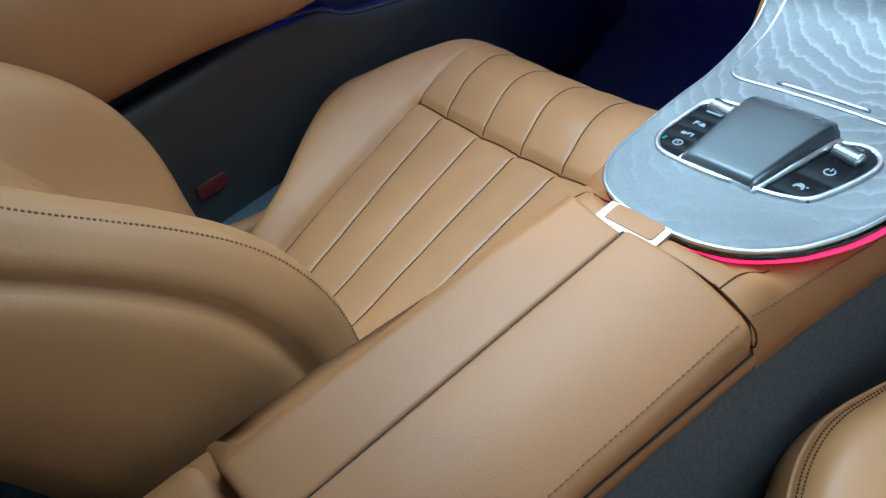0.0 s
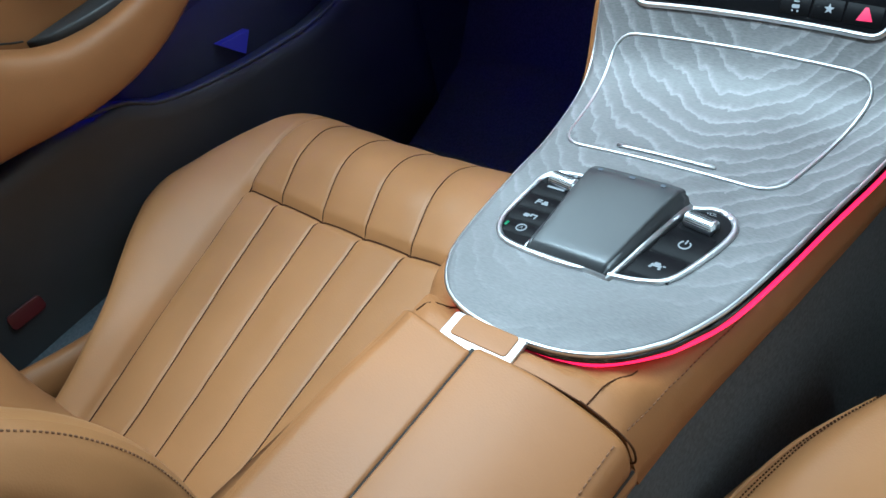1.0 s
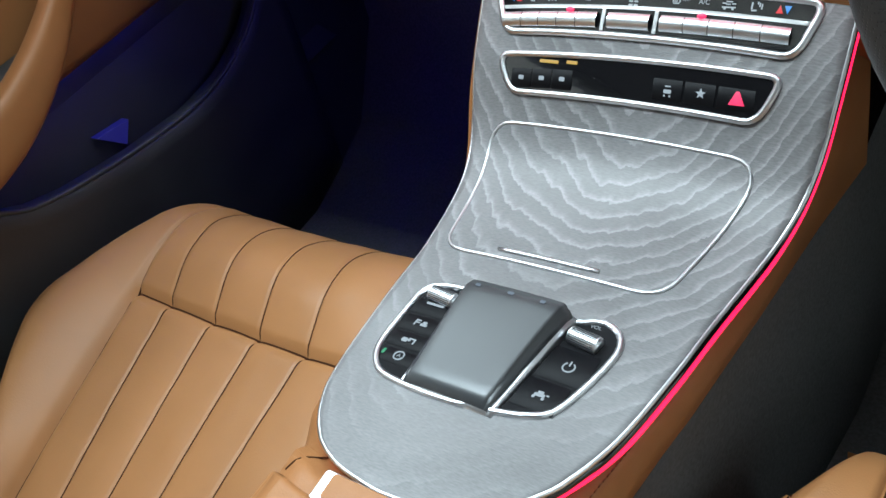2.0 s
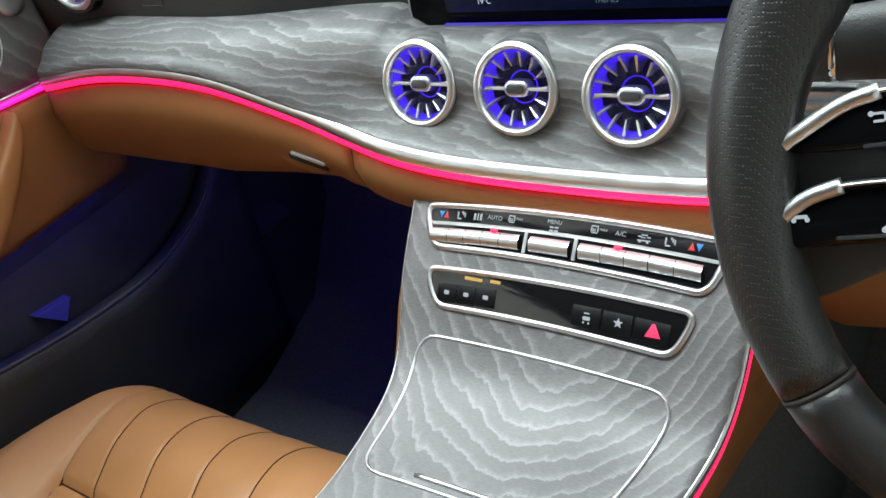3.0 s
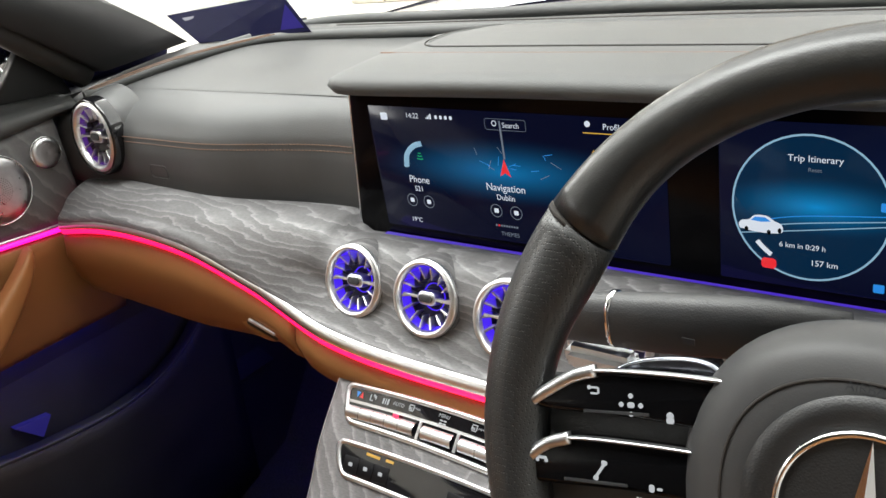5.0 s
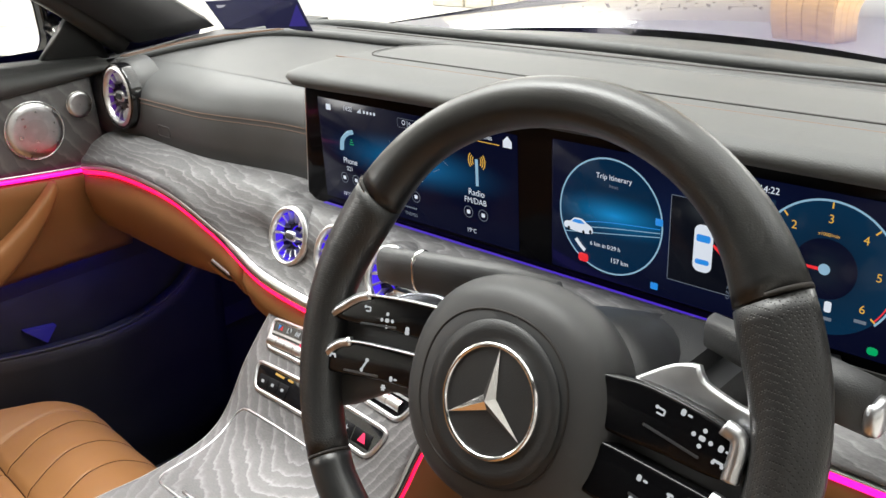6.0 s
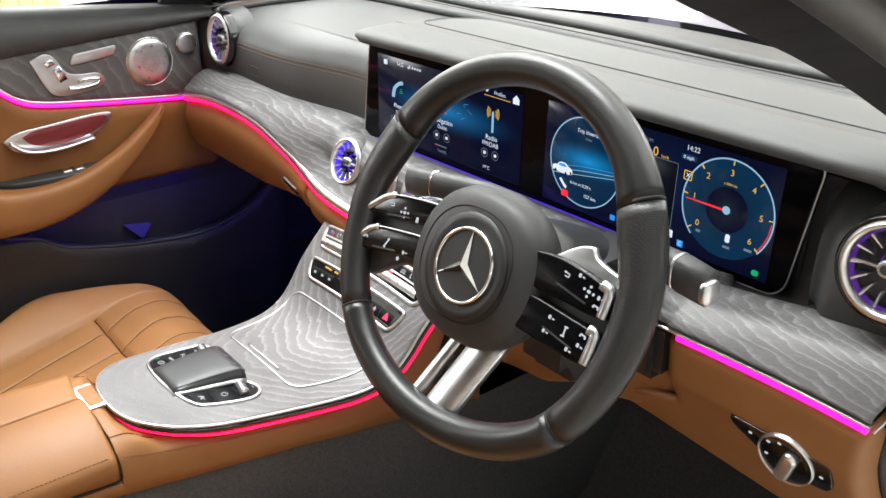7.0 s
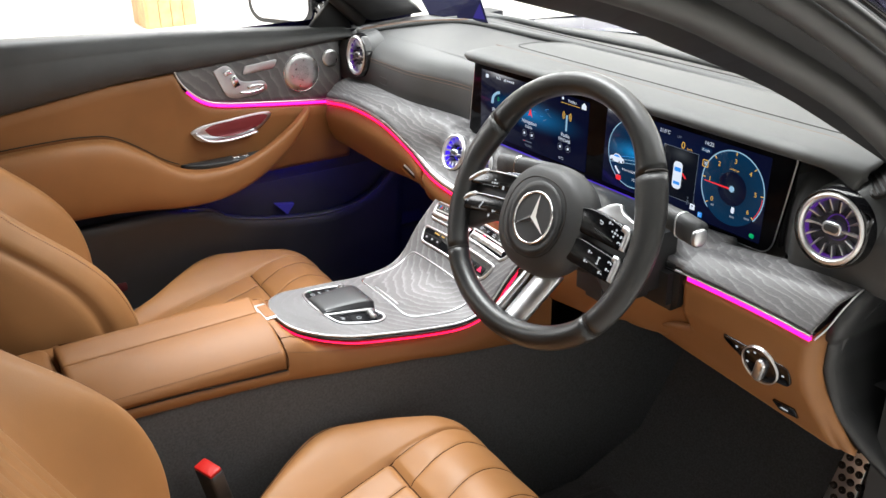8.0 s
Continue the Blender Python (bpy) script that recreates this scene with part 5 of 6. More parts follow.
def lid_row(y):
    """Left and right ends of the lid at y, with rounded corners."""
    f = (y - .750) / .134
    a, b = -.107 - .020 * f, .083 + .028 * f
    d = min(y - .750, .884 - y)
    c = .020 - math.sqrt(max(0, .020 ** 2 - (.020 - d) ** 2)) if d < .020 else 0
    return a + c, b - c


lid_ys = [.7502, .751, .753, .757, .763, .770] + [float(v) for v in np.linspace(.778, .862, 16)] + [.868, .874, .879, .882, .8835, .8838]
lidt = part("storage_lid", loft([[on_console(lid_row(y)[0] + (lid_row(y)[1] - lid_row(y)[0]) * u, y, TOP + .0010) for u in np.linspace(0, 1, 31)] for y in lid_ys]), WOOD, console, "wood lid with a silver outline")
tray_frame("lid_trim", LID, .022, .0014, .0022, SATIN, console, "fine silver outline")
part("lid_slot", sweep([on_console(x, .7575, TOP + .0018) for x in np.linspace(-.056, .032, 12)], [(-.0016, -.0005), (.0016, -.0005), (.0016, .0012), (-.0016, .0012)], ups=(0, 0, 1)), SATIN, lidt, "silver grip line")

# ---- climate panel and switch bar ----
clim = thing("climate_panel", "gloss black climate panel with silver keys in a silver frame", "control panel")
CL = [(-.140, .962), (.136, .962), (.122, .933), (-.126, .936)]
tray_panel("face", CL, .008, .001, GLOSS_BLACK, clim)
tray_frame("frame", CL, .010, .0028, .0035, SATIN, clim, "satin silver frame")
tray_panel("divider", [(-.133, .9515), (.130, .9515), (.129, .9495), (-.132, .9495)], .0005, .0022, SATIN, clim)


def key(x0, x1, y0, y1, parent, mat=SATIN, name="key"):
    return part(name, loft([[on_console(x, y, TOP + hh) for x in np.linspace(x0, x1, 5)] for y, hh in ((y0, .0012), (y0 + .0004, .0035), ((y0 + y1) / 2, .0062), (y1 - .0004, .0035), (y1, .0012))]), mat, parent)


for x0, x1 in ((-.128, -.1100), (-.1094, -.0925), (-.0919, -.0745), (-.0739, -.0565), (-.0559, -.0375), (.0175, .0365), (.0371, .0560), (.0566, .0755), (.0761, .0955), (.0961, .1165)):
    key(x0, x1, .9385, .9475, clim)
key(-.0275, .0085, .9385, .9475, clim, SATIN, "rocker")
for x in (-.0325, .0130):
    tray_panel("post", [(x - .0015, .9495), (x + .0015, .9495), (x + .0015, .937), (x - .0015, .937)], .0005, .0022, SATIN, clim)
for x, y in ((-.0625, .9482), (.0500, .9482)):
    p = Vector(on_console(x, y, TOP + .0045))
    part("lamp", moved(ball(.0038, .0022, .0012, 8), frame_of(p, (1, 0, 0), console_normal(y).cross(Vector((1, 0, 0))))), RED_LAMP, clim, "red key lamp")


def tray_words(text, x, y, size, mat, parent):
    n = console_normal(y)
    return words(text, size, frame_of(on_console(x, y, TOP + .0017), (1, 0, 0), n.cross(Vector((1, 0, 0)))), mat, parent)


def tray_mark(x, y, w, h, mat, parent, rot=0, pts=None):
    n = console_normal(y)
    return part("symbol", moved(slab(pts or rounded(w, h, min(w, h) * .3), .0004, .0001), frame_of(on_console(x, y, TOP + .0013), (1, 0, 0), n.cross(Vector((1, 0, 0)))) @ pose(0, 0, 0, 0, 0, rot)), mat, parent)


def blower_mark(x, y, flip=1):
    """Seat with a fan: an L of two bars and three short strokes."""
    for dx, dy, w, h in ((-.0030, .0006, .0012, .0052), (-.0012, -.0018, .0040, .0012), (.0026, .0014, .0010, .0030), (.0042, .0006, .0010, .0040), (.0012, .0022, .0010, .0020)):
        tray_mark(x + flip * dx, y + dy, w, h, WHITE_PRINT, clim)


def screen_mark(x, y, letters):
    """Windscreen outline with rising air beside it."""
    for dx, dy, w, h in ((-.0030, .0022, .0060, .0009), (-.0030, -.0016, .0050, .0009), (-.0058, .0003, .0009, .0040), (-.0004, .0003, .0009, .0040), (-.0044, -.0002, .0008, .0026), (-.0028, -.0002, .0008, .0026)):
        tray_mark(x + dx, y + dy, w, h, WHITE_PRINT, clim)
    tray_words(letters, x + .0048, y + .0006, .0030, WHITE_PRINT, clim)


tray_words("AUTO", -.0655, .9560, .0052, WHITE_PRINT, clim)
tray_words("MENU", -.0085, .9572, .0048, WHITE_PRINT, clim)
for dx in (-.0022, .0022):
    for dy in (-.0010, .0010):
        tray_mark(-.0085 + dx, .9532 + dy, .0034, .0014, WHITE_PRINT, clim)
tray_words("A/C", .0490, .9560, .0054, WHITE_PRINT, clim)
blower_mark(-.101, .9558)
blower_mark(.088, .9558)
for dx in (-.0032, .0, .0032):
    tray_mark(-.083 + dx, .9558, .0020 if dx else .0011, .0058, WHITE_PRINT, clim)
screen_mark(-.0460, .9560, "MAX")
screen_mark(.0300, .9560, "MAX")
for dx, dy, w, h in ((0, .0016, .0050, .0009), (0, -.0014, .0104, .0010), (-.0036, .0006, .0030, .0009), (.0036, .0006, .0030, .0009), (-.0030, -.0022, .0018, .0014), (.0030, -.0022, .0018, .0014), (-.0008, .0002, .0036, .0008)):
    tray_mark(.0680 + dx, .9558 + dy, w, h, WHITE_PRINT, clim)
for x, a, b in ((-.119, UI_BLUE, UI_RED), (.108, UI_RED, UI_BLUE)):
    tray_mark(x - .0028, .9560, 0, 0, a, clim, 0 if a is UI_RED else 180, [(-.0026, -.003), (.0026, -.003), (0, .003)])
    tray_mark(x + .0028, .9560, 0, 0, b, clim, 0 if b is UI_RED else 180, [(-.0026, -.003), (.0026, -.003), (0, .003)])

bar = thing("switch_bar", "gloss black switch bar with red hazard key", "switch panel")
BR = [(-.128, .9225), (.118, .9225), (.104, .9005), (-.114, .9025)]
tray_panel("face", BR, .009, .001, GLOSS_BLACK, bar)
tray_frame("frame", BR, .011, .0025, .0032, SATIN, bar, "satin silver frame")
for x0, x1 in ((-.112, -.092), (-.091, -.072), (-.071, -.052), (.020, .044), (.046, .070), (.072, .100)):
    part("key", loft([[on_console(x, y, TOP + hh) for x in np.linspace(x0, x1, 4)] for y, hh in ((.9045, .0008), (.905, .0016), (.914, .0016), (.9145, .0008))]), KEY_BLACK, bar)
for x in (-.102, -.0815, -.0615):
    tray_mark(x, .9095, .0050, .0036, WHITE_PRINT, bar).location.z += .0005
pts5 = [((.0042 if k % 2 == 0 else .0018) * math.cos(radians(90 + 36 * k)), (.0042 if k % 2 == 0 else .0018) * math.sin(radians(90 + 36 * k))) for k in range(10)]
for dx, dy, w, h in ((0, .0014, .0046, .0012), (0, -.0010, .0062, .0030), (-.0022, -.0030, .0014, .0016), (.0022, -.0030, .0014, .0016)):
    tray_mark(.0325 + dx, .9095 + dy, w, h, WHITE_PRINT, bar).location.z += .0005
tray_mark(.059, .9095, 0, 0, WHITE_PRINT, bar, 0, pts5).location.z += .0005
tray_mark(.087, .9095, 0, 0, RED_LAMP, bar, 0, [(-.0062, -.0048), (.0062, -.0048), (.0012, .0055), (-.0012, .0055)]).location.z += .0005
for x, w in ((-.076, .018), (-.054, .010)):
    tray_mark(x, .9185, w, .0028, UI_GOLD, bar)

# ---- touchpad controller ----
tpad = thing("touchpad_controller", "dark grey satin touchpad controller on the console", "touchpad")
PF = [tuple(p) for p in cat([(-.090, .690), (-.085, .702), (-.064, .707), (-.012, .706), (.036, .704), (.057, .711), (.073, .705), (.079, .684), (.067, .632), (.053, .618), (.026, .6105), (-.013, .606), (-.058, .609), (-.077, .619), (-.087, .640), (-.090, .690)], 70)[:-1]]
tray_panel("well", PF, .0004, .0008, KEY_BLACK, tpad)
tray_frame("frame", PF, .0004, .0023, .0034, SATIN, tpad, "satin silver frame")


def pad_block(hw, y0, y1, h0, h1, r):
    rows = []
    for k, y in enumerate(np.linspace(y0, y1, 14)):
        f = k / 13
        h = h0 + (h1 - h0) * (1 - (1 - f) ** 1.7)
        e = r * (1 - math.sqrt(max(0, 1 - (abs(2 * f - 1) ** 10))))
        w = hw + .0075 * f
        sec = [(-w - .004, .0), (-w - .002, h * .72), (-w, h * .80)] + [(-w + r - r * math.cos(q), h - r + r * math.sin(q)) for q in np.linspace(.3, 1.5, 4)] + [(x, h + .0005) for x in np.linspace(-w * .7, w * .7, 5)] + [(w - r + r * math.cos(q), h - r + r * math.sin(q)) for q in np.linspace(1.5, .3, 4)] + [(w, h * .80), (w + .002, h * .72), (w + .004, .0)]
        rows.append([on_console(x - .0085 + .0045 * f, y, TOP + max(z - e, 0)) for x, z in sec])
    return loft(rows, wrap=True, caps=True)


pad = part("pad", pad_block(.0325, .6075, .7035, .0075, .021, .003), PAD_GREY, tpad, "dark grey satin palm rest and pad")
part("pad_base", pad_block(.0350, .6055, .7050, .0040, .0095, .002), SATIN, tpad, "silver band round the pad")
for x, w in ((-.032, .004), (-.004, .005), (.022, .004)):
    n = console_normal(.705)
    part("symbol", moved(slab(rounded(w, .0028, .001), .0004, .0001), frame_of(on_console(x, .696, TOP + .0217), (1, 0, 0), n.cross(Vector((1, 0, 0))))), UI_GREY, pad)
# rollers and keys beside the pad
for x, y, n_ in ((-.0655, .6915, -.12), (.0555, .6890, -.14)):
    RM = frame_of(on_console(x, y, TOP + .0035), (1, n_, 0), (0, 1, 0))
    roll = part("roller", moved(sweep([(-.0115, 0, 0), (-.0110, 0, 0), (.0110, 0, 0), (.0115, 0, 0)], circle(.0064, 18)), RM), SATIN, tpad, "knurled silver roller")
    for q in np.linspace(20, 160, 11):
        part("knurl", moved(box(-.0100, .0100, -.0003, .0003, -.0003, .0003), RM @ Matrix.Rotation(radians(q), 4, "X") @ pose(0, .0065, 0)), PAD_GREY, roll)


def pad_icon(x, y, strokes):
    for dx, dy, w, h, turn in strokes:
        tray_mark(x + dx, y + dy, w, h, WHITE_PRINT, tpad, turn).location.z += .0008


PARK = [(-.0050, .0, .0012, .0062, 0), (-.0028, .0022, .0036, .0012, 0), (-.0028, .0, .0036, .0012, 0), (.0032, -.0014, .0060, .0024, 0), (.0032, .0010, .0036, .0018, 0)]
CAMERA = [(-.0028, -.0008, .0050, .0040, 0), (.0012, -.0004, .0022, .0022, 45), (.0036, .0012, .0060, .0012, 0), (.0060, -.0014, .0012, .0040, 0)]
VEHICLE = [(0, 0, .0080, .0026, 0), (0, .0024, .0044, .0018, 0), (-.0034, -.0024, .0022, .0022, 0), (.0034, -.0024, .0022, .0022, 0), (.0056, .0012, .0020, .0012, 0)]
for (x0, x1, y0, y1) in ((-.085, -.050, .672, .688), (-.084, -.049, .654, .6705), (-.083, -.048, .637, .6525), (-.076, -.047, .621, .635), (.037, .072, .6500, .680), (.034, .066, .622, .6485)):
    part("key", loft([[on_console(x, y, TOP + hh) for x in np.linspace(x0, x1, 4)] for y, hh in ((y0, .0006), (y0 + .0006, .0014), (y1 - .0006, .0014), (y1, .0006))]), KEY_BLACK, tpad)
tray_mark(-.068, .6835, .016, .0022, WHITE_PRINT, tpad).location.z += .0008
pad_icon(-.067, .6630, PARK)
pad_icon(-.066, .6450, CAMERA)
pad_icon(.050, .6350, VEHICLE)
for cx_, cy_, r_, gap_ in ((.056, .6640, .0042, True), (-.0625, .6285, .0040, False)):
    arc = [(r_ * math.cos(radians(q)), r_ * math.sin(radians(q))) for q in np.linspace(125 if gap_ else 0, 415 if gap_ else 352, 22)]
    n_ = console_normal(cy_)
    part("symbol", moved(tube([(a, b, .0009) for a, b in arc], .0006, 5), frame_of(on_console(cx_, cy_, TOP + .0012), (1, 0, 0), n_.cross(Vector((1, 0, 0))))), WHITE_PRINT, tpad)
tray_mark(.056, .6672, .0012, .0046, WHITE_PRINT, tpad).location.z += .0008
tray_words("A", -.0625, .6285, .0050, WHITE_PRINT, tpad).location.z += .0006
for dx in (-.005, .005):
    tray_mark(-.068 + dx, .7045, .0036, .0022, WHITE_PRINT, tpad)
tray_words("VOL", .056, .7045, .0045, WHITE_PRINT, tpad)
gl = tray_mark(-.077, .629, .0022, .005, UI_GREEN, tpad)
gl.location.z += .0008


# ---- front seats ----
HW = curve([.28, .35, .70, .80, .89], [.135, .142, .191, .194, .192])
OW = curve([.28, .33, .396, .47, .544, .60, .65, .742, .80, .85, .90], [.20, .205, .218, .245, .302, .338, .346, .312, .268, .240, .222], .022)


BASEZ = curve([.28, .35, .5, .70, .76, .80, .9], [.155, .166, .196, .228, .243, .246, .246], .02)
CREST = curve([.28, .4, .62, .74, .80, .86], [.30, .5, .85, .34, .10, .0], .025)


def lean(y):
    """The pleats of the seat panel run askew to those of the thigh panel."""
    return -.11 * smooth_step((y - .36) / .34) if y < .70 else -.09 - .12 * min(1, (y - .70) / .13)


def seat_base_z(y):
    z = BASEZ(y)
    if y > .802:
        q = min(1, (y - .802) / .092)
        z -= (1 - math.sqrt(max(0, 1 - q * q))) * .10
    return z


def cushion_z(x, y):
    a, hw, ow = abs(x), HW(y), OW(y)
    z = seat_base_z(y)
    if a <= hw:
        u = x / hw
        # five pleats with stitched grooves
        p = (u - lean(y) + 1) * 2.5 - .10
        g = abs(p - round(p)) * hw * .4
        if .5 < p < 4.5:
            z -= .0014 * math.exp(-(g / .0026) ** 2)
        z += .0022 * (1 - min(1, (2 * abs(p - math.floor(p) - .5)) ** 2))
        z -= .008 * math.exp(-((y - .700) / .006) ** 2)
        z += (.006 + .010 * (1 - u * u)) * math.exp(-((y - .768) / .056) ** 2)
        z -= .008 * math.exp(-((hw - a) / .005) ** 2)
        z += .010 * u * u
    else:
        f = (a - hw) / max(ow - hw, .01)
        crest = .056 * CREST(y)
        z += .010 - .008 * math.exp(-((a - hw) / .005) ** 2) + crest * math.sin(math.pi / 2 * min(1, f / .68))
        if f > .55:
            q = min(1, (f - .55) / .45)
            z -= (1 - math.sqrt(max(0, 1 - q * q))) * .12
        z += .0025 * noise.noise((x * 14, y * 9, 1.3))
    return z + .0012 * noise.noise((x * 30, y * 22, 4.1))


BACKZ = [.14, .20, .28, .36, .43, .50, .57, .63, .70, .76, .80]
YC = [.362, .335, .300, .262, .229, .196, .163, .135, .102, .074, .055]
BO = [.0, .01, .040, .084, .109, .114, .085, .045, .02, .012, .008]


BACKO = curve(BACKZ, BO, .03)


def seat(sx, dy, dz, label):
    st = thing("front_seat", label, "car seat", "front seats")
    cx = sx * .431

    def patch(fa, fb, ya, yb, nx, ny):
        rows = []
        for y in np.linspace(ya, yb, ny):
            rows.append([(cx + x, y + dy, cushion_z(x, y) + dz) for x in (fa(y) + (fb(y) - fa(y)) * k / (nx - 1) for k in range(nx))])
        return rows
    part("seat_panel", loft(patch(lambda y: -HW(y), HW, .28, .70, 221, 60)), TAN_SEAT, st, "pleated tan leather seat panel")
    part("thigh_panel", loft(patch(lambda y: -HW(y), HW, .70, .889, 221, 46)), TAN_SEAT, st, "pleated tan leather thigh panel")
    for s in (-1, 1):
        rows = patch(lambda y: s * HW(y), lambda y: s * OW(y), .28, .889, 34, 70)
        for r in rows:
            x, y, z = r[-1]
            r += [(x + s * .003, y, z - .03), (x, y, min(z - .06, .09)), (x - s * .02, y, .05)]
        part("bolster", loft(rows), TAN_SEAT, st, "smooth tan leather side bolster")
    front = [[(cx + x, .889 + dy + e, z) for x in np.linspace(-.235, .235, 30)] for e, z in ((0, cushion_z(0, .889) + .004 + dz), (.002, .12), (-.004, .09), (-.03, .06))]
    part("front_edge", loft(front), TAN_SEAT, st)
    part("base", box(cx - .22, cx + .22, .25 + dy, .80 + dy, CAR_FLOOR + .02, .12, .02), BLACK_PLASTIC, st, "black seat base")
    for s in (-1, 1):
        part("rail", box(cx + s * .17 - .02, cx + s * .17 + .02, .22 + dy, .70 + dy, CAR_FLOOR, CAR_FLOOR + .03, .004), BLACK_PLASTIC, st)
    # dark line put into the crease between panel and bolsters, and across the thigh seam
    for s in (-1, 1):
        part("crease_line", tube([(cx + s * HW(y), y + dy, cushion_z(s * HW(y) * .999, y) + .0004 + dz) for y in np.linspace(.30, .87, 60)], .0010, 6), SEAM_DARK, st)
    # dark seams sunk between the pleats and across the thigh
    for k in range(1, 5):
        seam_u = lambda y: (k + .10) / 2.5 - 1 + lean(y)
        part("pleat_seam", tube([(cx + seam_u(y) * HW(y), y + dy, cushion_z(seam_u(y) * HW(y), y) + dz + .0004) for y in np.linspace(.30, .888, 140)], .0008, 5), SEAM_DARK, st)
    part("cross_seam", tube([(cx + u * HW(.7), .7005 + dy, cushion_z(u * HW(.7), .7005) + dz + .0008) for u in np.linspace(-.99, .99, 60)], .0011, 5), SEAM_DARK, st)
    # raised seam with twin stitch lines along the bolster of the driver's seat
    if sx > 0:
        for s in (-1, 1):
            def along(y, f):
                x = s * (HW(y) + (OW(y) - HW(y)) * f)
                return (cx + x, y + dy, cushion_z(x, y) + dz + .0012)
            part("bolster_welt", tube([along(y, .80) for y in np.linspace(.34, .80, 60)], .0022, 6), TAN_SEAT, st)
            for f in (.755, .725):
                path = cat([along(y, f) for y in np.linspace(.34, .80, 40)], 300)
                part("bolster_stitch", joined(*[tube([path[k], path[k + 1]], .0006, 5) for k in range(0, 298, 2)]), SEAM_DARK, st)
    # seat side shield
    part("side_shield", sweep(cat([(cx + sx * .265, .24 + dy, .20), (cx + sx * .275, .33 + dy, .165), (cx + sx * .272, .45 + dy, .135), (cx + sx * .27, .62 + dy, .12)], 30), circle(.02, 12, .035)), TAN, st, "tan leather side shield")

    # backrest: rings of a concave front, wings and a shell behind
    def ring(z):
        yc, b = np.interp(z, BACKZ, YC), BACKO(z)
        k = float(np.interp(z, [.14, .25, .45, .65, .80], [.93, .97, 1.0, .95, .86]))
        front = []
        for x in np.linspace(-.225, .225, 71):
            a = abs(x)
            h = b * smooth_step((a - .115) / .095) + .006 * (1 - (a / .225) ** 2)
            h -= .006 * math.exp(-((a - .118) / .005) ** 2)
            if a < .11:
                g = min(abs(a - .022), abs(a - .066), abs(a - .11))
                h -= .005 * math.exp(-(g / .0032) ** 2)
            front.append((x * k, yc + h))
        wing = [(.236, -.004), (.2455, -.016), (.254, -.032), (.262, -.050), (.253, -.060), (.268, -.069), (.2735, -.085), (.274, -.11), (.276, -.16), (.27, -.22), (.245, -.26), (.15, -.27)]
        rightside = [(x * k, yc + b + h) for x, h in wing]
        return front, rightside
    zs = [float(v) for v in np.linspace(.14, .80, 56)]
    fr, rt, lf = [], [], []
    for z in zs:
        f, w = ring(z)
        d = dy - (.06 * max(0, (z - .74) / .06) ** 2)
        fr.append([(cx + x, y + d, z) for x, y in f])
        rt.append([(cx + f[-1][0], f[-1][1] + d, z)] + [(cx + x, y + d, z) for x, y in w])
        lf.append([(cx - f[-1][0], f[-1][1] + d, z)] + [(cx - x, y + d, z) for x, y in w])
    part("backrest", loft(fr), TAN_SEAT, st, "pleated tan leather backrest with raised wings")
    part("backrest_wing", loft(rt), TAN_SEAT, st, "smooth tan leather outer wing")
    part("backrest_wing", loft(lf), TAN_SEAT, st, "smooth tan leather outer wing")
    part("back_shell", loft([[p for p in lf[k][-1:]] + [(cx, np.interp(z, BACKZ, YC) - .235 + dy, z)] + rt[k][-1:] for k, z in enumerate(zs)]), BLACK_PLASTIC, st, "black seat back")
    part("top_cap", loft([fr[-1], [(p[0], p[1] - .09, p[2] + .012) for p in fr[-1]], [(p[0], p[1] - .16, p[2] - .02) for p in fr[-1]]]), TAN_SEAT, st)
    # stitching along the crest of the wings
    for rows in (rt, lf):
        path = cat([r[1] for r in rows[8:50:3]], 260)
        part("wing_stitch", joined(*[tube([path[k], path[k + 1]], .0009, 5) for k in range(0, 258, 2)]), THREAD, st, "brown crest stitching")
    return st


seat(-1, 0, 0, "empty tan leather passenger seat with stitched pleats")
seat(1, -.085, .020, "empty tan leather driver's seat with stitched pleats")

buckle = thing("seatbelt_buckle", "black seatbelt buckle with red release button", "seatbelt buckle", "seatbelt buckles")
part("body", moved(slab(rounded(.044, .026, .006), .10, .004, -.10), pose(.163, .335, .312, 12, 0, 20)), BLACK_PLASTIC, buckle)
part("button", moved(slab(rounded(.041, .023, .003), .006, .002, .0), pose(.163, .335, .312, 12, 0, 20)), RED_PLASTIC, buckle, "red release button")
part("stalk", tube([(.163, .335, .215), (.166, .31, .12), (.17, .28, .02)], .011, 8), BLACK_PLASTIC, buckle)


# ---- passenger door ----
door = thing("car_door", "closed car door in tan leather with grey wood inlay", "car door")
belt = lambda y: float(np.interp(y, [-.3, .0, .264, .615, 1.074], [.846, .842, .834, .816, .779]))
sill = lambda y: float(np.interp(y, [-.3, .0, .235, .475, .619, 1.041, 1.1], [.60, .645, .691, .724, .733, .760, .762]))
LOWC = cat([(.614, .735), (.622, .712), (.640, .686), (.674, .657), (.72, .642), (.829, .628), (.93, .617), (1.003, .610), (1.04, .607)], 80)
wood_low = lambda y: float(np.interp(y, LOWC[:, 0], LOWC[:, 1]))
DX = -.742

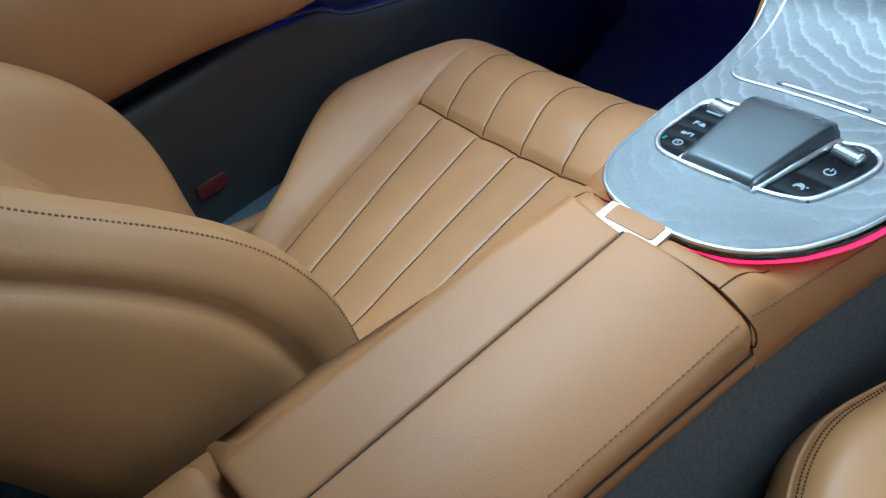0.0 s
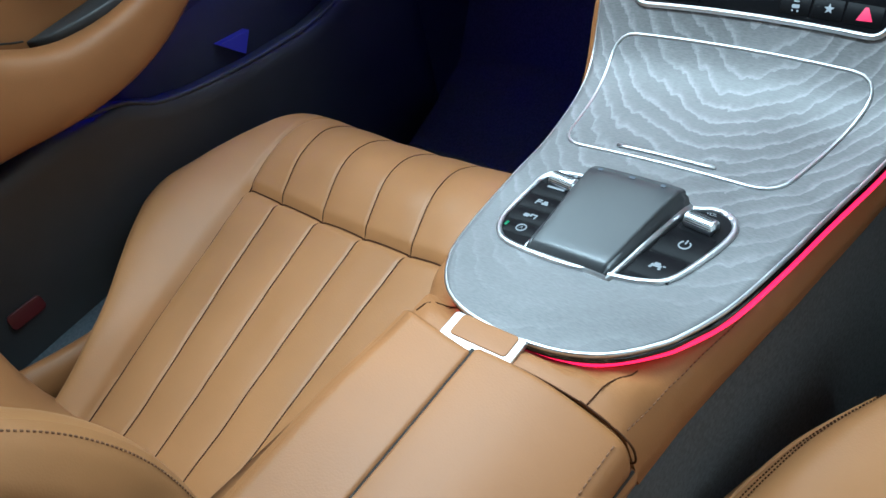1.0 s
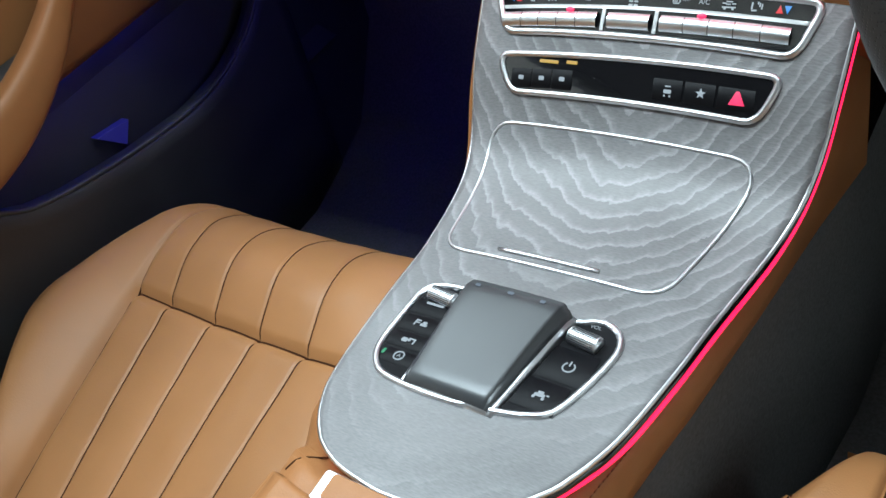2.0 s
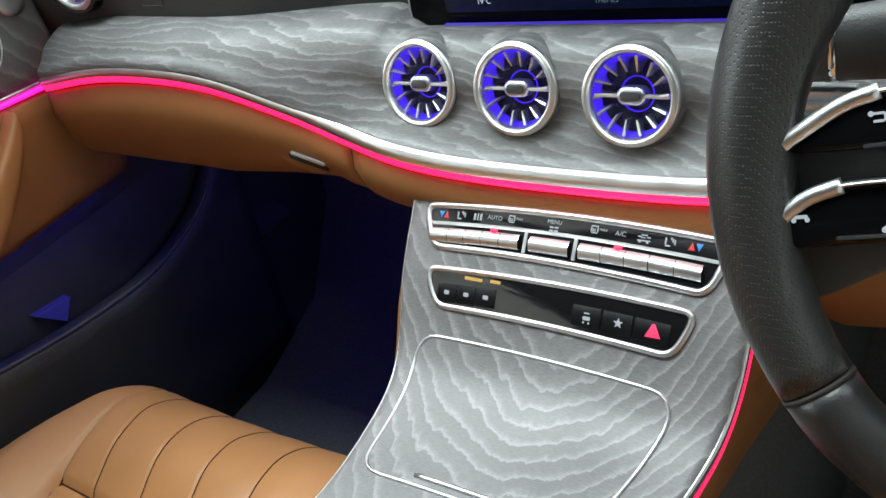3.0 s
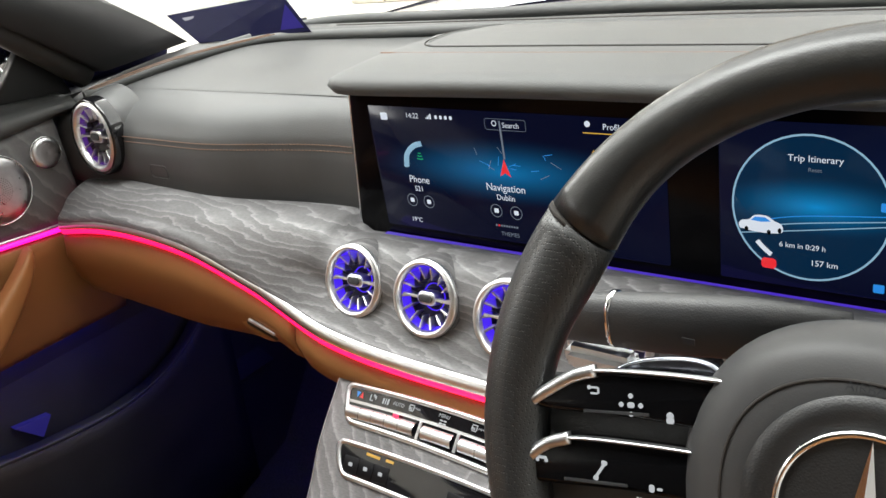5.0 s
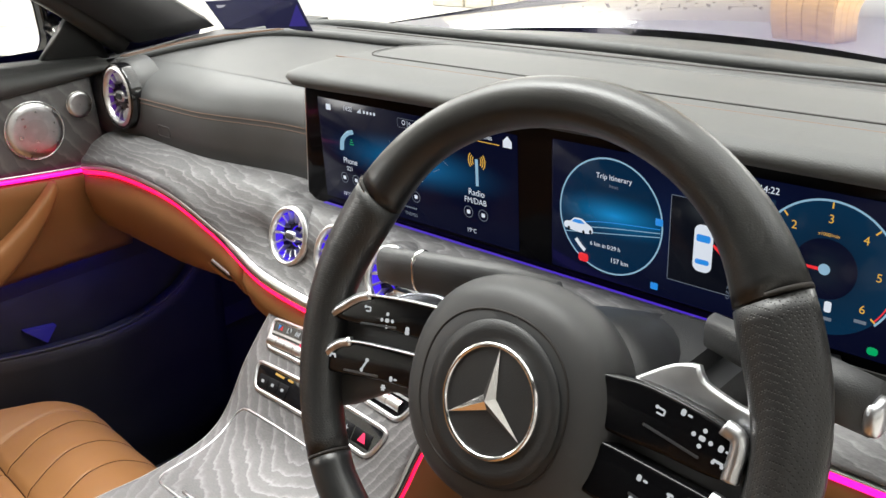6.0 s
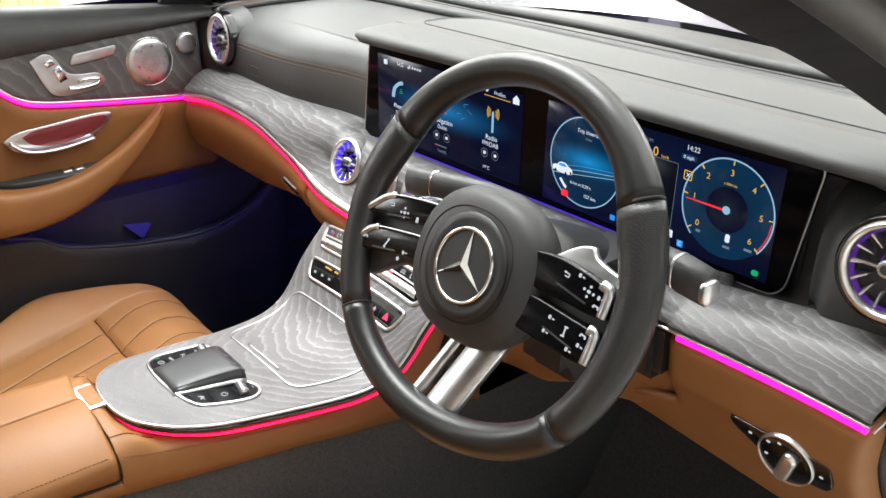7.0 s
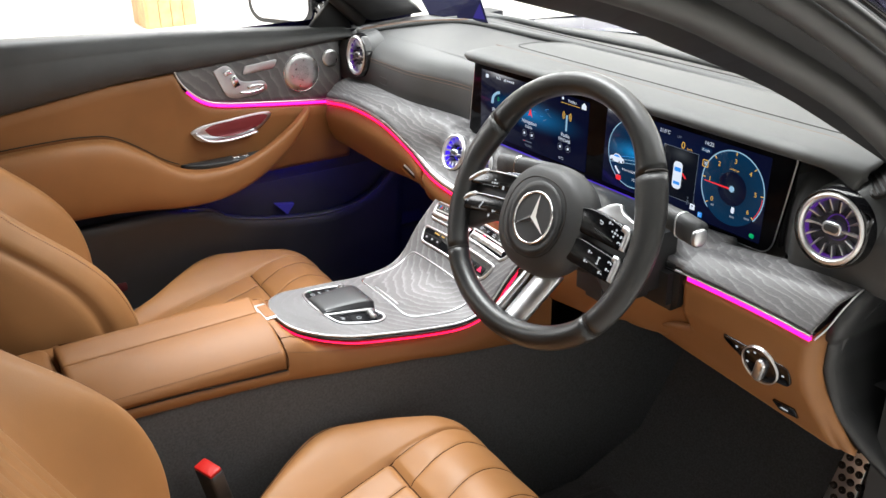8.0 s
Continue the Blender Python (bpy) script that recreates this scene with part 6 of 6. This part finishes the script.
rows = []
for y in np.linspace(-.3, 1.075, 60):
    s, b = sill(y), belt(y)
    rows.append([(DX - .004, y, s), (DX + .006, y, s + .006), (DX + .008, y, s + .35 * (b - s)), (DX + .003, y, s + .62 * (b - s)), (DX + .0005, y, s + .66 * (b - s)), (DX, y, s + .7 * (b - s)), (DX - .006, y, b - .012), (DX - .014, y, b - .003), (DX - .03, y, b), (DX - .075, y, b - .002), (DX - .085, y, b - .02)])
part("sill", thick(loft(rows), -.004), BLACK_LEATHER, door, "black leather window sill")
part("sill_stitch", tube([(DX + .0022, y, sill(y) + .64 * (belt(y) - sill(y))) for y in np.linspace(-.1, 1.06, 60)], .0009, 5), PALE_THREAD, door, "copper stitch line")
rows = [[(DX - .002 + .003 * math.sin(math.pi * f), y, wood_low(y) + (sill(y) + .002 - wood_low(y)) * f) for f in np.linspace(0, 1, 9)] for y in np.linspace(.6145, 1.04, 60)]
part("wood_inlay", thick(loft(rows), -.005), WOOD_DOOR, door, "dark grey wood inlay")
low = [(DX + .001, y, z) for y, z in LOWC]
part("inlay_trim", tube([(x + .001, y, z + .001) for x, y, z in low], .0024, 8), SATIN, door, "thin silver strip")
part("light_strip", sweep([(x + .0005, y, z - .0055) for x, y, z in low[9:]], circle(.0035, 8)), LED_MAGENTA, door, "glowing pink ambient light strip")
top_tan = lambda y: sill(y) - .002 if y < .614 else wood_low(y) - .010
rows = []
for y in np.linspace(-.3, 1.06, 80):
    t = top_tan(y)
    rows.append([(DX - .004, y, t), (DX + .003, y, t - .006), (DX + .001, y, t - .03), (DX - .004, y, .55), (DX - .008, y, .48), (DX - .012, y, .455), (DX - .018, y, .442)])
part("panel", thick(loft(rows), -.006), TAN, door, "tan leather door panel")
# padded armrest that narrows into a pull
AR = [(-.3, .60, .445, .070, .0), (.0, .604, .442, .072, .0), (.30, .615, .440, .074, .0), (.40, .613, .438, .075, .0), (.455, .602, .434, .076, .0), (.51, .568, .428, .077, .002), (.56, .530, .422, .078, .010), (.61, .506, .420, .078, .022), (.67, .500, .424, .076, .034), (.73, .505, .438, .072, .036), (.79, .523, .464, .066, .034), (.85, .552, .502, .058, .028), (.90, .583, .545, .046, .018), (.928, .602, .574, .034, .008), (.937, .604, .588, .024, .004)]
A = cat([a for a in AR], 90)
rows = []
for y, t, b, pr, gap in A:
    c, hh = (t + b) / 2, (t - b) / 2
    xin, xout = DX - .004 + gap, DX + pr
    m = (xin + xout) / 2
    ring = []
    for q in np.linspace(0, 2 * math.pi, 36, False):
        cq, sq = math.cos(q), math.sin(q)
        ring.append((m + (xout - xin) / 2 * math.copysign(abs(cq) ** .6, cq), y, c + hh * math.copysign(abs(sq) ** (.5 if sq > 0 else .8), sq)))
    rows.append(ring)
arm = part("armrest", loft(rows, wrap=True, caps=True), TAN, door, "padded tan leather armrest and pull")
for dz in (-.003, .003):
    part("arm_stitch", tube([(DX + pr * .93, y, (t + b) / 2 - .28 * (t - b) + dz) for y, t, b, pr, g in A[25:82]], .0009, 5), THREAD, arm)
part("arm_seam", tube([(DX + .0035, y, t + .0015) for y, t, b, pr, g in A if y < .60], .0013, 6), GAP, arm)
plate = part("switch_plate", slab([tuple(p) for p in cat([(-.742, .60), (-.718, .625), (-.703, .68), (-.702, .75), (-.712, .82), (-.742, .85), (-.742, .60)], 40)[:-1]], .018, .003, .491), BLACK_PLASTIC, door, "black switch plate")
for k in range(2):
    part("window_switch", box(-.731, -.713, .722 + .022 * k, .741 + .022 * k, .507, .513, .002), CHROME, plate, "chrome window switch")
# inner door handle
HO = [tuple(p) for p in cat([(.632, .584), (.66, .596), (.73, .602), (.80, .607), (.838, .604), (.832, .588), (.80, .566), (.74, .551), (.69, .550), (.65, .562), (.632, .584)], 60)[:-1]]
HY, HZ = .735, .580
onx = lambda h: (lambda a, b, c: (DX + .0025 + h + c, a, b))
hd = part("door_handle", slab(HO, .004, .002, 0, onx(0)), SATIN, door, "brushed silver bezel of the inner door handle")
part("recess", slab([(HY + .012 + (a - HY) * .78, HZ + .003 + (b - HZ) * .72) for a, b in HO], .0015, .0006, 0, onx(.0035)), material("dark_red_gloss", (0.20, 0.035, 0.04), 0.25, 0.2), hd, "dark red glossy recess")
part("lever", sweep(cat([(DX + .012, .642, .580), (DX + .017, .665, .563), (DX + .018, .70, .556), (DX + .017, .745, .557), (DX + .013, .795, .563)], 30), circle(.004, 10, .0085), ups=(1, 0, 0)), SATIN, hd, "polished lever")
GRILLE = material("brushed_grille", (0.66, 0.66, 0.67), 0.3, 1.0, 90, 0.1, 0.2, 1100)
# speakers and seat keys on the inlay
for (y, z, r, lab) in ((.931, .690, .0465, "round brushed metal door speaker grille"), (1.012, .7165, .0215, "small round brushed metal tweeter grille")):
    sp = thing("speaker", lab, "speaker", "door speakers")
    M = frame_of((DX + .0015, y, z), (0, 1, 0), (0, 0, 1))
    part("grille", moved(lathe([(r, -.002), (r * .99, .003), (r * .95, .0052), (r * .7, .0062), (r * .3, .0058), (.0005, .0056)], 48), M), GRILLE, sp, "perforated metal grille")
    part("rim", moved(lathe([(r * 1.0, .001), (r * 1.02, .0035), (r * 1.05, .001), (r * 1.05, -.003)], 48), M), CHROME, sp)
    if r > .03:
        holes = [(rr * math.cos(2 * math.pi * k / n), rr * math.sin(2 * math.pi * k / n)) for rr, n in ((.006, 12), (.009, 18), (.012, 24), (.015, 30), (.018, 36)) for k in range(n)]
        part("hole_pattern", moved(joined(*[slab(disc(.0006, 5), .0003, .0001, .0061, lambda a, b, c, h=h: (a + h[0], b + h[1], c)) for h in holes]), M), GAP, sp, "ring of fine holes")
sk = thing("seat_control", "silver seat adjustment keys on the wood inlay", "seat control")
P1 = [tuple(p) for p in cat([(.706, .722), (.735, .732), (.752, .722), (.768, .694), (.79, .686), (.825, .684), (.838, .670), (.826, .656), (.78, .650), (.745, .652), (.728, .668), (.706, .722)], 50)[:-1]]
part("plate", slab(P1, .003, .0012, 0, onx(-.002)), SATIN, sk, "satin silver key plate")
for pts in ([(.728, .716), (.744, .722), (.750, .712), (.734, .707)], [(.744, .700), (.757, .708), (.768, .682), (.752, .676)]):
    part("key", slab(pts, .006, .002, 0, onx(.0005)), CHROME, sk)
part("key", sweep(cat([(DX + .007, .765, .663), (DX + .008, .79, .661), (DX + .008, .82, .665), (DX + .007, .826, .673), (DX + .007, .80, .676), (DX + .006, .785, .672)], 24), circle(.0032, 8)), CHROME, sk, "cushion adjustment key")
mm = thing("memory_keys", "silver seat memory key strip", "button")
part("strip", slab([tuple(p) for p in corner_round([(.776, .704), (.860, .712), (.870, .732), (.784, .724)], .008)], .004, .001, 0, onx(-.002)), SATIN, mm)
# lower door with a lit map pocket
rows = []
for y in np.linspace(-.3, 1.22, 60):
    rim = float(np.interp(y, [-.3, .55, .66, .70, .76, .86, .97, 1.05, 1.13, 1.22], [.40, .395, .378, .350, .330, .310, .297, .304, .335, .42]))
    rows.append([(-.765, y, rim + .001), (-.745, y, rim), (-.738, y, rim - .006), (-.742, y, rim - .03), (-.762, y, rim * .55), (-.785, y, .06), (-.80, y, CAR_FLOOR)])
part("lower_panel", thick(loft(rows), -.006), BLACK_PLASTIC, door, "black lower door panel")
part("pocket_back", loft([[(-.762, y, .47), (-.80, y, .40), (-.81, y, .30), (-.80, y, .22), (-.765, y, .20)] for y in np.linspace(-.3, 1.30, 20)]), BLACK_PLASTIC, door, "black map pocket lining")
part("pocket_rim", tube(cat([(-.742, y, z) for y, z in ((.60, .396), (.66, .378), (.70, .350), (.76, .331), (.86, .311), (.97, .299), (1.05, .306), (1.13, .337), (1.19, .39), (1.215, .44))], 60), .0035, 8), BLACK_PLASTIC, door)
part("pocket_light", tube([(-.7675, y, .4475) for y in np.linspace(.62, 1.02, 20)], .003, 6), glow("blue_pocket_glow", (0.012, 0.012, 1.0), 24.0), door, "blue pocket light")
# plastic lit by the pocket light; that light is set here as emission
part("pocket_piece", slab([(.845, .338), (.90, .329), (.878, .302)], .024, .001, 0, lambda a, b, c: (-.808 + c, a, b)), glow("violet_lit_piece", (0.08, 0.06, 0.8), 0.17), door, "small triangular pocket piece, its violet light set as emission")
part("red_reflector", moved(slab(rounded(.05, .022, .006), .004, .001), frame_of((-.7585, .407, .223), (0, 1, -.05), (-.13, 0, 1))), material("dim_red_reflector", (0.06, 0.006, 0.008), 0.4), door, "dark red reflector")
structure("sill_left", box(-.86, -.722, -.2, .58, CAR_FLOOR, .150, .012), material("grey_sill_carpet", (0.10, 0.12, 0.14), 0.9, 0, 220, 0.25, 0.5, 1200, spec=0.1), "blue-grey carpeted door sill", "sill")


# ---- body shell round the cabin ----
structure("car_floor", box(-.86, .80, -.9, 1.6, CAR_FLOOR - .02, CAR_FLOOR), CARPET, "black carpeted car floor", "floor")
mat = thing("floor_mat", "black velour floor mat in the driver's footwell", "floor mat")
MAT = corner_round([(.165, .56), (.66, .56), (.69, .98), (.60, 1.17), (.22, 1.17)], .05)
part("pile", slab(MAT, .008, .003, CAR_FLOOR + .001), material("mat_velour", (0.080, 0.082, 0.085), 0.95, 0, 300, 0.25, 0.6, 1500, spec=0.1), mat)
part("binding", tube([(x, y, CAR_FLOOR + .006) for x, y in MAT], .005, 6, True), BLACK_LEATHER, mat, "sewn edge binding")
structure("footwell_front", loft([[(x, 1.12, .50), (x, 1.40, .48), (x, 1.44, .35), (x, 1.42, .15), (x, 1.30, .0), (x, 1.12, CAR_FLOOR)] for x in np.linspace(-.86, .80, 12)]), CARPET, "black carpeted footwell", "footwell")
structure("cowl_side_left", box(-.87, -.80, 1.06, 1.6, CAR_FLOOR, .77), BLACK_PLASTIC, "black footwell side", "panel")
structure("cowl_side_right", box(.775, .83, 1.10, 1.6, CAR_FLOOR, .77), BLACK_PLASTIC, "black hinge pillar", "panel")
structure("door_gap_left", box(-.87, -.80, -.9, 1.06, CAR_FLOOR, .40), BLACK_PLASTIC, "black outer door skin", "panel")
for sx, nm in ((-1, "left"), (1, "right")):
    edges = [[(.755, 1.30, .800), (.712, 1.17, .882), (.675, .98, .968), (.645, .75, 1.04), (.625, .5, 1.10), (.60, .2, 1.14), (.59, -.4, 1.145)],
             [(.722, 1.13, .800), (.680, 1.03, .868), (.648, .93, .928), (.618, .80, .985), (.602, .66, 1.035), (.60, .3, 1.11), (.60, -.4, 1.125)],
             [(.80, 1.12, .80), (.80, 1.02, .90), (.79, .90, .985), (.76, .70, 1.09), (.735, .48, 1.15), (.71, .2, 1.175), (.69, -.4, 1.175)],
             [(.82, 1.32, .81), (.80, 1.16, .92), (.78, 1.0, 1.01), (.745, .75, 1.115), (.72, .53, 1.165), (.69, .2, 1.195), (.67, -.4, 1.195)]]
    cs = [cat(e, 40) for e in edges]
    rows = [[(sx * c[k][0], c[k][1], c[k][2]) for c in cs] for k in range(40)]
    structure("pillar_" + nm, loft(rows, wrap=True, caps=True), PILLAR_TRIM, "black windscreen pillar trim", "pillar")
    structure("pillar_roll_" + nm, tube([(sx * (.42 * b[0] + .58 * c[0]), .42 * b[1] + .58 * c[1] - .004, .42 * b[2] + .58 * c[2] - .004) for b, c in zip(cs[1], cs[2])], .020, 12), RUBBER, "rounded rubber weatherstrip along the pillar", "seal")
    structure("seal_" + nm, tube([(sx * c[0] + sx * .004, c[1] - .006, c[2] + .004) for c in cs[2]], .015, 10), RUBBER, "black rubber door seal", "seal")
    structure("door_seal_" + nm, tube([(sx * (c[0] + .026), c[1] - .002, c[2] + .018) for c in cs[2]], .010, 8), RUBBER, "outer rubber door seal", "seal")
    structure("window_trim_" + nm, tube([(sx * (c[0] + .043), c[1] + .004, c[2] + .030) for c in cs[2]], .008, 8), GLOSS_BLACK, "gloss black window trim", "trim")
    structure("roof_edge_" + nm, sweep([(sx * (c[0] + .072), c[1] + .012, c[2] + .038) for c in cs[2]], circle(.03, 12, .024)), PAINT, "deep blue painted roof edge", "roof edge")
# unseen roof lining, added to keep overhead light out of the cabin
structure("unseen_headliner", thick(loft([[(x, y, z - .03 * (x / .6) ** 2) for x in np.linspace(-.66, .66, 14)] for y, z in ((-.9, 1.14), (-.4, 1.19), (.1, 1.20), (.45, 1.165))]), .02), BLACK_PLASTIC, "dark headlining, unseen, added to shade the cabin from above", "roof")
ws = structure("windscreen", loft([[(x, y - .25 * (x / .7) ** 2 * f, z) for x in np.linspace(-.69, .69, 20)] for y, z, f in ((1.56, .79, 1), (1.15, .98, .8), (.75, 1.10, .5), (.47, 1.165, .3))]), GLASS, "clear curved windscreen", "window")
ws.visible_shadow = False
structure("cowl", loft([[(x, y - .22 * (x / .7) ** 2, z) for x in np.linspace(-.78, .78, 20)] for y, z in ((1.46, .782), (1.55, .788), (1.60, .782), (1.68, .77))]), BLACK_PLASTIC, "black windscreen cowl", "cowl")
structure("bonnet", loft([[(x, y - .15 * (x / .7) ** 2, z - .05 * (x / .75) ** 2) for x in np.linspace(-.80, .80, 24)] for y, z in ((1.70, .778), (1.9, .79), (2.3, .76), (2.7, .69), (2.95, .60), (3.02, .40), (3.03, -.30))]), PAINT, "deep blue car bonnet", "bonnet")
for sx in (-1, 1):
    structure("wing_" + ("left" if sx < 0 else "right"), loft([[(sx * .80, y, z), (sx * .86, y, z - .05), (sx * .90, y, z - .2), (sx * .90, y, -.30)] for y, z in ((1.30, .75), (1.7, .735), (2.3, .715), (2.7, .65), (2.9, .55))]), PAINT, "deep blue front wing", "car body")
structure("body_side_left", loft([[(-.835, y, .80), (-.875, y, .74), (-.90, y, .5), (-.90, y, -.30)] for y in np.linspace(-1.02, 1.32, 10)]), PAINT, "deep blue outer door", "car body")
structure("rear_panel", box(-.80, .80, -1.0, -.95, -.1, 1.15), BLACK_PLASTIC, "dark rear cabin", "panel")
structure("rear_quarter_right", box(.66, .84, -1.0, -.42, -.1, .80, .03), BLACK_PLASTIC, "dark rear side panel", "panel")
structure("sill_right", box(.70, .86, -.9, 1.2, -.16, CAR_FLOOR + .03, .02), BLACK_PLASTIC, "black door sill", "sill")
structure("underbody", box(-.88, .84, -1.05, 2.9, -.45, -.12), BLACK_PLASTIC, "dark underbody", "car body")
# side window glass edge and quarter triangle by the mirror
structure("mirror_triangle", slab([tuple(p) for p in [(1.10, .775), (.985, .79), (1.07, .88)]], .02, .004, -.80, lambda a, b, c: (c, a, b)), DARK_TRIM, "black mirror triangle", "panel")

mir = thing("door_mirror", "door mirror with a black and blue housing", "mirror")
MM = frame_of((-.99, 1.0, .845), (.90, .43, 0), (0, 0, 1))
part("housing", moved(ball(.125, .085, .07, 16, 3), MM @ pose(0, 0, -.06)), PAINT, mir, "deep blue mirror housing")
part("frame", moved(slab(rounded(.235, .155, .05, 8), .012, .004, .0), MM), GLOSS_BLACK, mir, "black mirror frame")
part("mirror_glass", moved(slab(rounded(.205, .128, .042, 8), .003, .001, .0115), MM), material("mirror_silver", (0.95, 0.95, 0.95), 0.02, 1.0), mir, "bright mirror glass")
part("foot", tube([(-.88, 1.06, .83), (-.80, 1.06, .80)], .025, 10), GLOSS_BLACK, mir)

card = thing("price_card", "dark blue printed card standing on the dash", "card")
BL, BR, TR, TL = Vector((-.745, 1.315, .793)), Vector((-.50, 1.335, .803)), Vector((-.585, 1.37, .852)), Vector((-.895, 1.37, .828))


def on_card(u, v, h=0.0):
    p = BL.lerp(BR, u).lerp(TL.lerp(TR, u), v)
    return p + Vector((0, -.7, .7)) * h


def card_patch(u0, u1, v0, v1, h):
    c = [on_card(u, v, e) for e in (0, h) for u, v in ((u0, v0), (u1, v0), (u1, v1), (u0, v1))]
    return mesh_from(c, [(0, 1, 2, 3), (4, 5, 6, 7), (0, 1, 5, 4), (1, 2, 6, 5), (2, 3, 7, 6), (3, 0, 4, 7)], False)


part("sheet", card_patch(0, 1, 0, 1, .002), material("dark_blue_card", (0.006, 0.006, 0.018), 0.95, spec=0.02), card)
part("blue_block", card_patch(.45, .97, .1, .95, .0026), material("violet_blue_print", (0.012, 0.009, 0.07), 0.95, spec=0.02), card, "violet-blue printed block")
for u, v in ((.1, .72), (.2, .22)):
    part("text_bar", card_patch(u, u + .3, v, v + .1, .0028), material("faded_print", (0.06, 0.06, 0.08), 0.6), card)

pedal = thing("accelerator_pedal", "perforated steel accelerator pedal", "pedal")
PM = frame_of((.640, 1.30, .185), (1, 0, 0), (.22, .30, .93))
part("plate", moved(slab([tuple(p) for p in corner_round([(-.028, -.115), (.030, -.115), (.026, .095), (-.014, .100)], .01)], .006, .002), PM), SATIN, pedal, "brushed steel plate")
for r in range(10):
    for c in range(3):
        part("stud", moved(lathe([(.0068, .0), (.0068, .0075), (.005, .0088), (.0004, .0088)], 12), PM @ pose(-.018 + .0165 * c + .008 * (r % 2) + .004, -.10 + .020 * r, 0)), GAP, pedal)

# blue footwell lamps under the dash
for x in (-.45,):
    fl = thing("footwell_lamp", "small blue footwell lamp under the dash", "lamp")
    part("lens", box(x - .03, x + .03, 1.13, 1.15, .478, .484, .002), LED_BLUE, fl)
area("footwell_glow", look((-.45, 1.13, .47), (-.55, 1.1, 0)), .06, .03, 0.35, (0.02, 0.02, 1.0))


# ---- showroom ----
FZ = -.60
structure("floor", box(-12, 12, -9, 14, FZ - .03, FZ), FLOOR_TILE, "polished pale stone showroom floor", "floor")
structure("ceiling", box(-12, 12, -9, 14, 3.0, 3.1), WHITE_WALL, "white showroom ceiling", "ceiling")
structure("wall_west", box(-12.2, -12, -9, 14, FZ, 3.0), WHITE_WALL, "bright white showroom wall", "wall")
structure("wall_east", box(12, 12.2, -9, 14, FZ, 3.0), WHITE_WALL, "bright white showroom wall", "wall")
structure("wall_north", box(-12, 12, 14, 14.2, FZ, 3.0), WHITE_WALL, "bright white showroom wall", "wall")
structure("wall_south", box(-12, 12, -9.2, -9, FZ, 3.0), WHITE_WALL, "bright white showroom wall", "wall")


def oak_column(x, y, w):
    c = thing("oak_column", "square column clad in pale oak planks", "column", "showroom columns", at=(x, y, FZ))
    part("core", box(-w / 2 + .02, w / 2 - .02, -w / 2 + .02, w / 2 - .02, 0, 3.55), OAK, c)
    n = 4
    for k in range(n):
        a = -w / 2 + w * k / n
        for s in (-1, 1):
            part("plank", box(a + .003, a + w / n - .003, s * w / 2 - .02, s * w / 2 + .01, 0, 3.55, .003), OAK, c)
            part("plank", box(s * w / 2 - .02, s * w / 2 + .01, a + .003, a + w / n - .003, 0, 3.55, .003), OAK, c)
    return c


oak_column(-9.35, 2.95, .55)
oak_column(-2.6, 8.5, .6)
oak_column(-7.2, -1.2, .5)

# pale stone wall ahead of the car, laid in courses
wall = structure("stone_wall", box(-8.2, -2.9, 9.12, 9.3, FZ, 2.6), material("mortar", (0.5, 0.47, 0.42), 0.9), "pale split-stone feature wall", "wall")
rs_ = random.Random(11)
stone_meshes = []
for k in range(6):
    b = box(-.5, .5, -.04, .04, -.5, .5, .03)
    for v in b.verts:
        v.co += Vector((rs_.uniform(-.01, .01), rs_.uniform(-.015, .015), rs_.uniform(-.02, .02)))
    me = bpy.data.meshes.new("stone")
    b.to_mesh(me)
    b.free()
    me.materials.append(STONE)
    stone_meshes.append(me)
z = FZ
while z < 1.9:
    h = rs_.choice((.14, .18, .22))
    x = -8.2
    while x < -2.95:
        w = min(rs_.uniform(.3, .75), -2.9 - x)
        o = new("stone", rs_.choice(stone_meshes))
        o.parent = wall
        o.location, o.scale = (x + w / 2, 9.10 + rs_.uniform(-.012, .012), z + h / 2), (w - .012, 1, h - .012)
        x += w
    z += h
